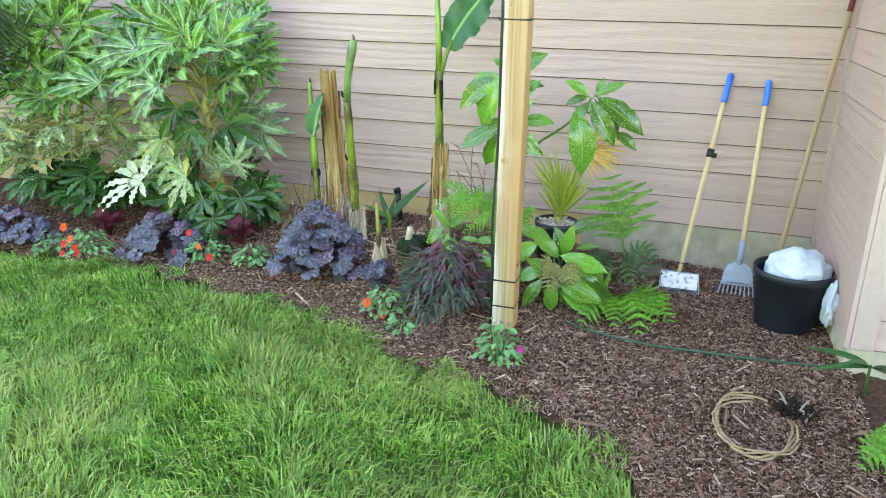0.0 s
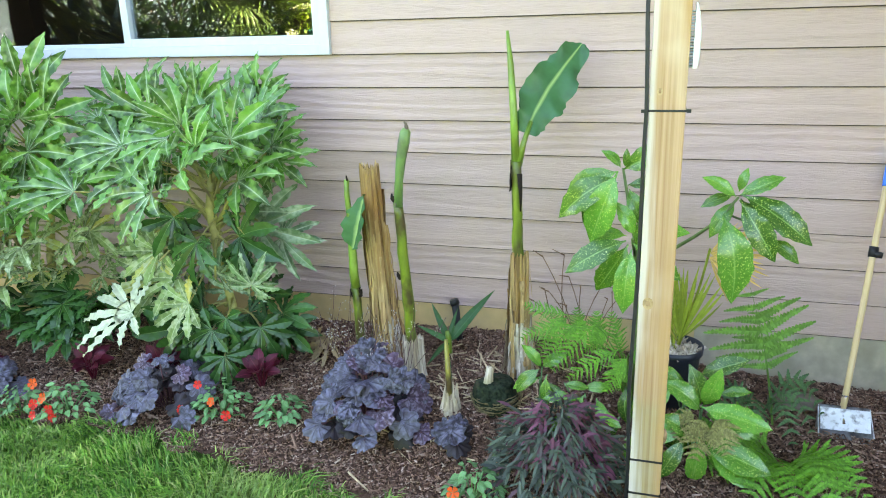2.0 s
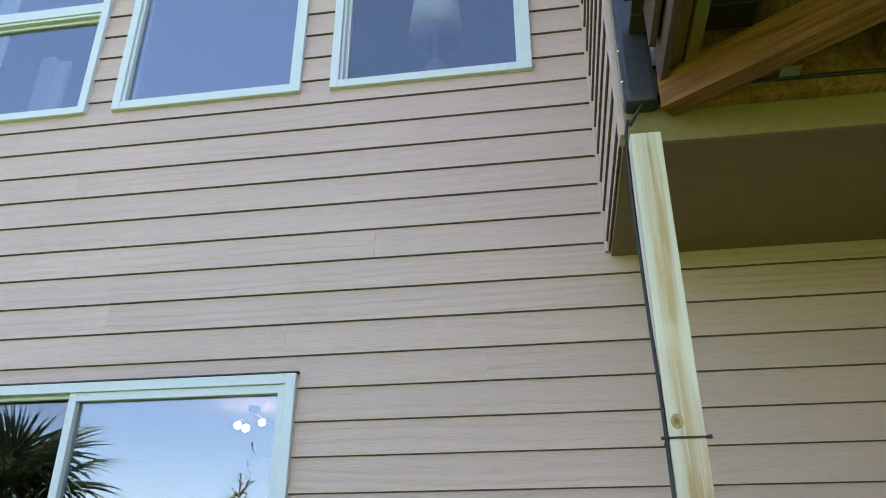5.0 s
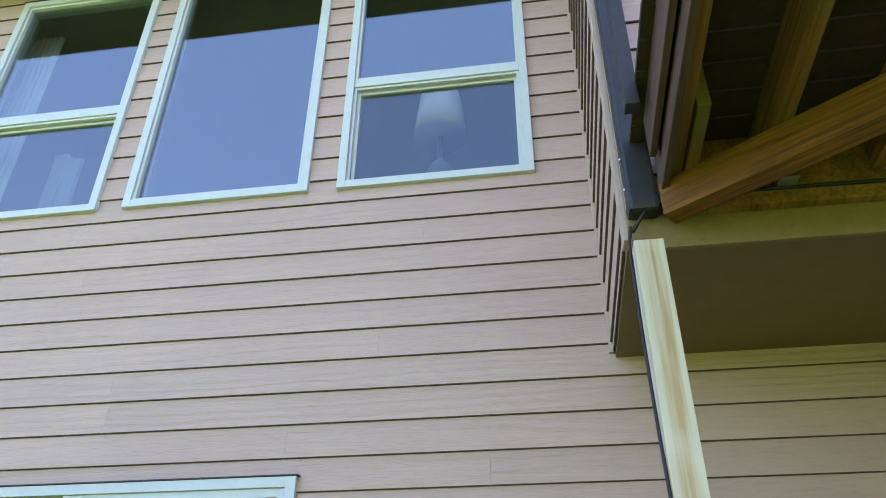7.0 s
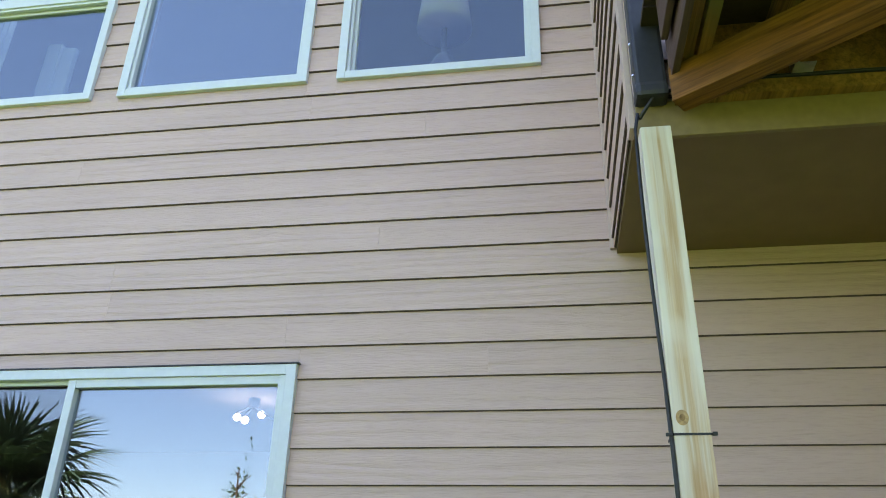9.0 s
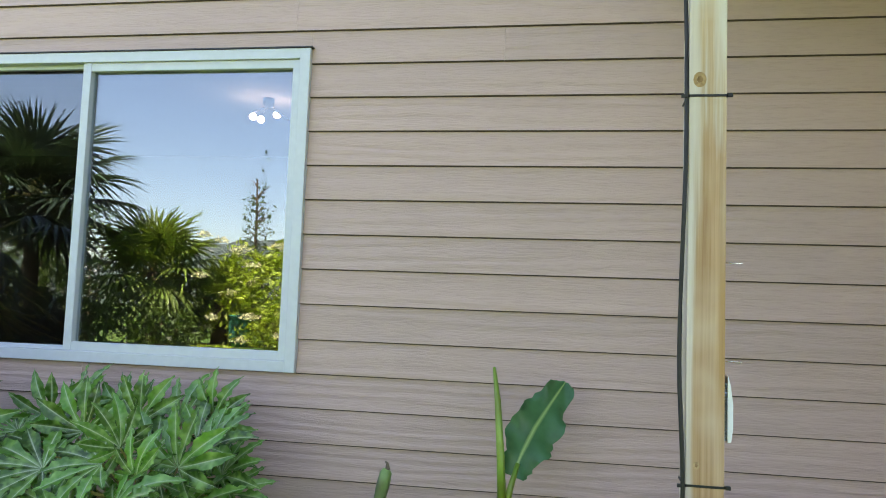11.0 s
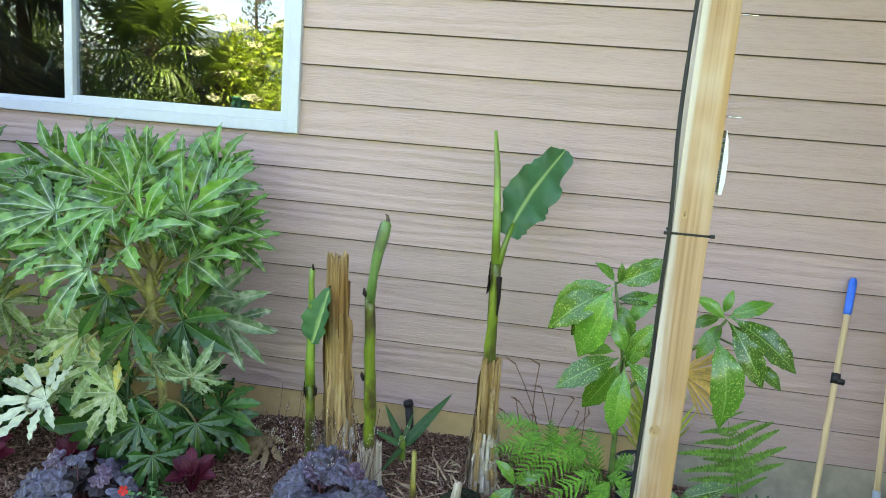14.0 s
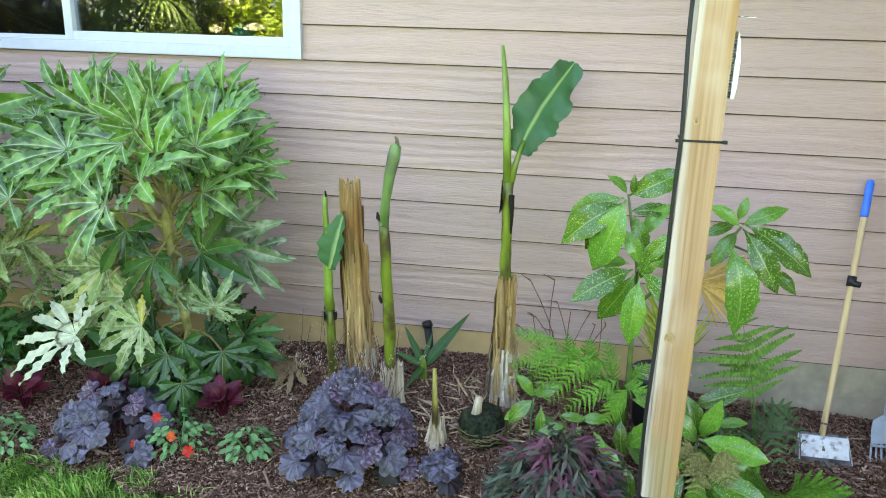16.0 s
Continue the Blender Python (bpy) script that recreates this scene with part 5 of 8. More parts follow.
IMP = leaf_set("leaf", [blade(s, 1.0, 0.62, 0.2, 0.3, 0.8, 6) for s in (1, 2, 3)], M_IMP)


def petals(mat):
    V, F = [], []
    for i in range(5):
        t = i * 2 * math.pi / 5
        o = len(V)
        V.append((0, 0, 0))
        for j in range(5):
            a = t + (j - 2) * 0.27
            r = (0.8, 1.0, 0.93, 1.0, 0.8)[j]
            V.append((math.cos(a) * r, math.sin(a) * r, 0.16 + 0.1 * (j % 2)))
        F += [(o, o + 1 + j, o + 2 + j) for j in range(4)]
    return mesh_data("flower", V, F, mat)


FLOWER = {"red": petals(M_RED), "orange": petals(M_ORANGE), "pink": petals(M_PINK)}


def impatiens(x, y, rad, hgt, count, seed, blooms=()):
    """A low leafy bedding plant; blooms are (colour, dx, dz) on its front."""
    g = random.Random(seed)
    z0 = soil(x, y)
    lab = {"": "small green bedding plant with no blooms"}.get("".join(b[0] for b in blooms), "bedding impatiens with " + " and ".join(sorted({b[0] for b in blooms})) + " flowers")
    p = thing("impatiens", (x, y, z0), lab, "flower", "bedding flowers")
    st = []
    count = int(count * 1.9)
    for i in range(count):
        a, r = g.uniform(0, 360), math.sqrt((i + 0.5) / count)
        d = az(a)
        q = Vector((x, y, z0)) + d * r * rad * 0.85 + Vector((0, 0, hgt * (1.1 - 0.8 * r * r) * g.uniform(0.5, 1.05)))
        n = (d * 0.5 + Vector((0, 0, 0.9)) + TO_CAM * 0.3 + Vector((g.uniform(-.35, .35), g.uniform(-.35, .35), 0))).normalized()
        put("leaf", g.choice(IMP), p, frame_of(q, d + Vector((0, 0, g.uniform(-.4, .1))), n, g.uniform(0.026, 0.046)))
        if i % 6 == 0:
            st.append(tube(curve_points((x, y, z0 - 0.02), q, 0.0, 3), 0.003, 5, False))
    tagged(tubes("stem", st, M_IMP, p), "", "", "", "stuff")
    for col, dx, dz in blooms:
        q = Vector((x + dx, y - rad * 0.75, z0 + dz))
        put("flower", FLOWER[col], p, frame_of(q, (0.2, 0.5, 1), (g.uniform(-.3, .3), -0.9, 0.5), g.uniform(0.021, 0.029) * (0.65 if col == "pink" else 1.0)), col + " bloom")


impatiens(1.08, -1.34, 0.13, 0.13, 46, 41, [("orange", 0.03, 0.03), ("orange", -0.05, 0.08)])
impatiens(-0.24, -1.0, 0.15, 0.15, 55, 42, [("red", -0.14, 0.06), ("red", -0.03, 0.2), ("orange", 0.03, 0.12), ("red", 0.1, 0.06)])
impatiens(-0.98, -1.17, 0.15, 0.15, 50, 43, [("orange", -0.02, 0.13), ("red", 0.02, 0.04), ("red", -0.08, 0.09), ("orange", -0.06, 0.2), ("red", 0.0, 0.07), ("red", -0.1, 0.03)])
impatiens(-1.24, -1.2, 0.11, 0.13, 34, 44)
impatiens(0.07, -0.98, 0.12, 0.12, 40, 45)
impatiens(-2.2, -1.42, 0.12, 0.12, 32, 46)
impatiens(1.78, -1.66, 0.12, 0.2, 50, 47, [("pink", 0.12, 0.13)])
impatiens(1.24, -1.5, 0.07, 0.06, 16, 48)

COLE = leaf_set("leaf", [blade(s, 1.0, 0.78, 0.2, 0.35, 0.75, 7, 0.03) for s in (5, 6)], M_COLEUS)
for i, (x, y) in enumerate(((-0.16, -0.76), (-1.1, -0.86), (-0.72, -0.78), (-1.75, -0.95), (-2.45, -0.98))):
    g = random.Random(60 + i)
    z0 = soil(x, y)
    p = thing("coleus", (x, y, z0), "dark wine-red coleus in the mulch", "plant", "red coleus")
    st = []
    for j in range(17):
        d = az(j * 137 + g.uniform(-20, 20), g.uniform(20, 75))
        q = Vector((x, y, z0 + 0.065)) + d * g.uniform(0.02, 0.07)
        put("leaf", g.choice(COLE), p, frame_of(q, d, Vector((0, -0.5, 0.8)) + d * 0.4, g.uniform(0.06, 0.085)))
        st.append(tube([(x, y, z0 - 0.02), tuple(q)], 0.004, 5, False))
    tubes("stem", st, M_COLEUS, p)["kind"] = "stuff"


# ---- bananas ----
def husk(name, base, top, r0, r1, seed, sides=44, rows=14, flare=1.5, jag=0.03, bulge=0.0):
    """A column of split dry sheaths: ridged, flared at the foot, ragged at the top."""
    g = random.Random(seed)
    ridge = [g.uniform(0.76, 1.16) for _ in range(sides)]
    lean = [g.uniform(-0.4, 0.4) for _ in range(sides)]
    b, t = Vector(base), Vector(top)
    V, F = [], []
    for j in range(rows + 1):
        u = j / rows
        r = (r0 + (r1 - r0) * u) * (1 + (flare - 1) * (1 - u) ** 6) * (1 + bulge * math.sin(u * 9 + seed) * 0.5)
        c = b.lerp(t, u)
        for k in range(sides):
            a = 2 * math.pi * k / sides + lean[k] * 0.12 * u
            rr = r * (ridge[k] + 0.05 * math.sin(u * 7 + k * 1.7))
            V.append((c.x + math.cos(a) * rr, c.y + math.sin(a) * rr, c.z + (g.uniform(-jag, jag) if j == rows else 0)))
    for j in range(rows):
        for k in range(sides):
            k2 = (k + 1) % sides
            F.append((j * sides + k, j * sides + k2, (j + 1) * sides + k2, (j + 1) * sides + k))
    o = len(V)
    for k in range(sides):
        a = 2 * math.pi * k / sides
        V.append((t.x + math.cos(a) * r1 * 0.6, t.y + math.sin(a) * r1 * 0.6, t.z - 0.012 + g.uniform(-0.012, 0.012)))
    V.append((t.x, t.y, t.z - 0.01))
    for k in range(sides):
        k2 = (k + 1) % sides
        F.append((rows * sides + k, rows * sides + k2, o + k2, o + k))
        F.append((o + k, o + k2, o + sides))
    return V, F


def strips(base, top, r, n, seed, w=0.012, off=0.012):
    """Loose dry strips hanging on a stem."""
    g = random.Random(seed)
    V, F = [], []
    b, t = Vector(base), Vector(top)
    for i in range(n):
        a = g.uniform(0, 6.28)
        u0 = g.uniform(0.0, 0.55)
        u1 = u0 + g.uniform(0.3, 0.45)
        o = len(V)
        d, s = Vector((math.cos(a), math.sin(a), 0)), Vector((-math.sin(a), math.cos(a), 0))
        for j in range(6):
            u = u0 + (u1 - u0) * j / 5
            p = b.lerp(t, u) + d * (r + off * g.uniform(0.2, 1) * (1 + (u0 < 0.15) * (5 - j) * 0.5))
            ww = w * g.uniform(0.5, 1.2)
            V += [tuple(p - s * ww), tuple(p + s * ww + d * 0.004)]
        F += [(o + 2 * j, o + 2 * j + 1, o + 2 * j + 3, o + 2 * j + 2) for j in range(5)]
    return V, F


def wobble(a, b, r0, r1, n=10, seed=1, amp=0.006):
    g = random.Random(seed)
    P, R = [], []
    for i in range(n + 1):
        u = i / n
        p = Vector(a).lerp(Vector(b), u) + Vector((g.uniform(-amp, amp), g.uniform(-amp, amp), 0))
        P.append(p)
        R.append(r0 + (r1 - r0) * u + g.uniform(-0.001, 0.001))
    return P, R


stump = thing("banana_stump", (0.42, -0.50, 0.1), "tall cut banana stump of dry brown fibrous sheaths", "tree stump")
put("sheath", mesh_data("sheath", *husk("s", (0.43, -0.5, 0.08), (0.385, -0.53, 1.205), 0.054, 0.045, 3, 60, 16, 1.6, 0.035, 0.07), M_HUSK, False), stump)
tagged(put("loose_fibre", mesh_data("loose_fibre", *strips((0.43, -0.5, 0.1), (0.39, -0.53, 1.1), 0.053, 40, 8, 0.008), M_HUSK, False), stump, None, "loose dry strips"), "", "", "", "stuff")
put("sheath", mesh_data("sheath", *husk("s", (0.43, -0.5, 0.1), (0.425, -0.505, 0.42), 0.064, 0.056, 23, 52, 8, 1.3, 0.09), M_HUSK_PALE, False), stump, None, "bleached ragged sheath at the foot")
put("loose_fibre", mesh_data("loose_fibre", *strips((0.43, -0.5, 0.08), (0.42, -0.51, 0.48), 0.064, 60, 9, 0.007, 0.016), M_HUSK_PALE, False), stump, None, "pale ragged fibres at the foot")["kind"] = "stuff"

put("sheath_flap", mesh_data("sheath_flap", *strips((0.43, -0.5, 0.12), (0.392, -0.528, 1.2), 0.05, 22, 31, 0.014, 0.018), M_HUSK, False), stump, None, "wide curling outer sheaths")["kind"] = "stuff"
ban1 = thing("banana_plant", (0.315, -0.58, 0.1), "young banana stem with a small unfurled leaf", "banana plant", "banana plants")
P, R = wobble((0.325, -0.58, 0.08), (0.30, -0.58, 0.62), 0.024, 0.021, 8, 1)
tubes("stem", [tube(P, R, 12)], M_BSTEM, ban1)
P, R = wobble((0.30, -0.58, 0.62), (0.288, -0.58, 1.15), 0.024, 0.012, 8, 2, 0.003)
tubes("shoot", [tube(P, R, 12)], M_BSTEM_PALE, ban1)
put("dark_fibre", mesh_data("dark_fibre", *strips((0.304, -0.58, 0.54), (0.301, -0.58, 0.64), 0.0255, 14, 51, 0.007, 0.003), M_SCAR, False), ban1, None, "blackened sheath edge")["kind"] = "stuff"
for q in [tube([(0.289, -0.583, 1.13), (0.294, -0.585, 1.15), (0.29, -0.583, 1.172)], [0.006, 0.006, 0.003], 8)]:
    tubes("scar", [q], M_SCAR, ban1)
lv = blade(3, 0.27, 0.15, 0.4, 0.08, 0.7, 11, 0.012)
put("leaf", mesh_data("leaf", lv[0], lv[1], M_BANLEAF, True, lv[2]), ban1, frame_of((0.312, -0.605, 0.82), (0.28, -0.02, 0.95), (-0.45, -0.85, 0.15)))

ban2 = thing("banana_plant", (0.61, -0.65, 0.2), "thick banana stem with a tightly rolled new leaf", "banana plant", "banana plants")
P, R = wobble((0.618, -0.65, 0.25), (0.575, -0.68, 1.08), 0.027, 0.022, 14, 4, 0.004)
R = [r + (0.004 if i in (6,) else 0) for i, r in enumerate(R)]
tubes("stem", [tube(P, R, 14)], M_BSTEM, ban2)
rolled = [(0.578, 1.06, 0.022), (0.586, 1.17, 0.019), (0.6, 1.27, 0.023), (0.617, 1.35, 0.027), (0.626, 1.395, 0.024), (0.628, 1.41, 0.012)]
tip = tubes("dry_tip", [tube([(0.63, -0.683, 1.38), (0.633, -0.684, 1.41), (0.631, -0.684, 1.43), (0.622, -0.684, 1.438)], [0.011, 0.009, 0.006, 0.003], 10)], plain("brown_dry_tip", (0.13, 0.1, 0.07), 0.8, var=0.3), ban2, "withered brown tip")
rolled_up = tubes("rolled_leaf", [tube([(x, -0.68, z) for x, z, _ in rolled], [r for _, _, r in rolled], 12)], stemmy("rolled_leaf", (0.07, 0.15, 0.04), (0.14, 0.25, 0.07), (0.07, 0.08, 0.05), 1.0), ban2)
under(tip, rolled_up)
for q in [tube([(0.574, -0.68, 1.075), (0.555, -0.69, 1.1), (0.553, -0.69, 1.12)], [0.012, 0.01, 0.004], 8), tube([(0.57, -0.67, 0.715), (0.563, -0.68, 0.735), (0.56, -0.68, 0.75)], [0.01, 0.008, 0.003], 8)]:
    tubes("scar", [q], M_SCAR, ban2)
put("husk", mesh_data("husk", *husk("h", (0.615, -0.64, 0.14), (0.607, -0.64, 0.41), 0.058, 0.046, 6, 40, 7, 1.5, 0.025), M_HUSK_PALE, False), ban2, None, "pale dry husk round the foot")

ban3 = thing("banana_plant", (1.09, -0.49, 0.12), "tall banana stem with one broad green leaf", "banana plant", "banana plants")
put("husk", mesh_data("husk", *husk("h", (1.1, -0.5, 0.14), (1.095, -0.5, 0.81), 0.047, 0.039, 12, 48, 14, 1.3, 0.022, 0.06), M_HUSK, False), ban3, None, "dry split brown husk")
put("husk", mesh_data("husk", *husk("h", (1.105, -0.5, 0.12), (1.098, -0.5, 0.5), 0.057, 0.044, 13, 48, 8, 1.45, 0.09), M_HUSK_PALE, False), ban3, None, "bleached ragged husk foot")
put("loose_fibre", mesh_data("loose_fibre", *strips((1.1, -0.5, 0.12), (1.095, -0.5, 0.55), 0.05, 64, 18, 0.007, 0.02), M_HUSK_PALE, False), ban3, None, "pale ragged fibres at the foot")["kind"] = "stuff"
put("sheath_flap", mesh_data("sheath_flap", *strips((1.1, -0.5, 0.2), (1.095, -0.5, 0.84), 0.04, 20, 38, 0.012, 0.016), M_HUSK, False), ban3, None, "wide curling outer sheaths")["kind"] = "stuff"
P, R = wobble((1.085, -0.49, 0.75), (1.075, -0.48, 1.24), 0.026, 0.023, 8, 5, 0.002)
tubes("stem", [tube(P, R, 14)], M_BSTEM, ban3)
put("dark_fibre", mesh_data("dark_fibre", *strips((1.077, -0.487, 1.08), (1.072, -0.485, 1.27), 0.0235, 10, 53, 0.004, 0.003), M_SCAR, False), ban3, None, "blackened sheath edge")["kind"] = "stuff"
for q in [tube([(1.094, -0.505, 1.19), (1.1, -0.51, 1.1), (1.1, -0.51, 1.02)], [0.012, 0.008, 0.003], 8)]:
    tubes("scar", [q], M_SCAR, ban3)
tubes("rolled_leaf", [tube([(1.07, -0.47, 1.22), (1.055, -0.45, 1.45), (1.035, -0.42, 1.66), (1.012, -0.38, 1.80)], [0.02, 0.017, 0.014, 0.007], 10)], M_BSTEM_PALE, ban3)
tubes("stalk", [tube([(1.08, -0.47, 1.22), (1.1, -0.45, 1.32), (1.125, -0.41, 1.41)], [0.018, 0.013, 0.01], 8)], M_BSTEM_PALE, ban3)


def banana_leaf(points, width, seed, tear=0.012, fold=0.12, n=26):
    """A broad blade along points, with a fold, ribs and a wavy torn edge."""
    g = random.Random(seed)
    P = [Vector(p) for p in points]
    V, F, A = [], [], []
    for j in range(n + 1):
        u = j / n
        i = min(int(u * (len(P) - 1)), len(P) - 2)
        q = u * (len(P) - 1) - i
        c = P[i].lerp(P[i + 1], q)
        d = (P[i + 1] - P[i]).normalized()
        s = d.cross(Vector((0.25, -1, 0.25))).normalized()
        nn = s.cross(d)
        hw = width * (math.sin(math.pi * (0.08 + 0.9 * u)) ** 0.6) * (1 + 0.07 * math.sin(u * 11 + seed) + 0.05 * math.sin(u * 23))
        for k in (-1, -0.75, -0.5, -0.25, 0, 0.25, 0.5, 0.75, 1):
            e = g.uniform(-tear, tear) if abs(k) == 1 else 0
            V.append(tuple(c + s * (k * hw + e) + nn * (fold * abs(k) * hw + 0.007 * (j % 2) * abs(k) + 0.024 * math.sin(j * 0.75 + k * 2.5) * k * k)))
            A.append(1.0 if k == 0 else 0.0)
    for j in range(n):
        for k in range(8):
            a = 9 * j + k
            F.append((a, a + 1, a + 10, a + 9))
    return V, F, A


bl = banana_leaf([(1.105, -0.43, 1.36), (1.14, -0.39, 1.45), (1.19, -0.33, 1.55), (1.255, -0.26, 1.65), (1.315, -0.18, 1.735)], 0.104, 3, 0.007)
put("leaf", mesh_data("leaf", bl[0], bl[1], M_BANLEAF, True, bl[2]), ban3, None, "broad dark green leaf")

# cut pseudostem ball, small shoots and stake beside the bananas
cx, cy = 1.05, -0.8
cz = soil(cx, cy)
ball = thing("mossy_corm", (cx, cy, cz), "dark mossy banana corm with fibres and a pale cut tip", "plant stump")
bm = bmesh.new()
bmesh.ops.create_icosphere(bm, subdivisions=5, radius=0.105)
for v in bm.verts:
    k = 1 + 0.16 * noise.noise(v.co * 14) + 0.07 * noise.noise(v.co * 45) + 0.05 * noise.noise(v.co * 120)
    flat = min(v.co.z, 0.06 + 0.2 * (v.co.z - 0.06)) if v.co.z > 0 else v.co.z
    v.co = Vector((v.co.x * k * (1.0 - 1.6 * max(0, v.co.z)) + cx, v.co.y * k * 0.95 + cy, flat * k * 1.25 + cz + 0.02))
part("body", bm, plain("moss", (0.018, 0.026, 0.014), 0.95, var=0.7, scale=60, bump=1.0, dirt=(0.06, 0.055, 0.03), dirt_scale=14), ball, "", True)
gg = random.Random(77)
bits = []
for i in range(90):
    a, r, zz = gg.uniform(0, 360), gg.uniform(0.098, 0.118), gg.uniform(-0.01, 0.05)
    pts = [Vector((cx, cy, cz + zz + gg.uniform(-.006, .006))) + az(a + q * 12) * (r + gg.uniform(-.004, .006)) for q in range(5)]
    bits.append(tube(pts, [0.001, 0.0022, 0.0024, 0.002, 0.001], 5, False))
tubes("fibre", bits, plain("olive_fibre", (0.17, 0.14, 0.07), 0.9, var=0.5, scale=60), ball, "tan fibres round the foot")["kind"] = "stuff"
tubes("cut_tip", [tube([(cx - 0.03, cy - 0.03, cz + 0.08), (cx - 0.025, cy - 0.03, cz + 0.13), (cx - 0.02, cy - 0.03, cz + 0.175)], [0.024, 0.019, 0.016], 10)], M_HUSK_PALE, ball, "pale cut shoot tip")

SAGO = leaf_set("leaf", [blade(s, 1.0, 0.16, 0.35, 0.3, 0.6, 9) for s in (1, 2)], M_SAGO)
for x, y, z0, dirs, lab in ((0.70, -0.34, 0.17, ((150, 55, .2), (30, 50, .3), (75, 75, .15), (250, -5, .16), (200, 35, .16)), "young palm seedling with a few strap leaves"), (0.86, -0.88, 0.19, ((110, 75, .12),), "short banana sucker in dry husks")):
    p = thing("seedling", (x, y, z0), lab, "plant", "shoots among the bananas")
    for a, e, L in dirs:
        put("leaf", SAGO[int(a) % 2], p, frame_of((x, y, z0 + 0.1), az(a, e), (0, -0.8, 0.6), L * 1.15))
    tubes("stem", [tube([(x, y, z0 - 0.06), (x - 0.005, y, z0 + 0.12), (x - 0.01, y - 0.01, z0 + 0.16 if len(dirs) > 1 else z0 + 0.34)], [0.018, 0.016, 0.01] if len(dirs) > 1 else [0.016, 0.0145, 0.009], 9)], M_BSTEM_PALE if len(dirs) > 1 else M_BSTEM_YOUNG, p)
sucker = bpy.data.objects["seedling.001"] if "seedling.001" in bpy.data.objects else p
put("husk", mesh_data("husk", *husk("h", (0.865, -0.88, 0.16), (0.862, -0.88, 0.28), 0.052, 0.03, 21, 26, 5, 1.5, 0.05), M_HUSK_PALE, False), sucker, None, "pale husk scraps at the foot")
stake = thing("garden_stake", (0.69, -0.14, 0.2), "black plastic stake stuck in the mulch", "stake")
tubes("shaft", [tube([(0.712, -0.16, 0.1), (0.69, -0.15, 0.3), (0.675, -0.14, 0.405)], [0.017, 0.019, 0.021], 10)], M_CABLE, stake)
tubes("cap", [tube([(0.676, -0.14, 0.4), (0.668, -0.14, 0.425)], [0.027, 0.024], 10)], M_CABLE, stake)

# dried curled leaves and flower wisps in the bed
for i, (x, y, s) in enumerate(((0.05, -0.42, 0.13), (-0.02, -0.4, 0.1), (0.22, -0.34, 0.14), (0.28, -0.42, 0.1))):
    g = random.Random(90 + i)
    V, F, A = palmate(90 + i, 7, 110)
    V = [(a, b, c + 0.5 * (a * a + b * b) * (0.8 if i < 2 else 0.3)) for a, b, c in V]
    ob = put("dead_leaf", mesh_data("dead_leaf", V, F, leafy("dead_leaf_%d" % i, (0.3, 0.21, 0.13), None, 0.9, 0.1, val=0.2), True), None, frame_of((x, y, soil(x, y) + (0.09 if i < 2 else 0.02)), (0.3, -0.4, -0.8 if i < 2 else 0.05), (-0.3, -1, 0.3) if i < 2 else (0.2, -0.2, 1), s * 1.3))
    tagged(ob, "curled dry brown leaf lying on the mulch", "leaf", "dry leaves")
bits, beads = [], []
g = random.Random(77)
for i in range(46):
    x, y = g.choice(((0.33, -0.72), (0.3, -0.66), (0.55, -0.8), (0.15, -0.6), (0.6, -0.78)))
    b = Vector((x + g.uniform(-.08, .08), y, soil(x, y) + 0.12))
    t = b + az(g.uniform(0, 360), g.uniform(55, 85)) * g.uniform(0.12, 0.34)
    bits.append(tube(curve_points(b, t, 0.0, 3, (0.01, 0, 0)), 0.0011, 4, False))
    for j in range(6):
        q = b.lerp(t, g.uniform(0.6, 1.0)) + Vector((g.uniform(-.015, .015), g.uniform(-.015, .015), 0))
        beads.append(tube([q, q + Vector((0, 0, 0.004))], 0.002, 5))
wisps = thing("flower_wisps", (0.4, -0.7, 0.15), "thin dry coral bells flower stalks with pale seed heads", "plant", "", "stuff")
tubes("stalk", bits, M_HSTEM, wisps)
tubes("seed_head", beads, plain("pale_seed", (0.55, 0.5, 0.42), 0.8), wisps)


# ---- aucuba, ferns and the other plants round the post ----
def spotted_leaf(seed, droop=0.3, width=0.44, n=14):
    """A broad glossy leaf along y: pointed, arched, a few blunt teeth past the middle."""
    g = random.Random(seed)
    V, F, A = [], [], []
    tw, side = g.uniform(-0.07, 0.07), g.uniform(-0.05, 0.05)
    for j in range(n + 1):
        u = j / n
        hw = width / 2 * float(np.interp(u, (0, 0.08, 0.22, 0.42, 0.6, 0.76, 0.88, 0.95, 1.0), (0.06, 0.1, 0.62, 0.96, 1.0, 0.8, 0.45, 0.16, 0.0)))
        if 0.5 < u < 0.95:
            hw *= 1.06 if j % 2 else 0.95
        z = 0.06 * math.sin(u * 3.1) - droop * u * u
        for k in (-1, -0.66, -0.33, 0, 0.33, 0.66, 1):
            z2 = abs(k) * hw * 0.42 * (1 - 0.55 * abs(k)) + 0.012 * math.sin(j * 1.3 + k * 3 + seed) * abs(k)
            V.append((k * hw + tw * u * u + side * math.sin(u * 3), u, z + z2))
            A.append(1.0 if k == 0 else 0.0)
    for j in range(n):
        for k in range(6):
            a = 7 * j + k
            F.append((a, a + 1, a + 8, a + 7))
    return V, F, A


AUC = leaf_set("leaf", [spotted_leaf(s, d, w) for s, d, w in ((1, 0.22, 0.39), (2, 0.35, 0.45), (3, 0.15, 0.37), (4, 0.3, 0.42))], M_AUC)


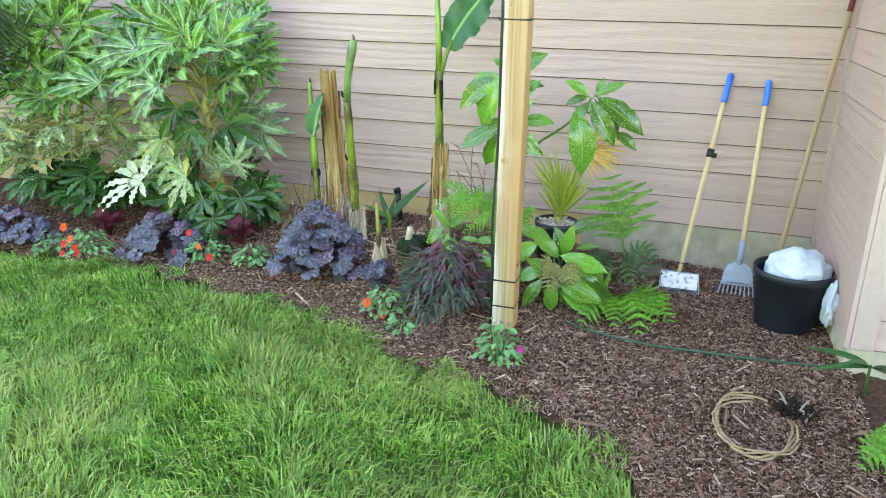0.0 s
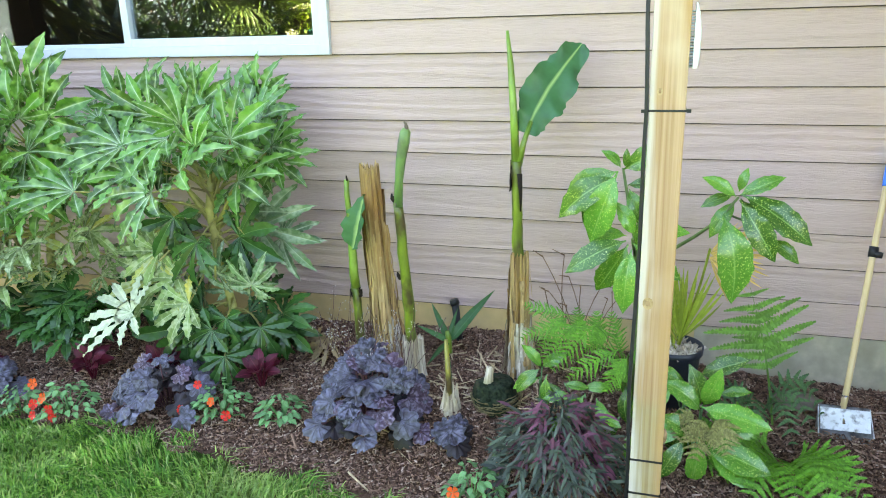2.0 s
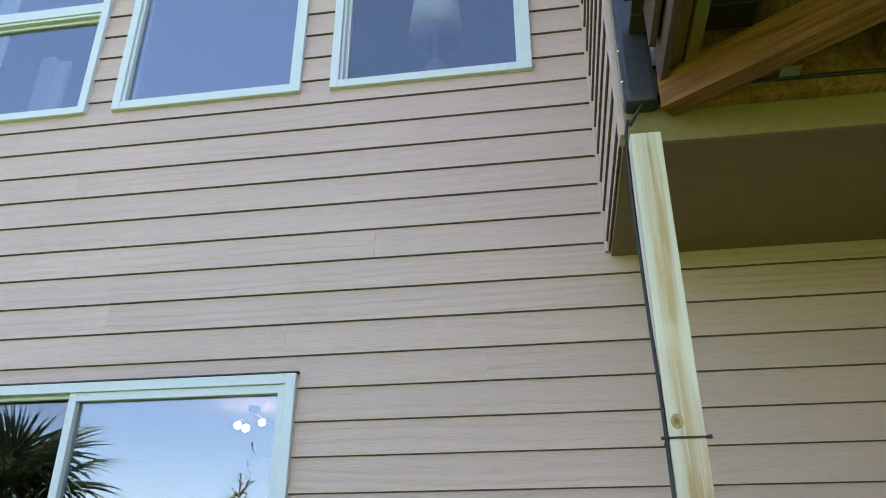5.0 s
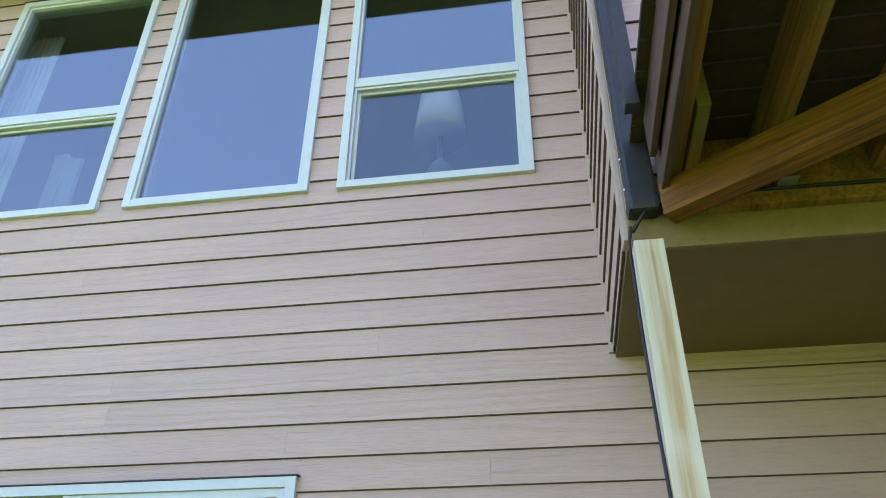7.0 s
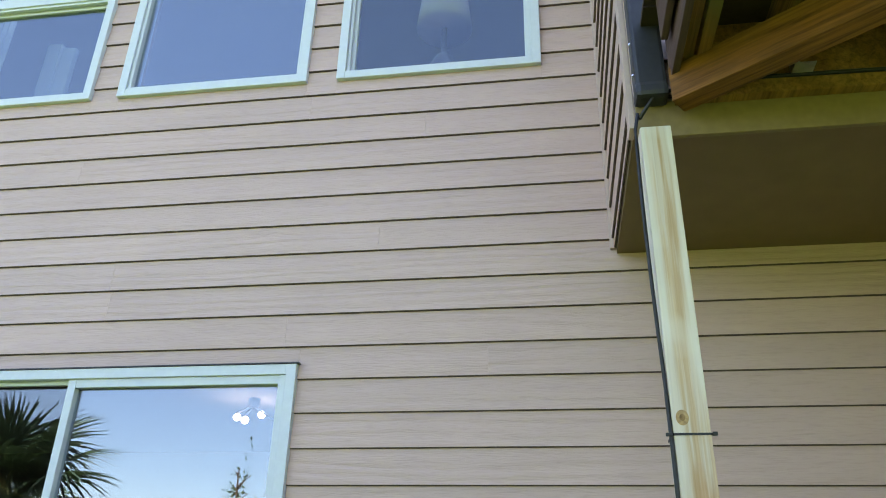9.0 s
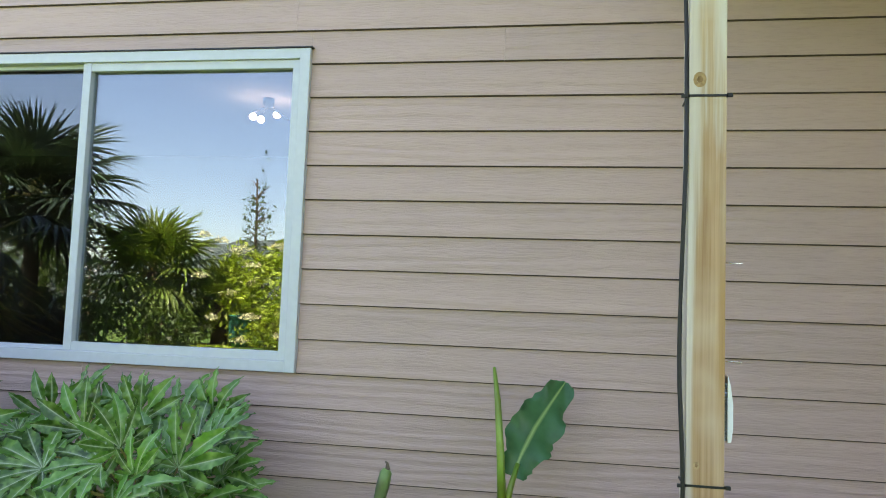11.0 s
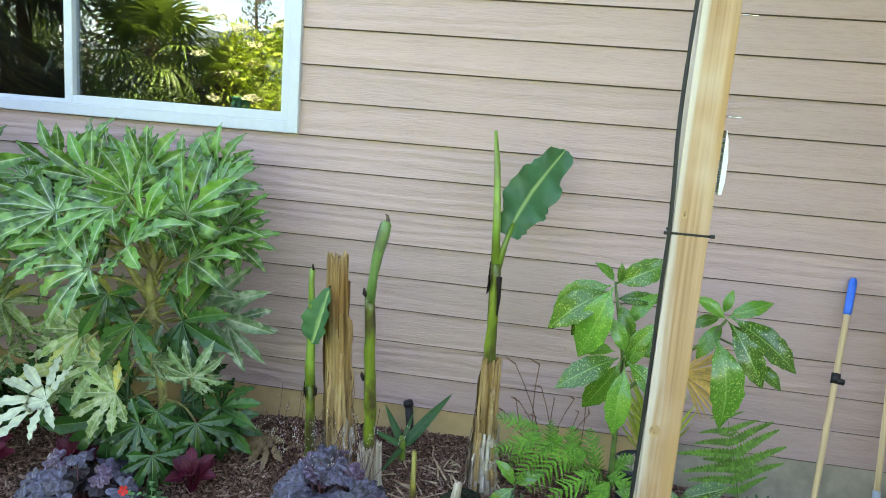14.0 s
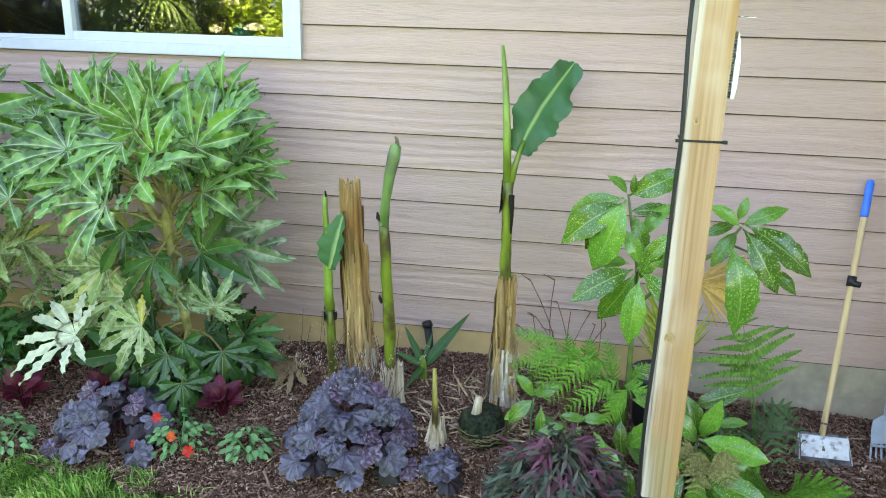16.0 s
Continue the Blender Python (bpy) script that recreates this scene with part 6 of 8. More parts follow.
def shoot_leaves(plant, leaves, meshes, g, up=0.7, front=-0.25):
    """Leaves on a shoot: x, y, z of the base, the way the blade points in the wall's plane, its length."""
    for x, y, z, a, L in leaves:
        f = Vector((math.cos(radians(a)), front + g.uniform(-.15, .15), math.sin(radians(a))))
        n = TO_CAM + Vector((g.uniform(-.35, .35), 0, up + g.uniform(-.2, .3)))
        put("leaf", g.choice(meshes), plant, frame_of((x, y, z), f, n, L * 1.08))


g = random.Random(71)
auc = thing("aucuba_shrub", (1.64, -0.6, soil(1.64, -0.6)), "spotted aucuba shrub with glossy yellow-speckled leaves behind the post", "shrub")
SHOOT_TOP = [(1.558, -0.78, 1.276, 39, 0.2), (1.549, -0.8, 1.284, 130, 0.09), (1.563, -0.8, 1.288, 82, 0.07), (1.54, -0.8, 1.271, -153, 0.22), (1.535, -0.84, 1.257, -146, 0.24), (1.542, -0.88, 1.281, -116, 0.28), (1.543, -0.86, 1.24, -124, 0.2), (1.73, -0.74, 1.25, -136, 0.16), (1.694, -0.84, 1.149, -121, 0.17), (1.583, -0.78, 1.2, -60, 0.14), (1.57, -0.72, 1.2, 10, 0.16)]
SHOOT_LOW = [(1.612, -0.86, 1.035, 117, 0.13), (1.626, -0.86, 1.036, 57, 0.15), (1.588, -0.92, 1.028, -157, 0.24), (1.596, -0.92, 1.014, -113, 0.21), (1.61, -0.95, 1.005, -97, 0.23), (1.613, -0.95, 1.03, -35, 0.21), (1.582, -0.8, 1.014, 175, 0.13), (1.63, -0.8, 1.02, 15, 0.17)]
SHOOT_SIDE = [(1.979, -0.74, 1.175, 142, 0.14), (1.994, -0.7, 1.173, 32, 0.16), (1.999, -0.74, 1.184, -32, 0.3), (1.988, -0.8, 1.176, -58, 0.25), (1.928, -0.86, 1.132, -77, 0.31), (2.104, -0.7, 0.995, -26, 0.14), (1.983, -0.7, 1.15, -127, 0.16), (1.973, -0.7, 1.172, -165, 0.12), (2.0, -0.6, 1.165, 72, 0.09), (2.0, -0.7, 1.16, -50, 0.22)]
for leaves in (SHOOT_TOP, SHOOT_LOW, SHOOT_SIDE):
    shoot_leaves(auc, leaves, AUC, g)
tubes("stem", [tube([(1.64, -0.62, 0.05), (1.635, -0.7, 0.5), (1.625, -0.74, 0.8), (1.615, -0.8, 1.0), (1.58, -0.78, 1.16), (1.555, -0.77, 1.28)], [0.014, 0.012, 0.01, 0.009, 0.007, 0.005], 8), tube([(1.625, -0.74, 0.82), (1.74, -0.72, 0.93), (1.84, -0.71, 1.0), (1.93, -0.72, 1.08), (1.99, -0.72, 1.17)], [0.008, 0.0075, 0.007, 0.0065, 0.005], 8), tube([(1.95, -0.715, 1.1), (2.06, -0.71, 1.06), (2.104, -0.7, 0.995)], 0.005, 6), tube([(1.618, -0.78, 0.93), (1.61, -0.86, 1.0), (1.61, -0.9, 1.03)], 0.006, 6)], plain("aucuba_stem", (0.1, 0.16, 0.04), 0.5, var=0.3), auc)
SEEDLINGS = (
    (1.25, -0.86, [(1.255, -0.82, 0.413, 119, 0.13), (1.257, -0.88, 0.435, -137, 0.13), (1.291, -0.92, 0.426, -89, 0.12), (1.254, -0.8, 0.412, 49, 0.12), (1.25, -0.85, 0.38, -160, 0.11), (1.28, -0.88, 0.38, -40, 0.12)], "low bright lime aucuba with yellow-speckled leaves"),
    (1.47, -0.88, [(1.362, -0.9, 0.389, 7, 0.1), (1.447, -0.9, 0.382, 23, 0.1), (1.45, -0.92, 0.36, -120, 0.12), (1.5, -0.94, 0.36, -60, 0.13), (1.42, -0.95, 0.34, 170, 0.12), (1.48, -0.98, 0.33, -20, 0.13), (1.4, -1.0, 0.3, -150, 0.11)], "low spotted aucuba with speckled light green leaves"),
    (1.63, -0.86, [(1.609, -0.86, 0.381, -86, 0.14), (1.621, -0.8, 0.367, 120, 0.12), (1.635, -0.85, 0.273, -43, 0.12), (1.6, -0.95, 0.3, -120, 0.14), (1.63, -1.0, 0.26, -80, 0.14), (1.6, -1.05, 0.22, -150, 0.12)], "low spotted aucuba leaning on the post"),
    (1.9, -0.9, [(1.916, -0.85, 0.336, 73, 0.19), (1.902, -0.92, 0.366, -5, 0.25), (1.905, -0.88, 0.326, 130, 0.18), (1.919, -1.0, 0.247, 1, 0.23), (1.883, -0.95, 0.245, 124, 0.17), (1.903, -1.0, 0.262, -99, 0.18), (1.939, -1.0, 0.22, -25, 0.20), (1.91, -0.8, 0.315, 105, 0.16), (1.85, -1.0, 0.26, -125, 0.18), (1.976, -0.8, 0.37, 23, 0.12), (1.87, -0.95, 0.3, -165, 0.18), (1.92, -0.95, 0.3, -60, 0.22), (1.85, -0.8, 0.4, 150, 0.19), (1.98, -0.88, 0.3, -35, 0.24), (1.84, -0.85, 0.34, -100, 0.24), (1.9, -0.75, 0.42, 40, 0.20), (1.8, -0.9, 0.42, -140, 0.20)], "broad low aucuba with large speckled leaves beside the post"),
)
for i, (x, y, leaves, lab) in enumerate(SEEDLINGS):
    g = random.Random(170 + i)
    z0 = soil(x, y)
    p = thing("aucuba_seedling", (x, y, z0), lab, "plant", "low aucubas")
    shoot_leaves(p, leaves, AUC, g, 0.9, -0.35)
    for q in leaves[::2]:
        tubes("stem", [tube(curve_points((x, y + 0.02, z0 - 0.03), (q[0], q[1] + 0.01, q[2]), 0.02, 4), 0.0035, 6)], M_IMP, p)


def frond(root, bow, tip, reach, pairs, g, face, start=0.25, slant=0.45, droop=0.12, teeth=16, broad=0.15):
    """A fern frond from root to tip, bowed towards a point: rows of leaflets, each a comb of small pointed lobes."""
    r0, r1, r2, N = Vector(root), Vector(bow), Vector(tip), Vector(face).normalized()

    def rib(u):
        return r0 * (1 - u) ** 2 + r1 * (2 * u * (1 - u)) + r2 * u * u
    span = (r2 - r0).length
    V, F = tube([rib(i / 14) for i in range(15)], [0.0042 * (1.15 - i / 14) * (0.4 + span) for i in range(15)], 5, False)
    V, F = list(V), list(F)
    for i in range(pairs):
        q = (i + 0.4) / pairs
        u = start + (1 - start) * q
        T = (rib(min(1, u + 0.02)) - rib(u - 0.02)).normalized()
        S = T.cross(N).normalized()
        top = S.cross(T).normalized()
        size = math.sin(math.pi * (0.2 + 0.8 * q)) ** 0.75 if q < 0.985 else 0.1
        for side in (-1, 1):
            d = (S * side + T * slant * g.uniform(0.7, 1.4) + top * g.uniform(-0.16, 0.16)).normalized()
            L = reach * size * g.uniform(0.8, 1.12) + 0.006
            b = rib(u + g.uniform(-0.006, 0.006))
            across = d.cross(top).normalized()
            hw = L * broad + 0.004

            def mid(v):
                return b + d * (v * L) - Vector((0, 0, droop * v * v * L))
            n = max(5, int(teeth * (0.45 + 0.55 * size)))
            for k in range(n):
                v = (k + 0.35) / n
                w = hw * (1.02 - v) ** 0.6 * g.uniform(0.9, 1.1)
                half = d * (L / n * 0.72)
                for sd in (-1, 1):
                    out = (across * sd + d * 0.4).normalized() * w
                    c = mid(v)
                    o = len(V)
                    V += [tuple(c - half * 0.7), tuple(c + half * 0.9), tuple(c + out * 0.62 + half * 0.75 + top * w * 0.12), tuple(c + out + top * w * 0.06), tuple(c + out * 0.6 - half * 0.5 + top * w * 0.12)]
                    F.append((o, o + 1, o + 2, o + 3, o + 4))
    return V, F


def fern(name_at, label, mat, fronds, seed, face, broad=0.15, slant=0.45):
    """fronds: root, bow, tip, reach of the leaflets, pairs of leaflets, where they start."""
    g = random.Random(seed)
    x, y = name_at
    p = thing("fern", (x, y, soil(x, y)), label, "fern", "ferns")
    for root, bow, tip, reach, pairs, start in fronds:
        put("frond", mesh_data("frond", *frond(root, bow, tip, reach, pairs, g, face, start, slant, broad=broad), mat, False), p)
    return p


def tuft(x, y, label, mat, count, length, reach, seed, azim=(190, 350), rise=0.55, pairs=12):
    """A low fern whose fronds spread from one crown and bow to the ground."""
    g = random.Random(seed)
    z0 = soil(x, y)
    fr = []
    for i in range(count):
        a = azim[0] + (azim[1] - azim[0]) * (i + g.uniform(0.2, 0.8)) / count
        L = length * g.uniform(0.82, 1.12)
        d = az(a) * L
        fr.append(((x, y, z0 - 0.01), (x + d.x * 0.45, y + d.y * 0.45, z0 + L * rise * g.uniform(0.8, 1.2)), (x + d.x, y + d.y, z0 + L * g.uniform(0.02, 0.2)), reach * g.uniform(0.9, 1.1), pairs, 0.22))
    return fern((x, y), label, mat, fr, seed + 1, (0.1, -0.55, 0.85))


# one low fern: stalks rise from the crown and each carries a comb of narrow leaflets that hangs over
COMBS = [((1.345, -0.74, 0.592), (1.149, -0.74, 0.5), 0.05), ((1.336, -0.66, 0.6), (1.145, -0.66, 0.636), 0.042), ((1.395, -0.8, 0.62), (1.255, -0.82, 0.44), 0.055), ((1.478, -0.86, 0.648), (1.308, -0.88, 0.43), 0.06), ((1.404, -0.64, 0.478), (1.373, -0.62, 0.625), 0.042), ((1.485, -0.68, 0.5), (1.463, -0.66, 0.632), 0.045), ((1.583, -0.72, 0.47), (1.528, -0.7, 0.65), 0.05), ((1.575, -0.9, 0.565), (1.378, -0.93, 0.424), 0.058), ((1.612, -0.92, 0.54), (1.535, -0.95, 0.395), 0.05), ((1.612, -0.8, 0.5), (1.725, -0.8, 0.455), 0.042), ((1.63, -0.68, 0.464), (1.715, -0.66, 0.54), 0.04), ((1.344, -0.7, 0.605), (1.225, -0.72, 0.445), 0.05), ((1.43, -0.74, 0.61), (1.345, -0.7, 0.5), 0.045), ((1.53, -0.78, 0.585), (1.43, -0.78, 0.49), 0.048)]
g = random.Random(201)
root = Vector((1.66, -0.72, soil(1.66, -0.72) - 0.01))
low_fern = thing("fern", root, "bright green fern with combed fronds hanging over the bed", "fern", "ferns")
for a, b, reach in COMBS:
    a, b = Vector(a), Vector(b)
    bow = a.lerp(b, 0.45) + Vector((0, -0.02, 0.03 if b.z < a.z else 0.0))
    put("frond", mesh_data("frond", *frond(a, bow, b, reach * 1.05, 12, g, (0.1, -1.0, 0.5), 0.04, 0.75, 0.1, 5, 0.065), M_FERN, False), low_fern)
    knee = Vector((1.61, -0.78, 0.43)).lerp(a, 0.3)
    tubes("stalk", [tube([root, knee, a.lerp(knee, 0.35) + Vector((0, 0, 0.02)), a], [0.0035, 0.003, 0.0025, 0.002], 5, False)], M_FERN, low_fern)
root = (2.236, -0.5, soil(2.236, -0.5) - 0.01)
fern((2.236, -0.5), "tall upright fern frond against the wall", M_FERN_TALL, [
    (root, (2.2, -0.5, 0.4), (2.085, -0.52, 0.74), 0.225, 7, 0.42),
    (root, (2.2, -0.42, 0.35), (2.14, -0.4, 0.6), 0.12, 6, 0.55)], 211, (0.15, -1.0, 0.15), 0.125, 0.3)
tuft(2.17, -0.5, "small dark fern under the tall frond", M_FERN_DARK, 6, 0.24, 0.06, 221, (150, 390), 1.5, 9)
tuft(2.24, -0.84, "bright low fern spreading over the mulch", M_FERN, 8, 0.34, 0.11, 231, (170, 340), 0.8, 11)
root = (1.93, -0.9, soil(1.93, -0.9) - 0.01)
fern((1.93, -0.9), "drooping olive fern with fading fronds", M_FERN_OLD, [
    (root, (1.93, -0.95, 0.52), (1.885, -1.06, 0.2), 0.075, 9, 0.6),
    (root, (1.95, -0.95, 0.52), (2.0, -1.06, 0.24), 0.07, 9, 0.6),
    (root, (1.9, -0.92, 0.5), (1.82, -1.02, 0.26), 0.06, 8, 0.62)], 241, (0.1, -1.0, 0.5), 0.15, 0.5)


def narrow_bush():
    g = random.Random(81)
    x, y = 1.37, -1.17
    z0 = soil(x, y)
    p = thing("bronze_shrub", (x, y, z0), "low weeping shrub with narrow bronze-green and plum leaves", "shrub")
    for nm, mat, count, lo, hi in (("foliage", M_PURPLE, 125, 0.0, 1.0), ("young_foliage", M_PURPLE_TIP, 46, 0.0, 0.6)):
        V, F = [], []
        for i in range(count):
            a, r = g.uniform(0, 360), math.sqrt(g.uniform(lo, hi))
            d = az(a)
            tip = Vector((x, y, z0)) + d * r * 0.235 + Vector((0, 0, (0.29 * math.sqrt(max(0, 1.03 - r * r)) + 0.02) * g.uniform(0.5, 1.15)))
            for j in range(8):
                dd = (az(a + g.uniform(-80, 80), g.uniform(-70, 45)) + d * 0.3).normalized()
                L, w = g.uniform(0.045, 0.085), g.uniform(0.004, 0.0075)
                s = dd.cross(Vector((g.uniform(-.4, .4), -0.5, 1))).normalized() * w
                o = len(V)
                b = tip + Vector((g.uniform(-.02, .02), g.uniform(-.02, .02), g.uniform(-.03, .02)))
                for u, k in ((0, 0.3), (0.35, 1), (0.7, 0.8), (1, 0.05)):
                    q = b + dd * L * u + Vector((0, 0, -0.02 * u * u))
                    V += [tuple(q - s * k), tuple(q + s * k)]
                F += [(o + 2 * q, o + 2 * q + 1, o + 2 * q + 3, o + 2 * q + 2) for q in range(3)]
        tagged(put(nm, mesh_data(nm, V, F, mat), p, None, "plum young leaves" if nm == "young_foliage" else "narrow bronze leaves"), "", "", "", "stuff")
    tw = []
    for i in range(26):
        d = az(g.uniform(0, 360), g.uniform(25, 75))
        tw.append(tube(curve_points((x, y, z0 - 0.02), Vector((x, y, z0)) + d * 0.3, 0.04, 4), [0.006, 0.005, 0.004, 0.003, 0.002], 5, False))
    tubes("twig", tw, M_HSTEM, p)


narrow_bush()

# potted palm behind the post
px, py = 1.8, -0.42
pz = soil(px, py)
pot = thing("potted_palm", (px, py, pz), "palm seedling with a yellowing frond in a black nursery pot", "potted plant")


def lathe(profile, at, sides=32):
    V, F = [], []
    for r, z in profile:
        for k in range(sides):
            t = 2 * math.pi * k / sides
            V.append((at[0] + math.cos(t) * r, at[1] + math.sin(t) * r, at[2] + z))
    for j in range(len(profile) - 1):
        for k in range(sides):
            k2 = (k + 1) % sides
            F.append((j * sides + k, j * sides + k2, (j + 1) * sides + k2, (j + 1) * sides + k))
    F.append(tuple(range(sides - 1, -1, -1)))
    F.append(tuple((len(profile) - 1) * sides + k for k in range(sides)))
    return V, F


M_POT = plain("black_nursery_plastic", (0.02, 0.024, 0.032), 0.45, var=0.25, scale=14)
put("pot", mesh_data("pot", *lathe([(0.095, -0.03), (0.115, 0.235), (0.126, 0.243), (0.129, 0.275), (0.123, 0.277), (0.11, 0.235)], (px, py, pz)), M_POT, True), pot)
V, F = [], []
g = random.Random(9)
for i in range(260):
    a, r = g.uniform(0, 6.28), 0.108 * math.sqrt(g.random())
    q = Vector((px + math.cos(a) * r, py + math.sin(a) * r, pz + 0.25 + g.uniform(0, 0.04) * (1 - r / 0.16)))
    d, w = az(g.uniform(0, 360), g.uniform(-20, 30)) * g.uniform(0.015, 0.04), Vector((g.uniform(-.004, .004), 0.004, 0.004))
    o = len(V)
    V += [tuple(q - w), tuple(q + w), tuple(q + d + w), tuple(q + d - w)]
    F.append((o, o + 1, o + 2, o + 3))
tagged(put("straw", mesh_data("straw", V, F, M_HUSK_PALE, False), pot, None, "pale straw mulch"), "", "", "", "stuff")
put("soil", mesh_data("soil", *lathe([(0.11, 0.225), (0.11, 0.24)], (px, py, pz)), M_MULCH), pot)
M_YPALM = leafy("yellowing_palm_leaf", (0.3, 0.38, 0.045), None, 0.5, 0.35, val=0.25, old=(0.5, 0.38, 0.1))
PF = [mesh_data("leaf", *fan(3, 9, 26, 0.2, 0.085), M_YPALM), mesh_data("leaf", *fan(4, 13, 44, 0.25, 0.06), leafy("dry_palm_leaf", (0.62, 0.4, 0.12), None, 0.7, 0.25, val=0.25))]
for a, e, L, k, hh in ((100, 82, .34, 0, .3), (200, 76, .3, 0, .28), (330, 72, .36, 0, .3), (0, 10, .27, 1, .72), (330, -8, .25, 1, .7), (175, 62, .3, 0, .42)):
    d = az(a, e)
    b = Vector((px + 0.02, py, pz + hh)) + Vector((0.1, 0, 0)) * k
    put("leaf", PF[k], pot, frame_of(b, d, Vector((0, -0.9, 0.5)), L), "dry tan frond" if k else "")
tubes("stalk", [tube(curve_points((px, py, pz + 0.2), (px + dx, py, pz + hh), 0, 4, (0.01, 0, 0)), 0.006, 6) for dx, hh in ((0.02, 0.42), (-0.03, 0.4), (0.05, 0.5), (0.12, 0.74), (-0.05, 0.45))], M_YPALM, pot)

# dry seed stems beside the fern
dry = thing("dry_stems", (1.4, -0.5, soil(1.4, -0.5)), "dead wiry stems with reddish dry tips", "plant")
g = random.Random(15)
bits = []
for i in range(13):
    b = Vector((1.42 + g.uniform(-.04, .04), -0.5, 0.12))
    t = b + Vector((g.uniform(-.3, .12), g.uniform(-.1, .05), g.uniform(0.42, 0.72)))
    bits.append(tube(curve_points(b, t, 0.05, 6, (g.uniform(-.05, .05), 0, 0)), 0.0022, 5, False))
    bits.append(tube([t, t + Vector((g.uniform(-.06, .0), 0, g.uniform(0.0, 0.03)))], [0.004, 0.001], 5, False))
tubes("stem", bits, plain("dry_stem", (0.16, 0.085, 0.05), 0.8, var=0.3), dry)["kind"] = "stuff"

# ---- tools along the wall ----
M_HANDLE = timber("ash_handle", (0.72, 0.55, 0.32), (0.55, 0.38, 0.2), 2, 0.5, 0.15)
M_BLUE = plain("blue_grip", (0.008, 0.16, 0.68), 0.4, var=0.08)
M_ALU = plain("scuffed_aluminium", (0.62, 0.63, 0.63), 0.45, 0.6, var=0.12, scale=20, dirt=(0.2, 0.19, 0.17), dirt_scale=14)
M_GREYPL = plain("grey_blue_plastic", (0.33, 0.39, 0.45), 0.45, var=0.08)


def pole(name, a, b, r, mat, parent, label=""):
    """A straight round stick as its own object, grain along it."""
    a, b = Vector(a), Vector(b)
    L = (b - a).length
    me = mesh_data(name, *tube([(0, 0, L * i / 6) for i in range(7)], r, 12), mat)
    q = (b - a).to_track_quat("Z", "Y").to_matrix().to_4x4()
    return put(name, me, parent, Matrix.Translation(a) @ q, label)


def along(a, b, t):
    return Vector(a).lerp(Vector(b), t)


sa, sb = Vector((2.52, -0.428, 0.165)), Vector((2.668, -0.03, 1.262))
scr = thing("floor_scraper", (2.55, -0.4, 0.03), "long-handled scraper with a scuffed metal pan, leaning on the wall", "scraper", "garden tools")
handle = pole("handle", sa, along(sa, sb, 0.87), 0.0135, M_HANDLE, scr)
under(tubes("grip", [tube([along(sa, sb, t) for t in (0.855, 0.87, 0.93, 0.985, 1.0)], [0.0165, 0.018, 0.0175, 0.018, 0.012], 12)], M_BLUE, scr, "blue plastic grip"), handle)
c = along(sa, sb, 0.6)
tubes("clip", [tube([along(sa, sb, 0.585), along(sa, sb, 0.625)], 0.02, 12), tube([c + Vector((0, -0.005, 0)), c + Vector((0.035, -0.012, -0.005))], [0.014, 0.014], 8)], M_CABLE, scr, "black plastic clip")
bm = bmesh.new()
o = Vector((2.525, -0.425, 0.0))
prof = [(0.0, 0.188), (-0.006, 0.18), (-0.07, 0.1), (-0.15, 0.008), (-0.158, 0.004)]
rows = []
for d, zz in prof:
    rows.append([bm.verts.new((o.x + s * (0.098 + 0.014 * (-d) / 0.15) - 0.06 * d, o.y + d, o.z + zz)) for s in (-1, -0.33, 0.33, 1)])
for a, b in zip(rows, rows[1:]):
    for i in range(3):
        bm.faces.new((a[i], a[i + 1], b[i + 1], b[i]))
bmesh.ops.solidify(bm, geom=bm.faces[:], thickness=0.004)
pan = part("pan", bm, plain("scuffed_grey_pan", (0.2, 0.2, 0.2), 0.5, 0.3, var=0.5, scale=16, dirt=(0.05, 0.045, 0.04), dirt_scale=18), scr, "scuffed grey metal pan")
bm = box(bmesh.new(), -0.099, 0.099, -0.002, 0.002, -0.048, 0.048, 0.0015)
me = bpy.data.meshes.new("plate")
bm.to_mesh(me)
bm.free()
me.materials.append(plain("white_paint_plate", (0.66, 0.68, 0.68), 0.5, var=0.1, dirt=(0.16, 0.15, 0.14), dirt_scale=40))
put("plate", me, scr, Matrix.Translation((o.x + 0.002, o.y - 0.041, 0.1425)) @ Matrix.Rotation(radians(-38.7), 4, "X"), "chipped white painted plate")
for s in (-1, 1):
    V = [(o.x + s * 0.1, o.y, 0.185), (o.x + 0.009 + s * 0.112, o.y - 0.15, 0.008), (o.x + 0.009 + s * 0.114, o.y - 0.02, 0.01), (o.x + s * 0.104, o.y, 0.185), (o.x + 0.009 + s * 0.116, o.y - 0.15, 0.008), (o.x + 0.009 + s * 0.118, o.y - 0.02, 0.01)]
    put("side", mesh_data("side", V, [(0, 1, 2), (5, 4, 3), (0, 3, 4, 1), (1, 4, 5, 2), (2, 5, 3, 0)], M_ALU, False), scr)
tubes("socket", [tube([o + Vector((-0.004, -0.05, 0.125)), sa, along(sa, sb, 0.06)], [0.009, 0.0145, 0.0155], 10)], M_STEEL, scr)

ra, rb = Vector((2.846, -0.25, 0.27)), Vector((2.873, -0.03, 1.235))
rk = thing("rake", (2.84, -0.44, 0.03), "short grey rake with a wooden handle and blue grip", "rake", "garden tools")
handle = pole("handle", ra, along(ra, rb, 0.87), 0.0135, M_HANDLE, rk)
under(tubes("grip", [tube([along(ra, rb, t) for t in (0.855, 0.87, 0.93, 0.985, 1.0)], [0.0165, 0.018, 0.0175, 0.018, 0.012], 12)], M_BLUE, rk, "blue plastic grip"), handle)
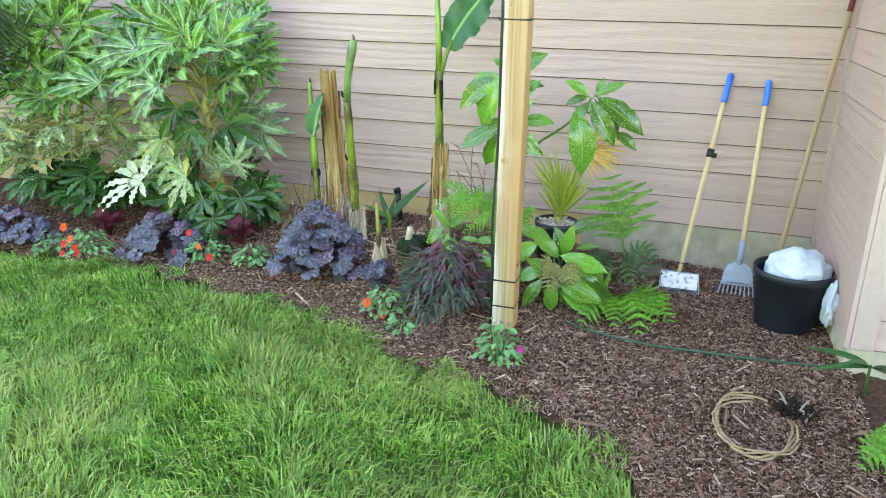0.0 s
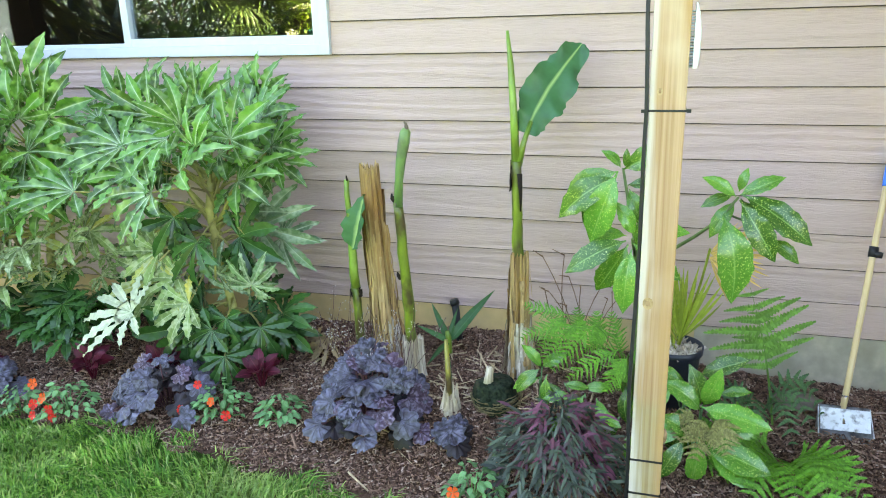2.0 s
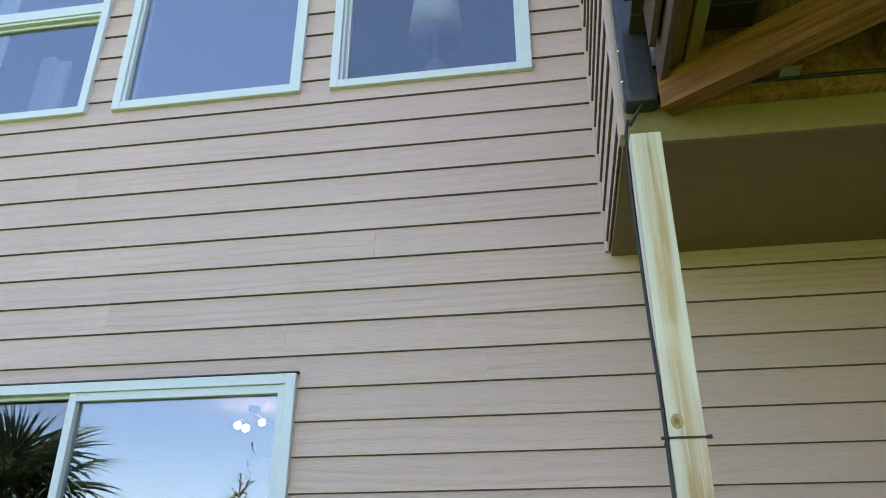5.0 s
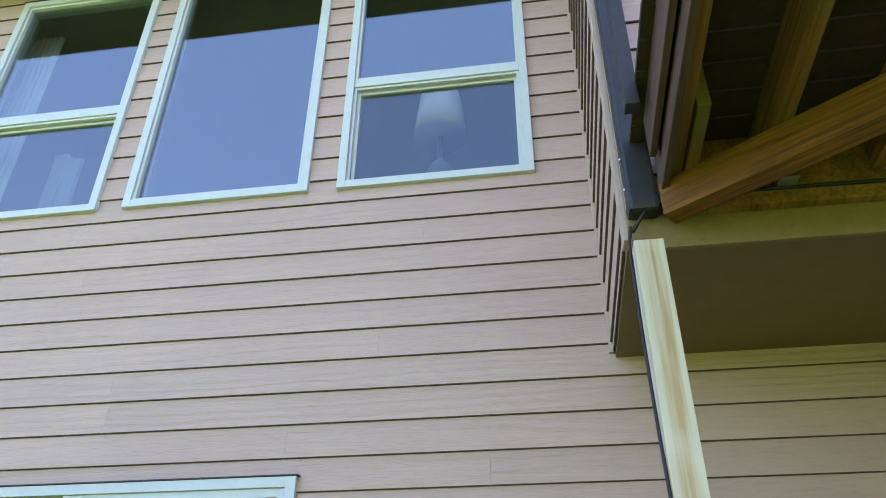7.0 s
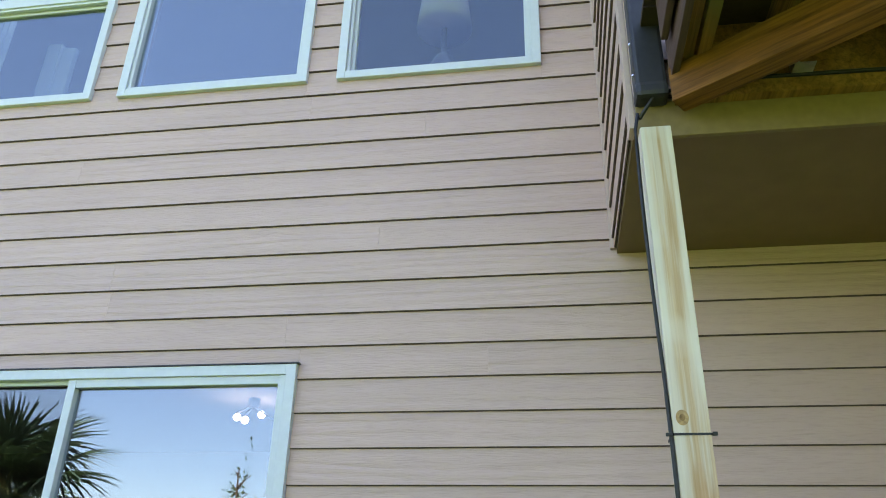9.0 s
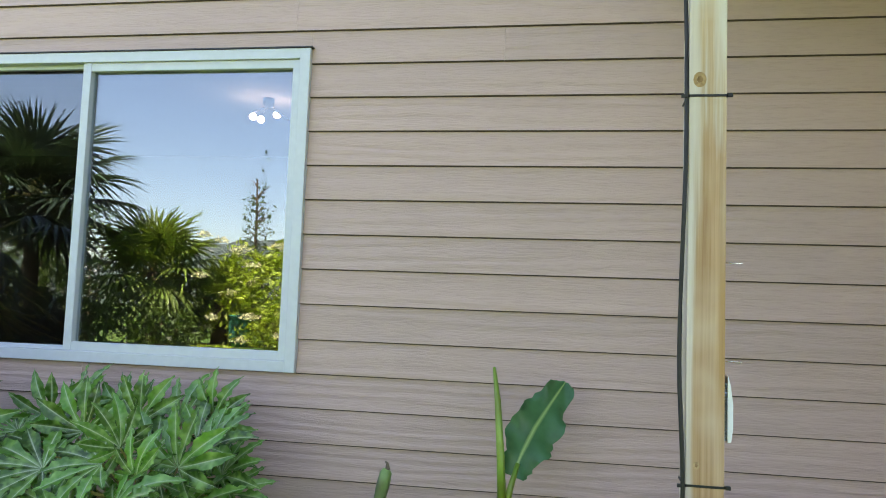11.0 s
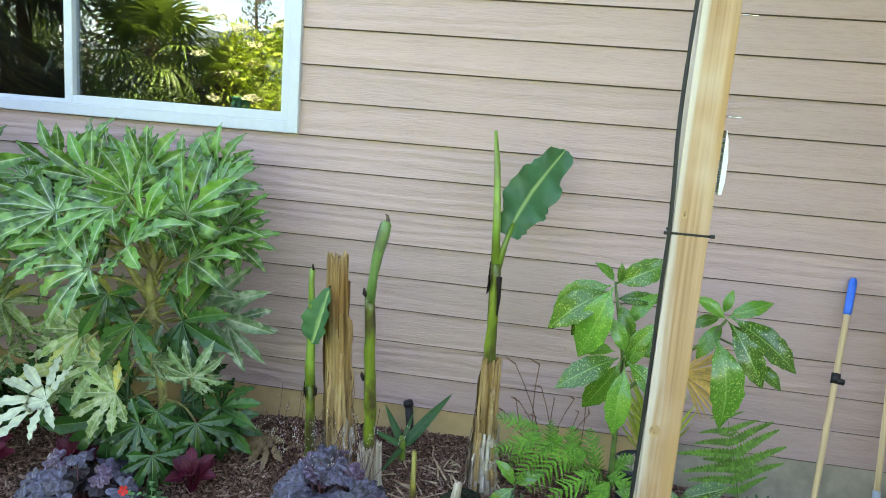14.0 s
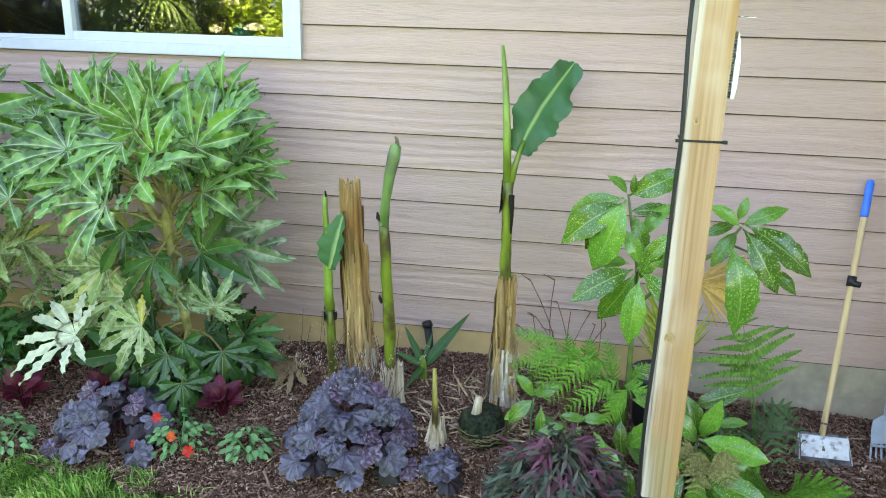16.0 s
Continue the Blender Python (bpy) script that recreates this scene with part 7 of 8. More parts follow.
tubes("socket", [tube([along(ra, rb, -0.06), along(ra, rb, 0.0), along(ra, rb, 0.08)], [0.02, 0.018, 0.0165], 12)], M_GREYPL, rk)
c0 = along(ra, rb, -0.05)
V, F = [], []
for i, (u, hw) in enumerate(((0.0, 0.03), (0.1, 0.065), (0.3, 0.078), (0.55, 0.085))):
    for k in range(7):
        s = -1 + k / 3
        p = c0.lerp(Vector((2.838, -0.44, 0.05)), u)
        V.append((p.x + s * hw, p.y, p.z + 0.012 * (1 - s * s)))
for i in range(3):
    for k in range(6):
        a = i * 7 + k
        F.append((a, a + 1, a + 8, a + 7))
n0 = len(V)
V += [(x, y + 0.003, z - 0.005) for x, y, z in V]
F += [(d + n0, c + n0, b + n0, a + n0) for a, b, c, d in F[:]]
put("head", mesh_data("head", V, F, M_GREYPL), rk, None, "grey fan-shaped head")
for k in range(9):
    s = -1 + k / 4
    p0 = c0.lerp(Vector((2.838, -0.44, 0.05)), 0.53)
    tubes("tine", [tube([(p0.x + s * 0.083, p0.y, p0.z), (2.838 + s * 0.092, -0.4, 0.085), (2.838 + s * 0.097, -0.44, 0.05)], [0.005, 0.0045, 0.0035], 6)], M_GREYPL, rk)
bar_pts = [(2.838 + s * 0.087, -0.368, 0.125) for s in (-1, 0, 1)]
tubes("cross_bar", [tube(bar_pts, 0.006, 6)], M_GREYPL, rk)
pl = thing("wooden_pole", (3.1, -0.32, 0.03), "weathered wooden pole with a dark red tip against the wall", "pole", "garden tools")
pa, pb = Vector((3.0, -0.36, 0.02)), Vector((3.212, -0.05, 1.64))
pole("shaft", pa, pb, 0.0135, timber("weathered_pole", (0.52, 0.4, 0.28), (0.36, 0.25, 0.16), 2, 0.7, 0.2), pl)
tubes("tip", [tube([along(pa, pb, 0.98), along(pa, pb, 1.03)], [0.0155, 0.014], 10)], plain("dark_red_paint", (0.16, 0.02, 0.03), 0.5), pl, "dark red painted tip")

# nursery bucket with a white bag
bx, by, bz = 3.06, -0.75, soil(3.085, -0.68) - 0.015
bucket = thing("bucket", (bx, by, bz), "black plastic nursery bucket half filled with a white bag", "bucket")
put("body", mesh_data("body", *lathe([(0.138, 0.0), (0.143, 0.005), (0.175, 0.285), (0.184, 0.287), (0.188, 0.328), (0.183, 0.331), (0.173, 0.295), (0.15, 0.08)], (bx, by, bz), 40), M_POT), bucket)
bag = thing("plastic_bag", (bx + 0.03, by, bz + 0.2), "crumpled white plastic bag stuffed in the black bucket", "bag")
bm = bmesh.new()
bmesh.ops.create_icosphere(bm, subdivisions=5, radius=1.0)
for v in bm.verts:
    k = 1 + 0.14 * noise.noise(v.co * 2.3) + 0.07 * noise.noise(v.co * 6) + 0.025 * noise.noise(v.co * 15)
    v.co = Vector((v.co.x * k * 0.15 + bx + 0.02, v.co.y * k * 0.13 + by - 0.01, v.co.z * k * 0.12 + bz + 0.315))
M_BAG = plain("white_polythene", (0.56, 0.62, 0.7), 0.35, var=0.06, scale=9, bump=0.3)
part("body", bm, M_BAG, bag, "", True)
bm = bmesh.new()
bmesh.ops.create_icosphere(bm, subdivisions=4, radius=1.0)
for v in bm.verts:
    k = 1 + 0.3 * noise.noise(v.co * 2.5 + Vector((4, 1, 2))) + 0.1 * noise.noise(v.co * 8)
    v.co = Vector((v.co.x * k * 0.035 + bx + 0.175, v.co.y * k * 0.05 + by - 0.11, v.co.z * k * 0.11 + bz + 0.2))
part("flap", bm, M_BAG, bag, "end of the bag hanging over the rim", True)

# hose, vine ring, root clump, stray leaves
hose = tubes("garden_hose", [tube([(x, y, soil(x, y) + 0.012) for x, y in ((1.98, -1.12), (2.1, -1.17), (2.29, -1.214), (2.48, -1.24), (2.66, -1.236), (2.86, -1.245), (3.05, -1.238), (3.25, -1.225))], 0.006, 8)], plain("green_hose", (0.03, 0.085, 0.045), 0.5))
tagged(hose, "thin green garden hose lying on the mulch", "hose")
g = random.Random(19)
ring = thing("vine_ring", (2.87, -1.78, soil(2.87, -1.78)), "ring of twisted tan vine lying on the mulch", "wreath")
for k in range(4):
    pts = []
    a0, a1 = g.uniform(60, 100), g.uniform(330, 400)
    for i in range(26):
        a = radians(a0 + (a1 - a0) * i / 25)
        r = 0.17 + 0.012 * math.sin(a * 3 + k) + g.uniform(-.006, .006) + k * 0.006
        x, y = 2.86 + math.cos(a) * r * 0.82, -1.85 + math.sin(a) * r * 1.2
        pts.append((x, y, soil(x, y) + 0.012 + 0.008 * k + 0.006 * math.sin(a * 5 + k)))
    tubes("vine", [tube(pts, 0.0055 - 0.0006 * k, 7)], plain("tan_vine_%d" % k, (0.36, 0.25, 0.15), 0.85, var=0.25), ring)
clump = thing("root_clump", (3.02, -1.67, soil(3.02, -1.67)), "dark knotted root clump with pale scraps", "root")
bits = []
for i in range(46):
    b = Vector((3.02 + g.uniform(-.06, .06), -1.67 + g.uniform(-.05, .05), soil(3.02, -1.67)))
    bits.append(tube(curve_points(b, b + az(g.uniform(0, 360), g.uniform(-5, 50)) * g.uniform(0.04, 0.1), 0.02, 4), [0.007, 0.006, 0.005, 0.004, 0.002], 5))
tagged(tubes("root", bits[:36], M_SCAR, clump), "", "", "", "stuff")
tagged(tubes("scrap", bits[36:], plain("pale_scrap", (0.3, 0.25, 0.21), 0.8), clump, "pale scraps"), "", "", "", "stuff")
cast = thing("cast_iron_plant", (3.3, -1.42, soil(3.3, -1.42)), "dark strap-leaved plant at the wall corner", "plant")
for a, e, L in ((180, 25, .26), (205, 10, .24), (330, 12, .3), (300, 28, .26), (350, -5, .26), (230, 35, .2)):
    put("leaf", SAGO[int(a) % 2], cast, frame_of((3.32, -1.42, soil(3.3, -1.42) + 0.13), az(a, e), (0.1, -0.3, 1), L))
tubes("stem", [tube([(3.32, -1.42, soil(3.3, -1.42) - 0.02), (3.32, -1.42, soil(3.3, -1.42) + 0.14)], 0.006, 6)], M_SAGO, cast)
tuft(3.45, -1.95, "small bright fern at the edge of the mulch", M_FERN, 5, 0.26, 0.07, 251, (140, 260), 0.7)
rock = bmesh.new()
bmesh.ops.create_icosphere(rock, subdivisions=3, radius=1.0)
for v in rock.verts:
    k = 1 + 0.25 * noise.noise(v.co * 1.7) + 0.08 * noise.noise(v.co * 5)
    v.co = Vector((v.co.x * k * 0.12 + 2.36, v.co.y * k * 0.07 - 0.28, v.co.z * k * 0.04 + soil(2.36, -0.28) + 0.015))
tagged(part("stone", rock, plain("brown_stone", (0.16, 0.12, 0.1), 0.9, var=0.2, scale=12, bump=0.6), None, "", True), "flat brown stone half buried by the foundation", "stone")

# ---- room lamps ----
M_GLOBE = glow("lit_globe", (1.0, 0.8, 0.68), 9.0)
pend = thing("ceiling_lamp", (-1.34, 2.5, 3.82), "lit ceiling lamp with four round globes", "lamp")
for dx, dy, dz in ((-0.1, 0.0, 0.0), (0.02, -0.1, -0.05), (0.1, 0.05, 0.03), (0.32, 0.0, -0.12)):
    bm = bmesh.new()
    bmesh.ops.create_icosphere(bm, subdivisions=3, radius=0.03)
    for v in bm.verts:
        v.co += Vector((-1.34 + dx, 2.5 + dy, 3.66 + dz))
    part("globe", bm, M_GLOBE, pend, "lit white globe", True)
tubes("arm", [tube([(-1.3, 2.5, 3.82), (-1.3, 2.5, 3.74)], 0.05, 14)] + [tube([(-1.3, 2.5, 3.75), (-1.34 + dx, 2.5 + dy, 3.7 + dz)], 0.008, 6) for dx, dy, dz in ((-0.1, 0, 0), (0.02, -0.1, -0.05), (0.1, 0.05, 0.03), (0.32, 0, -0.12))], M_GREYMETAL, pend)
tl = thing("table_lamp", (0.63, 0.5, 5.3), "table lamp with a white drum shade behind the window screen", "lamp")
put("shade", mesh_data("shade", *lathe([(0.2, 0.0), (0.155, 0.4), (0.15, 0.4), (0.195, 0.0)], (0.63, 0.5, 5.98)), plain("linen_shade", (0.8, 0.78, 0.74), 0.8, var=0.03), True), tl)
put("base", mesh_data("base", *lathe([(0.08, 0.0), (0.11, 0.1), (0.12, 0.3), (0.06, 0.42), (0.02, 0.46), (0.02, 0.75)], (0.63, 0.5, 5.3)), plain("grey_ceramic", (0.12, 0.13, 0.15), 0.3), True), tl)
tagged(boxed("side_table", (0.2, 1.05, 0.3, 0.75, 5.26, 5.3), M_BRACE, None, "", 0.004), "dark wooden table top behind the window", "table")

curtain = thing("curtain", (-2.98, 0.35, 4.3), "white curtain gathered beside the upstairs window", "curtain")
V, F = [], []
for i in range(40):
    x = -3.2 + 0.43 * i / 39
    V += [(x, 0.35 + 0.03 * math.sin(i * 1.3), 4.3), (x, 0.35 + 0.03 * math.sin(i * 1.3 + 0.2), 7.45)]
F = [(2 * i, 2 * i + 2, 2 * i + 3, 2 * i + 1) for i in range(39)]
put("cloth", mesh_data("cloth", V, F, plain("white_cloth", (0.75, 0.74, 0.72), 0.9, var=0.04)), curtain)
casing = thing("door_casing", (-2.88, 1.0, 4.3), "white painted casing of an inner doorway upstairs", "door casing", "", "structure")
M_CASING = plain("white_trim_paint", (0.72, 0.73, 0.72), 0.5, var=0.04)
part("jamb", box(bmesh.new(), -3.02, -2.89, 1.0, 1.06, 4.3, 6.66, 0.006), M_CASING, casing)
part("stop", box(bmesh.new(), -2.889, -2.86, 1.02, 1.06, 4.3, 6.63, 0.004), M_CASING, casing)
part("door_edge", box(bmesh.new(), -2.859, -2.74, 1.0, 1.05, 4.3, 6.6, 0.006), M_CASING, casing)


# ---- the garden across the lawn, seen in the window glass ----
M_HEDGE = leafy("sunlit_shrub_leaf", (0.34, 0.44, 0.05), None, 0.45, 0.4, val=0.35)
M_WOODS = leafy("dark_shrub_leaf", (0.08, 0.13, 0.03), None, 0.45, 0.3, val=0.4)
M_BARK = timber("bark", (0.16, 0.11, 0.07), (0.06, 0.04, 0.025), 2, 0.95, 0.9)
M_CREAM = leafy("cream_flower", (0.75, 0.72, 0.5), None, 0.6, 0.3, val=0.1)


def leaf_cloud(centre, radii, count, size, seed, gaps=0.0):
    """Many small leaves in an uneven blob with gaps."""
    g = np.random.RandomState(seed)
    n = count
    d = g.normal(size=(n, 3))
    d /= np.linalg.norm(d, axis=1)[:, None]
    lump = 1 + 0.28 * np.sin(d[:, 0] * 5 + seed) * np.cos(d[:, 2] * 4 + seed * 2) + 0.15 * np.sin(d[:, 1] * 11 + seed)
    r = g.uniform(0.25, 1, n) ** 0.45 * lump
    C = np.asarray(centre) + d * r[:, None] * np.asarray(radii)
    a = g.normal(size=(n, 3))
    a /= np.linalg.norm(a, axis=1)[:, None]
    b = np.cross(a, g.normal(size=(n, 3)))
    b /= np.linalg.norm(b, axis=1)[:, None]
    s = size * g.uniform(0.6, 1.3, n)[:, None]
    V = np.stack([C - a * s, C + b * s * 0.4, C + a * s, C - b * s * 0.4], 1).reshape(-1, 3)
    F = np.arange(4 * n).reshape(-1, 4)
    return V, F


def bush(x, y, z, radii, mat, label, count=900, size=0.06, seed=1, blooms=0):
    p = thing("garden_shrub", (x, y, z), label, "shrub", "shrubs across the lawn")
    tagged(put("foliage", mesh_data("foliage", *leaf_cloud((x, y, z + radii[2] * 0.95), radii, count, size, seed), mat, False), p), "", "", "", "stuff")
    g = random.Random(seed)
    tubes("branch", [tube(curve_points((x, y, z - 0.05), (x + g.uniform(-.6, .6) * radii[0], y + g.uniform(-.6, .6) * radii[1], z + radii[2] * g.uniform(0.8, 1.5)), 0.0, 4), [0.03, 0.025, 0.02, 0.014, 0.008], 6) for _ in range(7)], M_BARK, p)
    for i in range(blooms):
        a = g.uniform(20, 160)
        q = Vector((x, y, z + radii[2] * 0.95)) + Vector((math.cos(radians(a)) * radii[0] * 1.0, radii[1] * g.uniform(0.7, 1.0), radii[2] * g.uniform(-0.7, 0.95)))
        tagged(put("flower_head", mesh_data("flower_head", *leaf_cloud(q, (0.13, 0.13, 0.05), 70, 0.03, seed + i), M_CREAM, False), p, None, "cream flower head"), "", "", "", "stuff")


def bank(x, y):
    return float(height(x, y))


bush(-3.15, -8.0, bank(-3.15, -8.0), (1.25, 0.8, 0.92), M_HEDGE, "sunlit yellow-green shrub with cream flower heads", 4200, 0.07, 3, 14)
bush(-4.2, -8.3, bank(-4.2, -8.3), (0.6, 0.5, 0.5), M_HEDGE, "sunlit yellow-green shrub beside the pot", 1600, 0.06, 4, 4)
bush(-1.6, -9.2, bank(-1.6, -9.2), (1.3, 0.9, 1.0), M_HEDGE, "broad sunlit garden shrub", 2400, 0.07, 5, 3)
bush(-5.2, -8.6, bank(-5.2, -8.6), (0.9, 0.7, 0.7), M_WOODS, "dark green shrub under the palms", 1700, 0.06, 6)
bush(-6.8, -8.2, bank(-6.8, -8.2), (1.3, 0.8, 1.1), M_WOODS, "dense dark shrub under the palms", 2400, 0.06, 7)
bush(-8.8, -8.4, bank(-8.8, -8.4), (1.4, 0.9, 1.5), M_WOODS, "tall dark garden shrub", 2400, 0.07, 8)
bush(0.6, -10.0, bank(0.6, -10.0), (1.5, 1.0, 1.1), M_WOODS, "rounded shrub at the end of the lawn", 2200, 0.07, 9)
bush(3.6, -10.2, bank(3.6, -10.2), (1.8, 1.0, 1.2), M_WOODS, "wide shrub at the end of the lawn", 2200, 0.07, 10)

bush(-4.75, -6.9, bank(-4.75, -6.9), (0.7, 0.4, 0.4), M_WOODS, "low dark shrub at the foot of the bank", 1500, 0.05, 12)
bush(-2.55, -6.9, bank(-2.55, -6.9), (0.8, 0.4, 0.42), M_HEDGE, "low sunlit shrub at the foot of the bank", 1700, 0.05, 13, 5)
bush(-3.75, -6.75, bank(-3.75, -6.75), (0.55, 0.3, 0.15), M_HEDGE, "low yellow-green growth along the foot of the bank", 1300, 0.045, 15)
bush(-6.2, -6.9, bank(-6.2, -6.9), (0.8, 0.4, 0.5), M_WOODS, "low dense shrub below the tall palm", 1500, 0.05, 14)

GF = [mesh_data("leaf", *fan(s, 28, 150, d, 0.04), m) for s, d, m in ((11, 0.35, M_PALM_SUN), (12, 0.5, M_PALM_SUN), (13, 0.3, M_PALM_SUN))]


def garden_palm(x, y, crown, count, size, seed, label, low=-50, meshes=None):
    g = random.Random(seed)
    z0 = bank(x, y)
    p = thing("windmill_palm", (x, y, z0), label, "palm tree", "garden palms")
    tubes("trunk", [tube([(x, y, z0 - 0.1), (x + 0.03, y, (z0 + crown) / 2), (x, y, crown)], [0.14, 0.12, 0.1], 10)], M_BARK, p)
    st = []
    c = Vector((x, y, crown))
    for i in range(count):
        d = az(i * 137.5 + g.uniform(-15, 15), low + (80 - low) * ((i + 0.5) / count) ** 0.9)
        q = c + d * g.uniform(0.45, 0.75) * size * 1.3
        put("leaf", g.choice(meshes or GF), p, frame_of(q, d, Vector((0, 0, 1)) + d * 0.2, size * g.uniform(0.85, 1.1)))
        st.append(tube(curve_points(c, q, 0.03, 4), 0.012, 5, False))
    tubes("stalk", st, M_FSTEM, p)


# house shade on this palm is put into its dark leaf colour
garden_palm(-6.5, -6.2, 3.5, 30, 0.95, 1, "tall windmill palm across the lawn, coloured dark for shade", -50, [mesh_data("leaf", *fan(s, 30, 155, 0.35, 0.03), M_PALM) for s in (14, 15)])
garden_palm(-5.3, -7.6, 2.45, 22, 0.75, 2, "sunlit windmill palm above the shrubs")
garden_palm(-4.3, -8.0, 2.0, 9, 0.5, 3, "small yellow-green fan palm", -10)

gp = thing("glazed_pot", (-3.72, -7.55, bank(-3.72, -7.55)), "large green glazed pot on the bank", "pot")
put("body", mesh_data("body", *lathe([(0.11, -0.02), (0.17, 0.12), (0.19, 0.32), (0.17, 0.44), (0.19, 0.46), (0.19, 0.49), (0.17, 0.48), (0.15, 0.4)], (-3.72, -7.55, bank(-3.72, -7.55))), plain("green_glaze", (0.03, 0.17, 0.12), 0.2, var=0.2), True), gp)


def thin_tree(x, y, top, seed, spread=0.5, count=700):
    g = random.Random(seed)
    z0 = 0.2
    p = thing("garden_tree", (x, y, z0), "slender tree with sparse small leaves", "tree", "trees behind the garden")
    br = [tube([(x, y, z0 - 0.2), (x + 0.05, y, top * 0.5), (x - 0.03, y, top)], [0.09, 0.06, 0.015], 8)]
    for i in range(24):
        b = Vector((x, y, g.uniform(top * 0.45, top * 0.97)))
        br.append(tube(curve_points(b, b + az(g.uniform(0, 360), g.uniform(20, 60)) * spread * g.uniform(0.5, 1.2), 0.05, 4), [0.02, 0.016, 0.012, 0.008, 0.004], 5, False))
    tubes("trunk", br, M_BARK, p)
    tagged(put("crown", mesh_data("crown", *leaf_cloud((x, y, top * 0.72), (spread, spread, top * 0.32), count, 0.06, seed), M_WOODS, False), p), "", "", "", "stuff")


thin_tree(-6.35, -14.0, 5.1, 3, 0.4, 520)
thin_tree(-5.3, -15.0, 4.6, 4, 0.6, 700)
thin_tree(-11.5, -13.0, 5.5, 5, 1.4, 2400)
thin_tree(3.5, -16.0, 6.0, 6, 1.6, 2600)


def far_hill():
    xs, V, F = np.linspace(-420, 420, 160), [], []
    g = np.random.RandomState(2)
    top = 21 + 6 * np.sin(xs / 75 + 1.0) + 3 * np.sin(xs / 23) + g.normal(0, 0.9, 160)
    for k, (yy, f) in enumerate(((-170, 0.0), (-185, 0.35), (-205, 0.75), (-225, 1.0), (-300, 0.9))):
        for x, t in zip(xs, top):
            V.append((x, yy, -2 + (t + 2) * f + g.normal(0, 0.35) * f))
    n = 160
    for k in range(4):
        for i in range(n - 1):
            F.append((k * n + i, k * n + i + 1, (k + 1) * n + i + 1, (k + 1) * n + i))
    m, nt, b, node = shader("far_wooded_hill")
    v = coords(nt, node, (1, 1, 1), shift=False)
    n1 = node("ShaderNodeTexNoise", Scale=0.35, Detail=6.0)
    n2 = node("ShaderNodeTexVoronoi", Scale=0.22)
    nt.links.new(v, n1.inputs["Vector"])
    nt.links.new(v, n2.inputs["Vector"])
    r1 = ramp(nt, [(0.35, (0.03, 0.05, 0.045)), (0.65, (0.08, 0.1, 0.085))])
    r2 = ramp(nt, [(0.1, (1, 1, 1)), (0.2, (0, 0, 0))])
    nt.links.new(n1.outputs[0], r1.inputs[0])
    nt.links.new(n2.outputs["Distance"], r2.inputs[0])
    nt.links.new(mix(nt, r2.outputs[0], r1.outputs[0], (0.4, 0.38, 0.36)), b.inputs["Base Color"])
    b.inputs["Roughness"].default_value = 1.0
    tagged(put("backdrop", mesh_data("backdrop", V, F, m)), "distant wooded hillside with scattered houses", "hill", "", "structure")


far_hill()


# ---- grass and mulch ----
def grass_mat():
    m, nt, b, node = shader("grass_blades")
    ge = nt.nodes.new("ShaderNodeNewGeometry")
    r = ramp(nt, [(0.0, (0.035, 0.13, 0.015)), (0.35, (0.1, 0.31, 0.038)), (0.7, (0.24, 0.52, 0.08)), (0.9, (0.42, 0.62, 0.16)), (1.0, (0.6, 0.58, 0.26))])
    nt.links.new(ge.outputs["Random Per Island"], r.inputs[0])
    v = coords(nt, node, (1, 1, 1), shift=False)
    n1 = node("ShaderNodeTexNoise", Scale=1.4, Detail=4.0)
    nt.links.new(v, n1.inputs["Vector"])
    r1 = ramp(nt, [(0.42, (0, 0, 0)), (0.7, (0.65, 0.65, 0.65))])
    nt.links.new(n1.outputs[0], r1.inputs[0])
    n2 = node("ShaderNodeTexNoise", Scale=5.5, Detail=3.0)
    nt.links.new(v, n2.inputs["Vector"])
    r2 = ramp(nt, [(0.32, (0.62, 0.68, 0.62)), (0.7, (1.22, 1.15, 1.15))])
    nt.links.new(n2.outputs[0], r2.inputs[0])
    c = mix(nt, r1.outputs[0], r.outputs[0], (0.4, 0.48, 0.16))
    c = mix(nt, 1.0, c, r2.outputs[0], "MULTIPLY")
    nt.links.new(c, b.inputs["Base Color"])
    b.inputs["Roughness"].default_value = 0.5
    b.inputs["Specular IOR Level"].default_value = 0.3
    tr = nt.nodes.new("ShaderNodeBsdfTranslucent")
    nt.links.new(c, tr.inputs[0])
    ms = nt.nodes.new("ShaderNodeMixShader")
    ms.inputs[0].default_value = 0.35
    nt.links.new(b.outputs[0], ms.inputs[1])
    nt.links.new(tr.outputs[0], ms.inputs[2])
    nt.links.new(ms.outputs[0], nt.nodes["Material Output"].inputs[0])
    return m


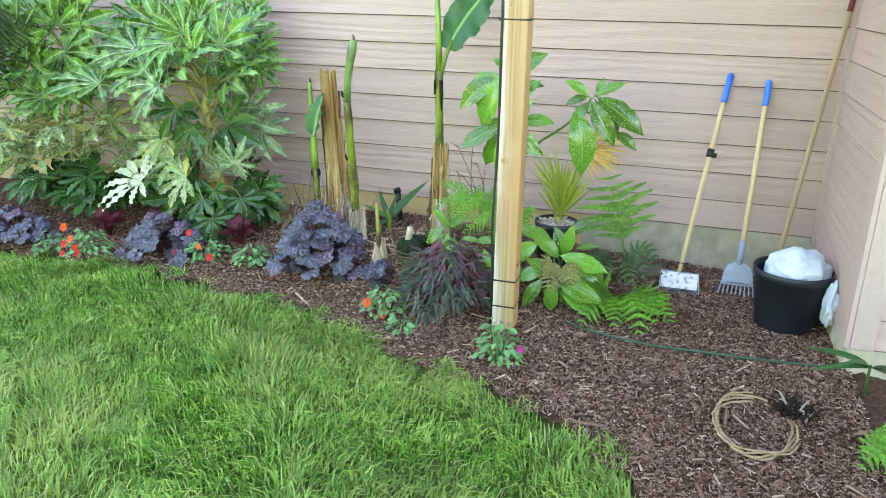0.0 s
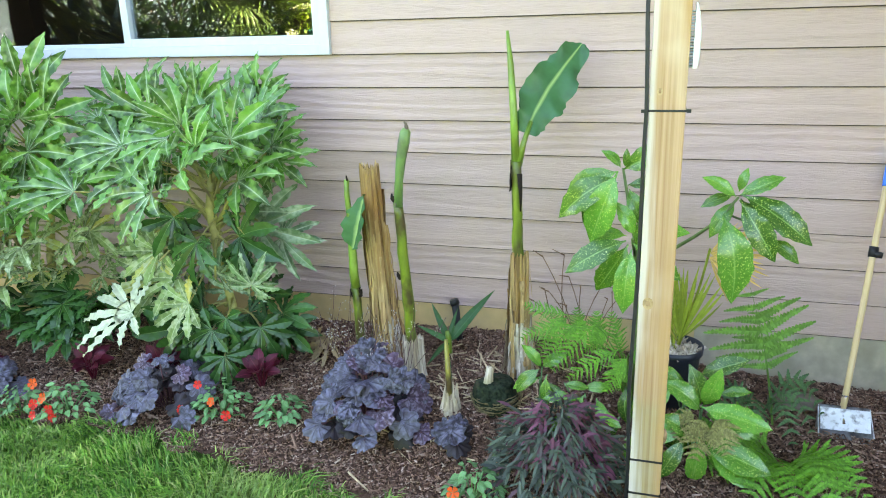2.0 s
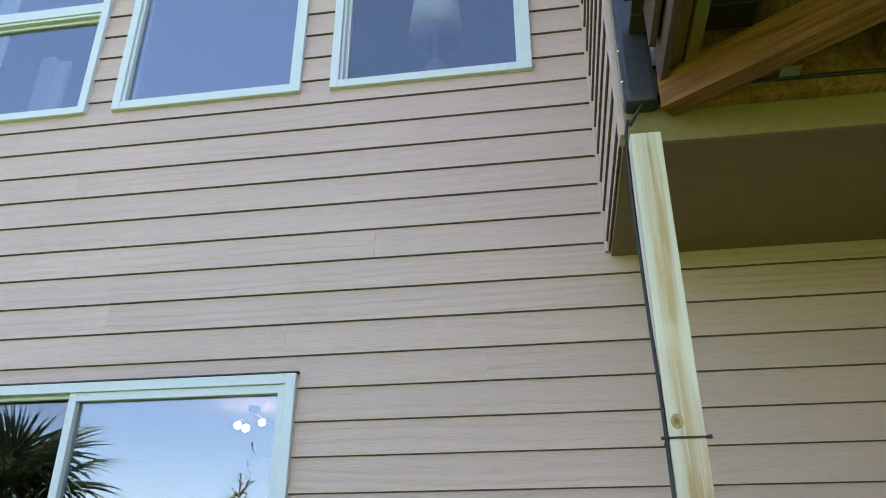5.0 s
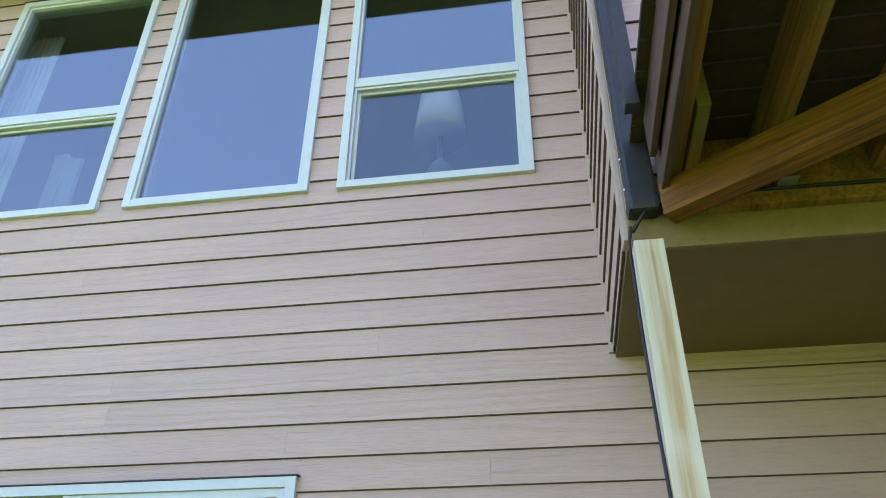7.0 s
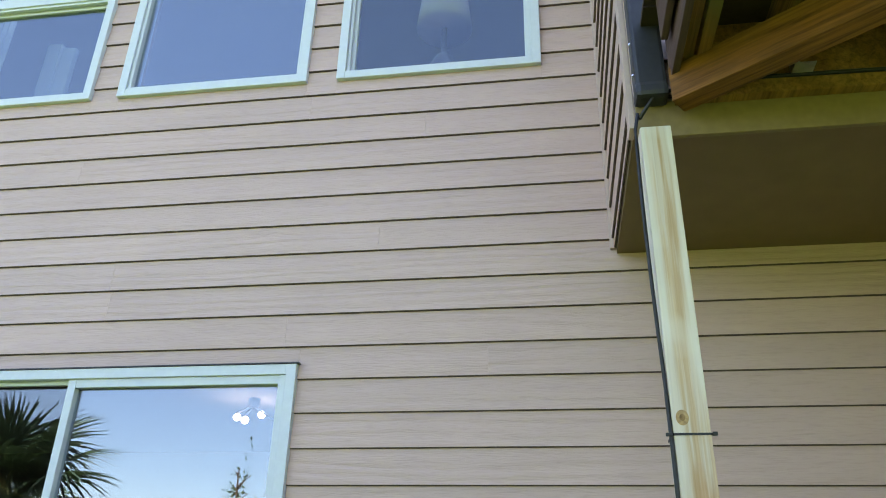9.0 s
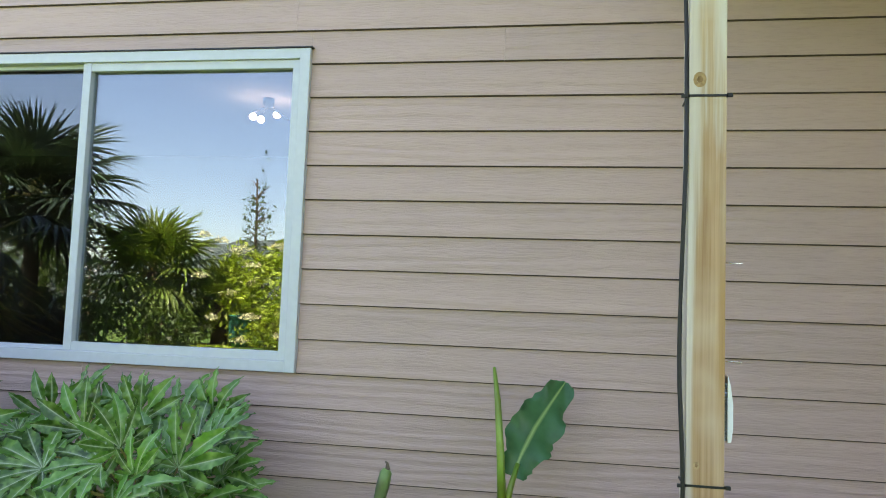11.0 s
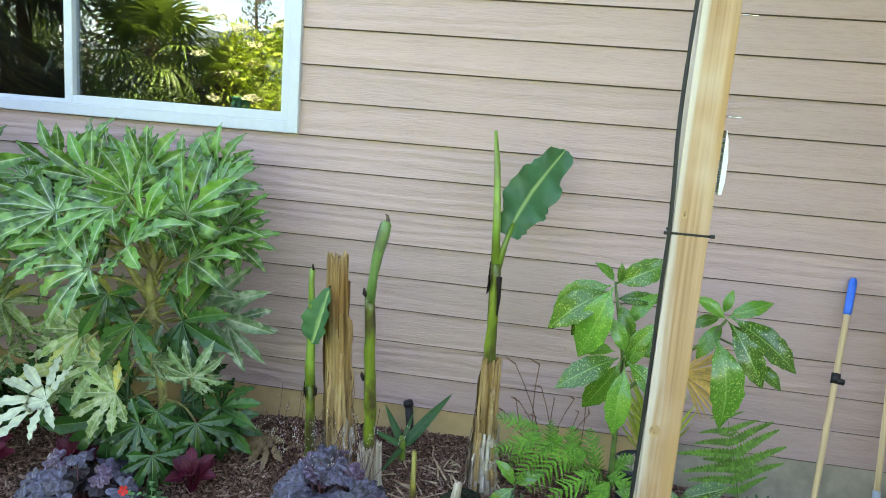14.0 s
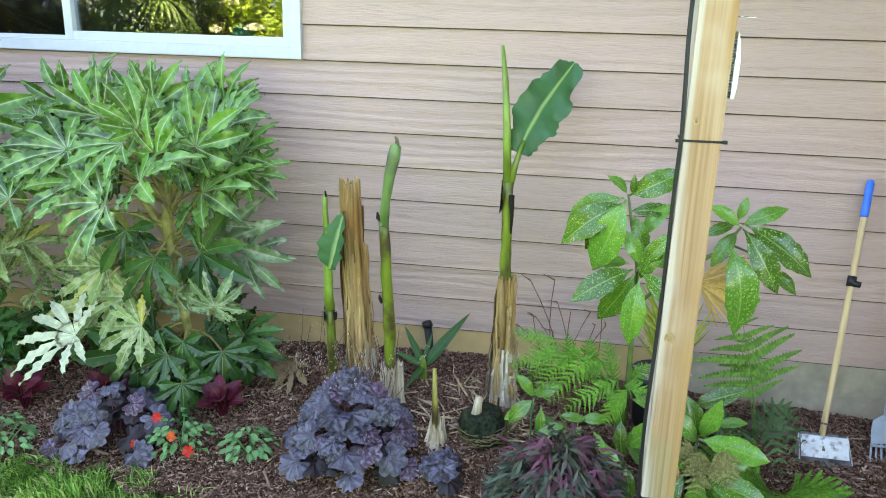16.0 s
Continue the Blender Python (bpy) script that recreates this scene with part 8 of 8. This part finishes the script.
def grass(name, x0, x1, y0, y1, density, tall, seed, mat):
    g = np.random.RandomState(seed)
    n = int((x1 - x0) * (y1 - y0) * density)
    x, y = g.uniform(x0, x1, n), g.uniform(y0, y1, n)
    tuft = np.sin(x * 9 + np.sin(y * 7) * 2) * np.cos(y * 8 + np.sin(x * 5) * 2)
    ragged = 0.05 * np.sin(x * 31) + 0.04 * np.sin(x * 13 + y * 9)
    k = in_lawn(x, y - 0.02 + ragged) & (g.uniform(0, 1, n) < 0.75 + 0.3 * tuft)
    x, y, tuft = x[k], y[k], tuft[k]
    n = len(x)
    a = g.uniform(0, 2 * np.pi, n)
    comb = 0.9 * np.sin(x * 2.1) + 0.7 * np.cos(y * 2.7 + x)
    lean = g.uniform(0.3, 1.7, n)
    h = g.uniform(0.55, 1.1, n) * tall * (1 + 0.3 * tuft)
    comb = comb * 2.2 + 1.5 * np.sin(x * 6.3 + y * 4.1)
    dx, dy = np.cos(a) + 0.6 * np.cos(comb), np.sin(a) + 0.6 * np.sin(comb)
    w = g.uniform(0.0016, 0.0046, n)
    px, py = -np.sin(a) * w, np.cos(a) * w
    z = height(x, y) - 0.008
    P0 = np.stack([x, y, z], 1)
    P1 = P0 + np.stack([dx * lean * h * 0.22, dy * lean * h * 0.22, h * 0.62], 1)
    P2 = P0 + np.stack([dx * lean * h * 0.62, dy * lean * h * 0.62, h * (1.0 - 0.28 * lean)], 1)
    S = np.stack([px, py, np.zeros(n)], 1)
    V = np.stack([P0 - S, P0 + S, P1 + S * 0.8, P1 - S * 0.8, P2 + S * 0.12, P2 - S * 0.12], 1).reshape(-1, 3)
    i = np.arange(n)[:, None] * 6
    F = np.concatenate([i + np.array([0, 1, 2, 3]), i + np.array([3, 2, 4, 5])], 0)
    return tagged(put(name, mesh_data(name, V, F, mat)), "lush green lawn grass with paler worn patches", "grass", "", "stuff")


M_GRASS = grass_mat()
grass("lawn_grass", -2.4, 2.75, -3.9, -1.1, 10500, 0.078, 1, M_GRASS)
grass("lawn_grass", -6.0, -2.4, -5.2, -1.1, 2200, 0.08, 2, M_GRASS)
grass("lawn_grass", -2.4, 2.7, -6.2, -3.9, 2200, 0.08, 3, M_GRASS)


def chip_mat():
    m, nt, b, node = shader("bark_chips")
    ge = nt.nodes.new("ShaderNodeNewGeometry")
    r = ramp(nt, [(0.0, (0.06, 0.034, 0.024)), (0.25, (0.15, 0.084, 0.058)), (0.6, (0.26, 0.15, 0.105)), (0.88, (0.37, 0.23, 0.165)), (0.96, (0.44, 0.31, 0.24)), (1.0, (0.58, 0.46, 0.35))])
    nt.links.new(ge.outputs["Random Per Island"], r.inputs[0])
    n1 = node("ShaderNodeTexNoise", Scale=120.0, Detail=4.0)
    nt.links.new(coords(nt, node, (1, 1, 1), shift=False), n1.inputs["Vector"])
    r1 = ramp(nt, [(0.3, (0.7, 0.7, 0.7)), (0.7, (1.2, 1.2, 1.2))])
    nt.links.new(n1.outputs[0], r1.inputs[0])
    nt.links.new(mix(nt, 1.0, r.outputs[0], r1.outputs[0], "MULTIPLY"), b.inputs["Base Color"])
    b.inputs["Roughness"].default_value = 0.9
    b.inputs["Specular IOR Level"].default_value = 0.1
    return m


def chips(name, x0, x1, y0, y1, density, long, seed, mat, label, slim=1.0):
    """Splinters of bark, each a thin tapered prism, lying at all angles."""
    g = np.random.RandomState(seed)
    n = int((x1 - x0) * (y1 - y0) * density)
    x, y = g.uniform(x0, x1, n), g.uniform(y0, y1, n)
    k = ~in_lawn(x, y + 0.05 * np.sin(x * 17))
    x, y = x[k], y[k]
    n = len(x)
    L = long * g.lognormal(0, 0.5, n) * 0.5
    W = np.clip(L * g.uniform(0.08, 0.32, n) * slim, 0.0012, 0.008)
    T = g.uniform(0.0012, 0.004, n)
    a, e, ro = g.uniform(0, 6.28, n), g.normal(0, 0.22, n), g.normal(0, 0.5, n)
    d = np.stack([np.cos(a) * np.cos(e), np.sin(a) * np.cos(e), np.sin(e)], 1)
    s0 = np.stack([-np.sin(a), np.cos(a), np.zeros(n)], 1)
    u0 = np.cross(d, s0)
    s = s0 * np.cos(ro)[:, None] + u0 * np.sin(ro)[:, None]
    u = np.cross(d, s)
    c = np.stack([x, y, height(x, y) + 0.024 + g.uniform(0, 0.012, n) + np.abs(np.sin(e)) * L * 0.5], 1)
    V = []
    for q in (-1, 1):
        f = 1.0 if q < 0 else 0.55
        for i, j in ((-1, -1), (1, -1), (1, 1), (-1, 1)):
            V.append(c + d * (q * L)[:, None] + s * (i * W * f)[:, None] + u * (j * T)[:, None])
    V = np.stack(V, 1).reshape(-1, 3)
    b = np.arange(n)[:, None] * 8
    F = np.concatenate([b + np.array(f) for f in ((0, 1, 2, 3), (7, 6, 5, 4), (0, 4, 5, 1), (1, 5, 6, 2), (2, 6, 7, 3), (3, 7, 4, 0))], 0)
    return tagged(put(name, mesh_data(name, V, F, mat, False)), label, "mulch", "", "stuff")


M_CHIP = chip_mat()
chips("bark_mulch", -3.4, 3.3, -2.6, -0.01, 14000, 0.0125, 5, M_CHIP, "shredded brown bark mulch over the bed", 0.8)
chips("bark_mulch", -2.0, 3.3, -2.5, -0.05, 120, 0.05, 6, M_CHIP, "longer pale bark splinters over the bed", 0.5)
chips("bark_mulch", 2.2, 4.5, -4.6, -2.4, 5000, 0.016, 7, M_CHIP, "shredded brown bark mulch beside the lawn")

M_STRAWBITS = plain("dry_straw", (0.52, 0.4, 0.25), 0.85, var=0.4, scale=40)
chips("dry_straw", 0.55, 1.35, -0.85, -0.3, 260, 0.11, 8, M_STRAWBITS, "dry straw strips on the mulch under the bananas", 0.25)
chips("dry_straw", -1.2, 2.3, -2.2, -0.1, 26, 0.07, 9, M_STRAWBITS, "pale dry straw scattered over the mulch", 0.25)


# ---- planks of the walls ----
KNOWN = [(3.354, 0.983), (4.075, 0.379), (4.788, 0.618), (3.521, -0.097), (5.006, -0.104)]
clad(wall_main, -7.0, 3.232, COURSES[0], 7.6, list(WINDOWS.values()), None, KNOWN, 4)
clad(bay, 0.03, -BAYY - 0.06, 3.93, 7.6, [], SIDE_TURN, (), 5)
clad(block, 0.03, -BAYY - 0.075, 0.2, 3.9, [], RETURN_TURN, (), 6)
FRONT_TURN = Matrix.Translation((0, BAYY + 0.001, 0))
clad(block, 3.37, 8.0, 0.2, 3.8, [], FRONT_TURN, (), 8)
clad(bay, BAYX + 0.09, 8.0, 4.0, 7.6, [], FRONT_TURN, (), 9)
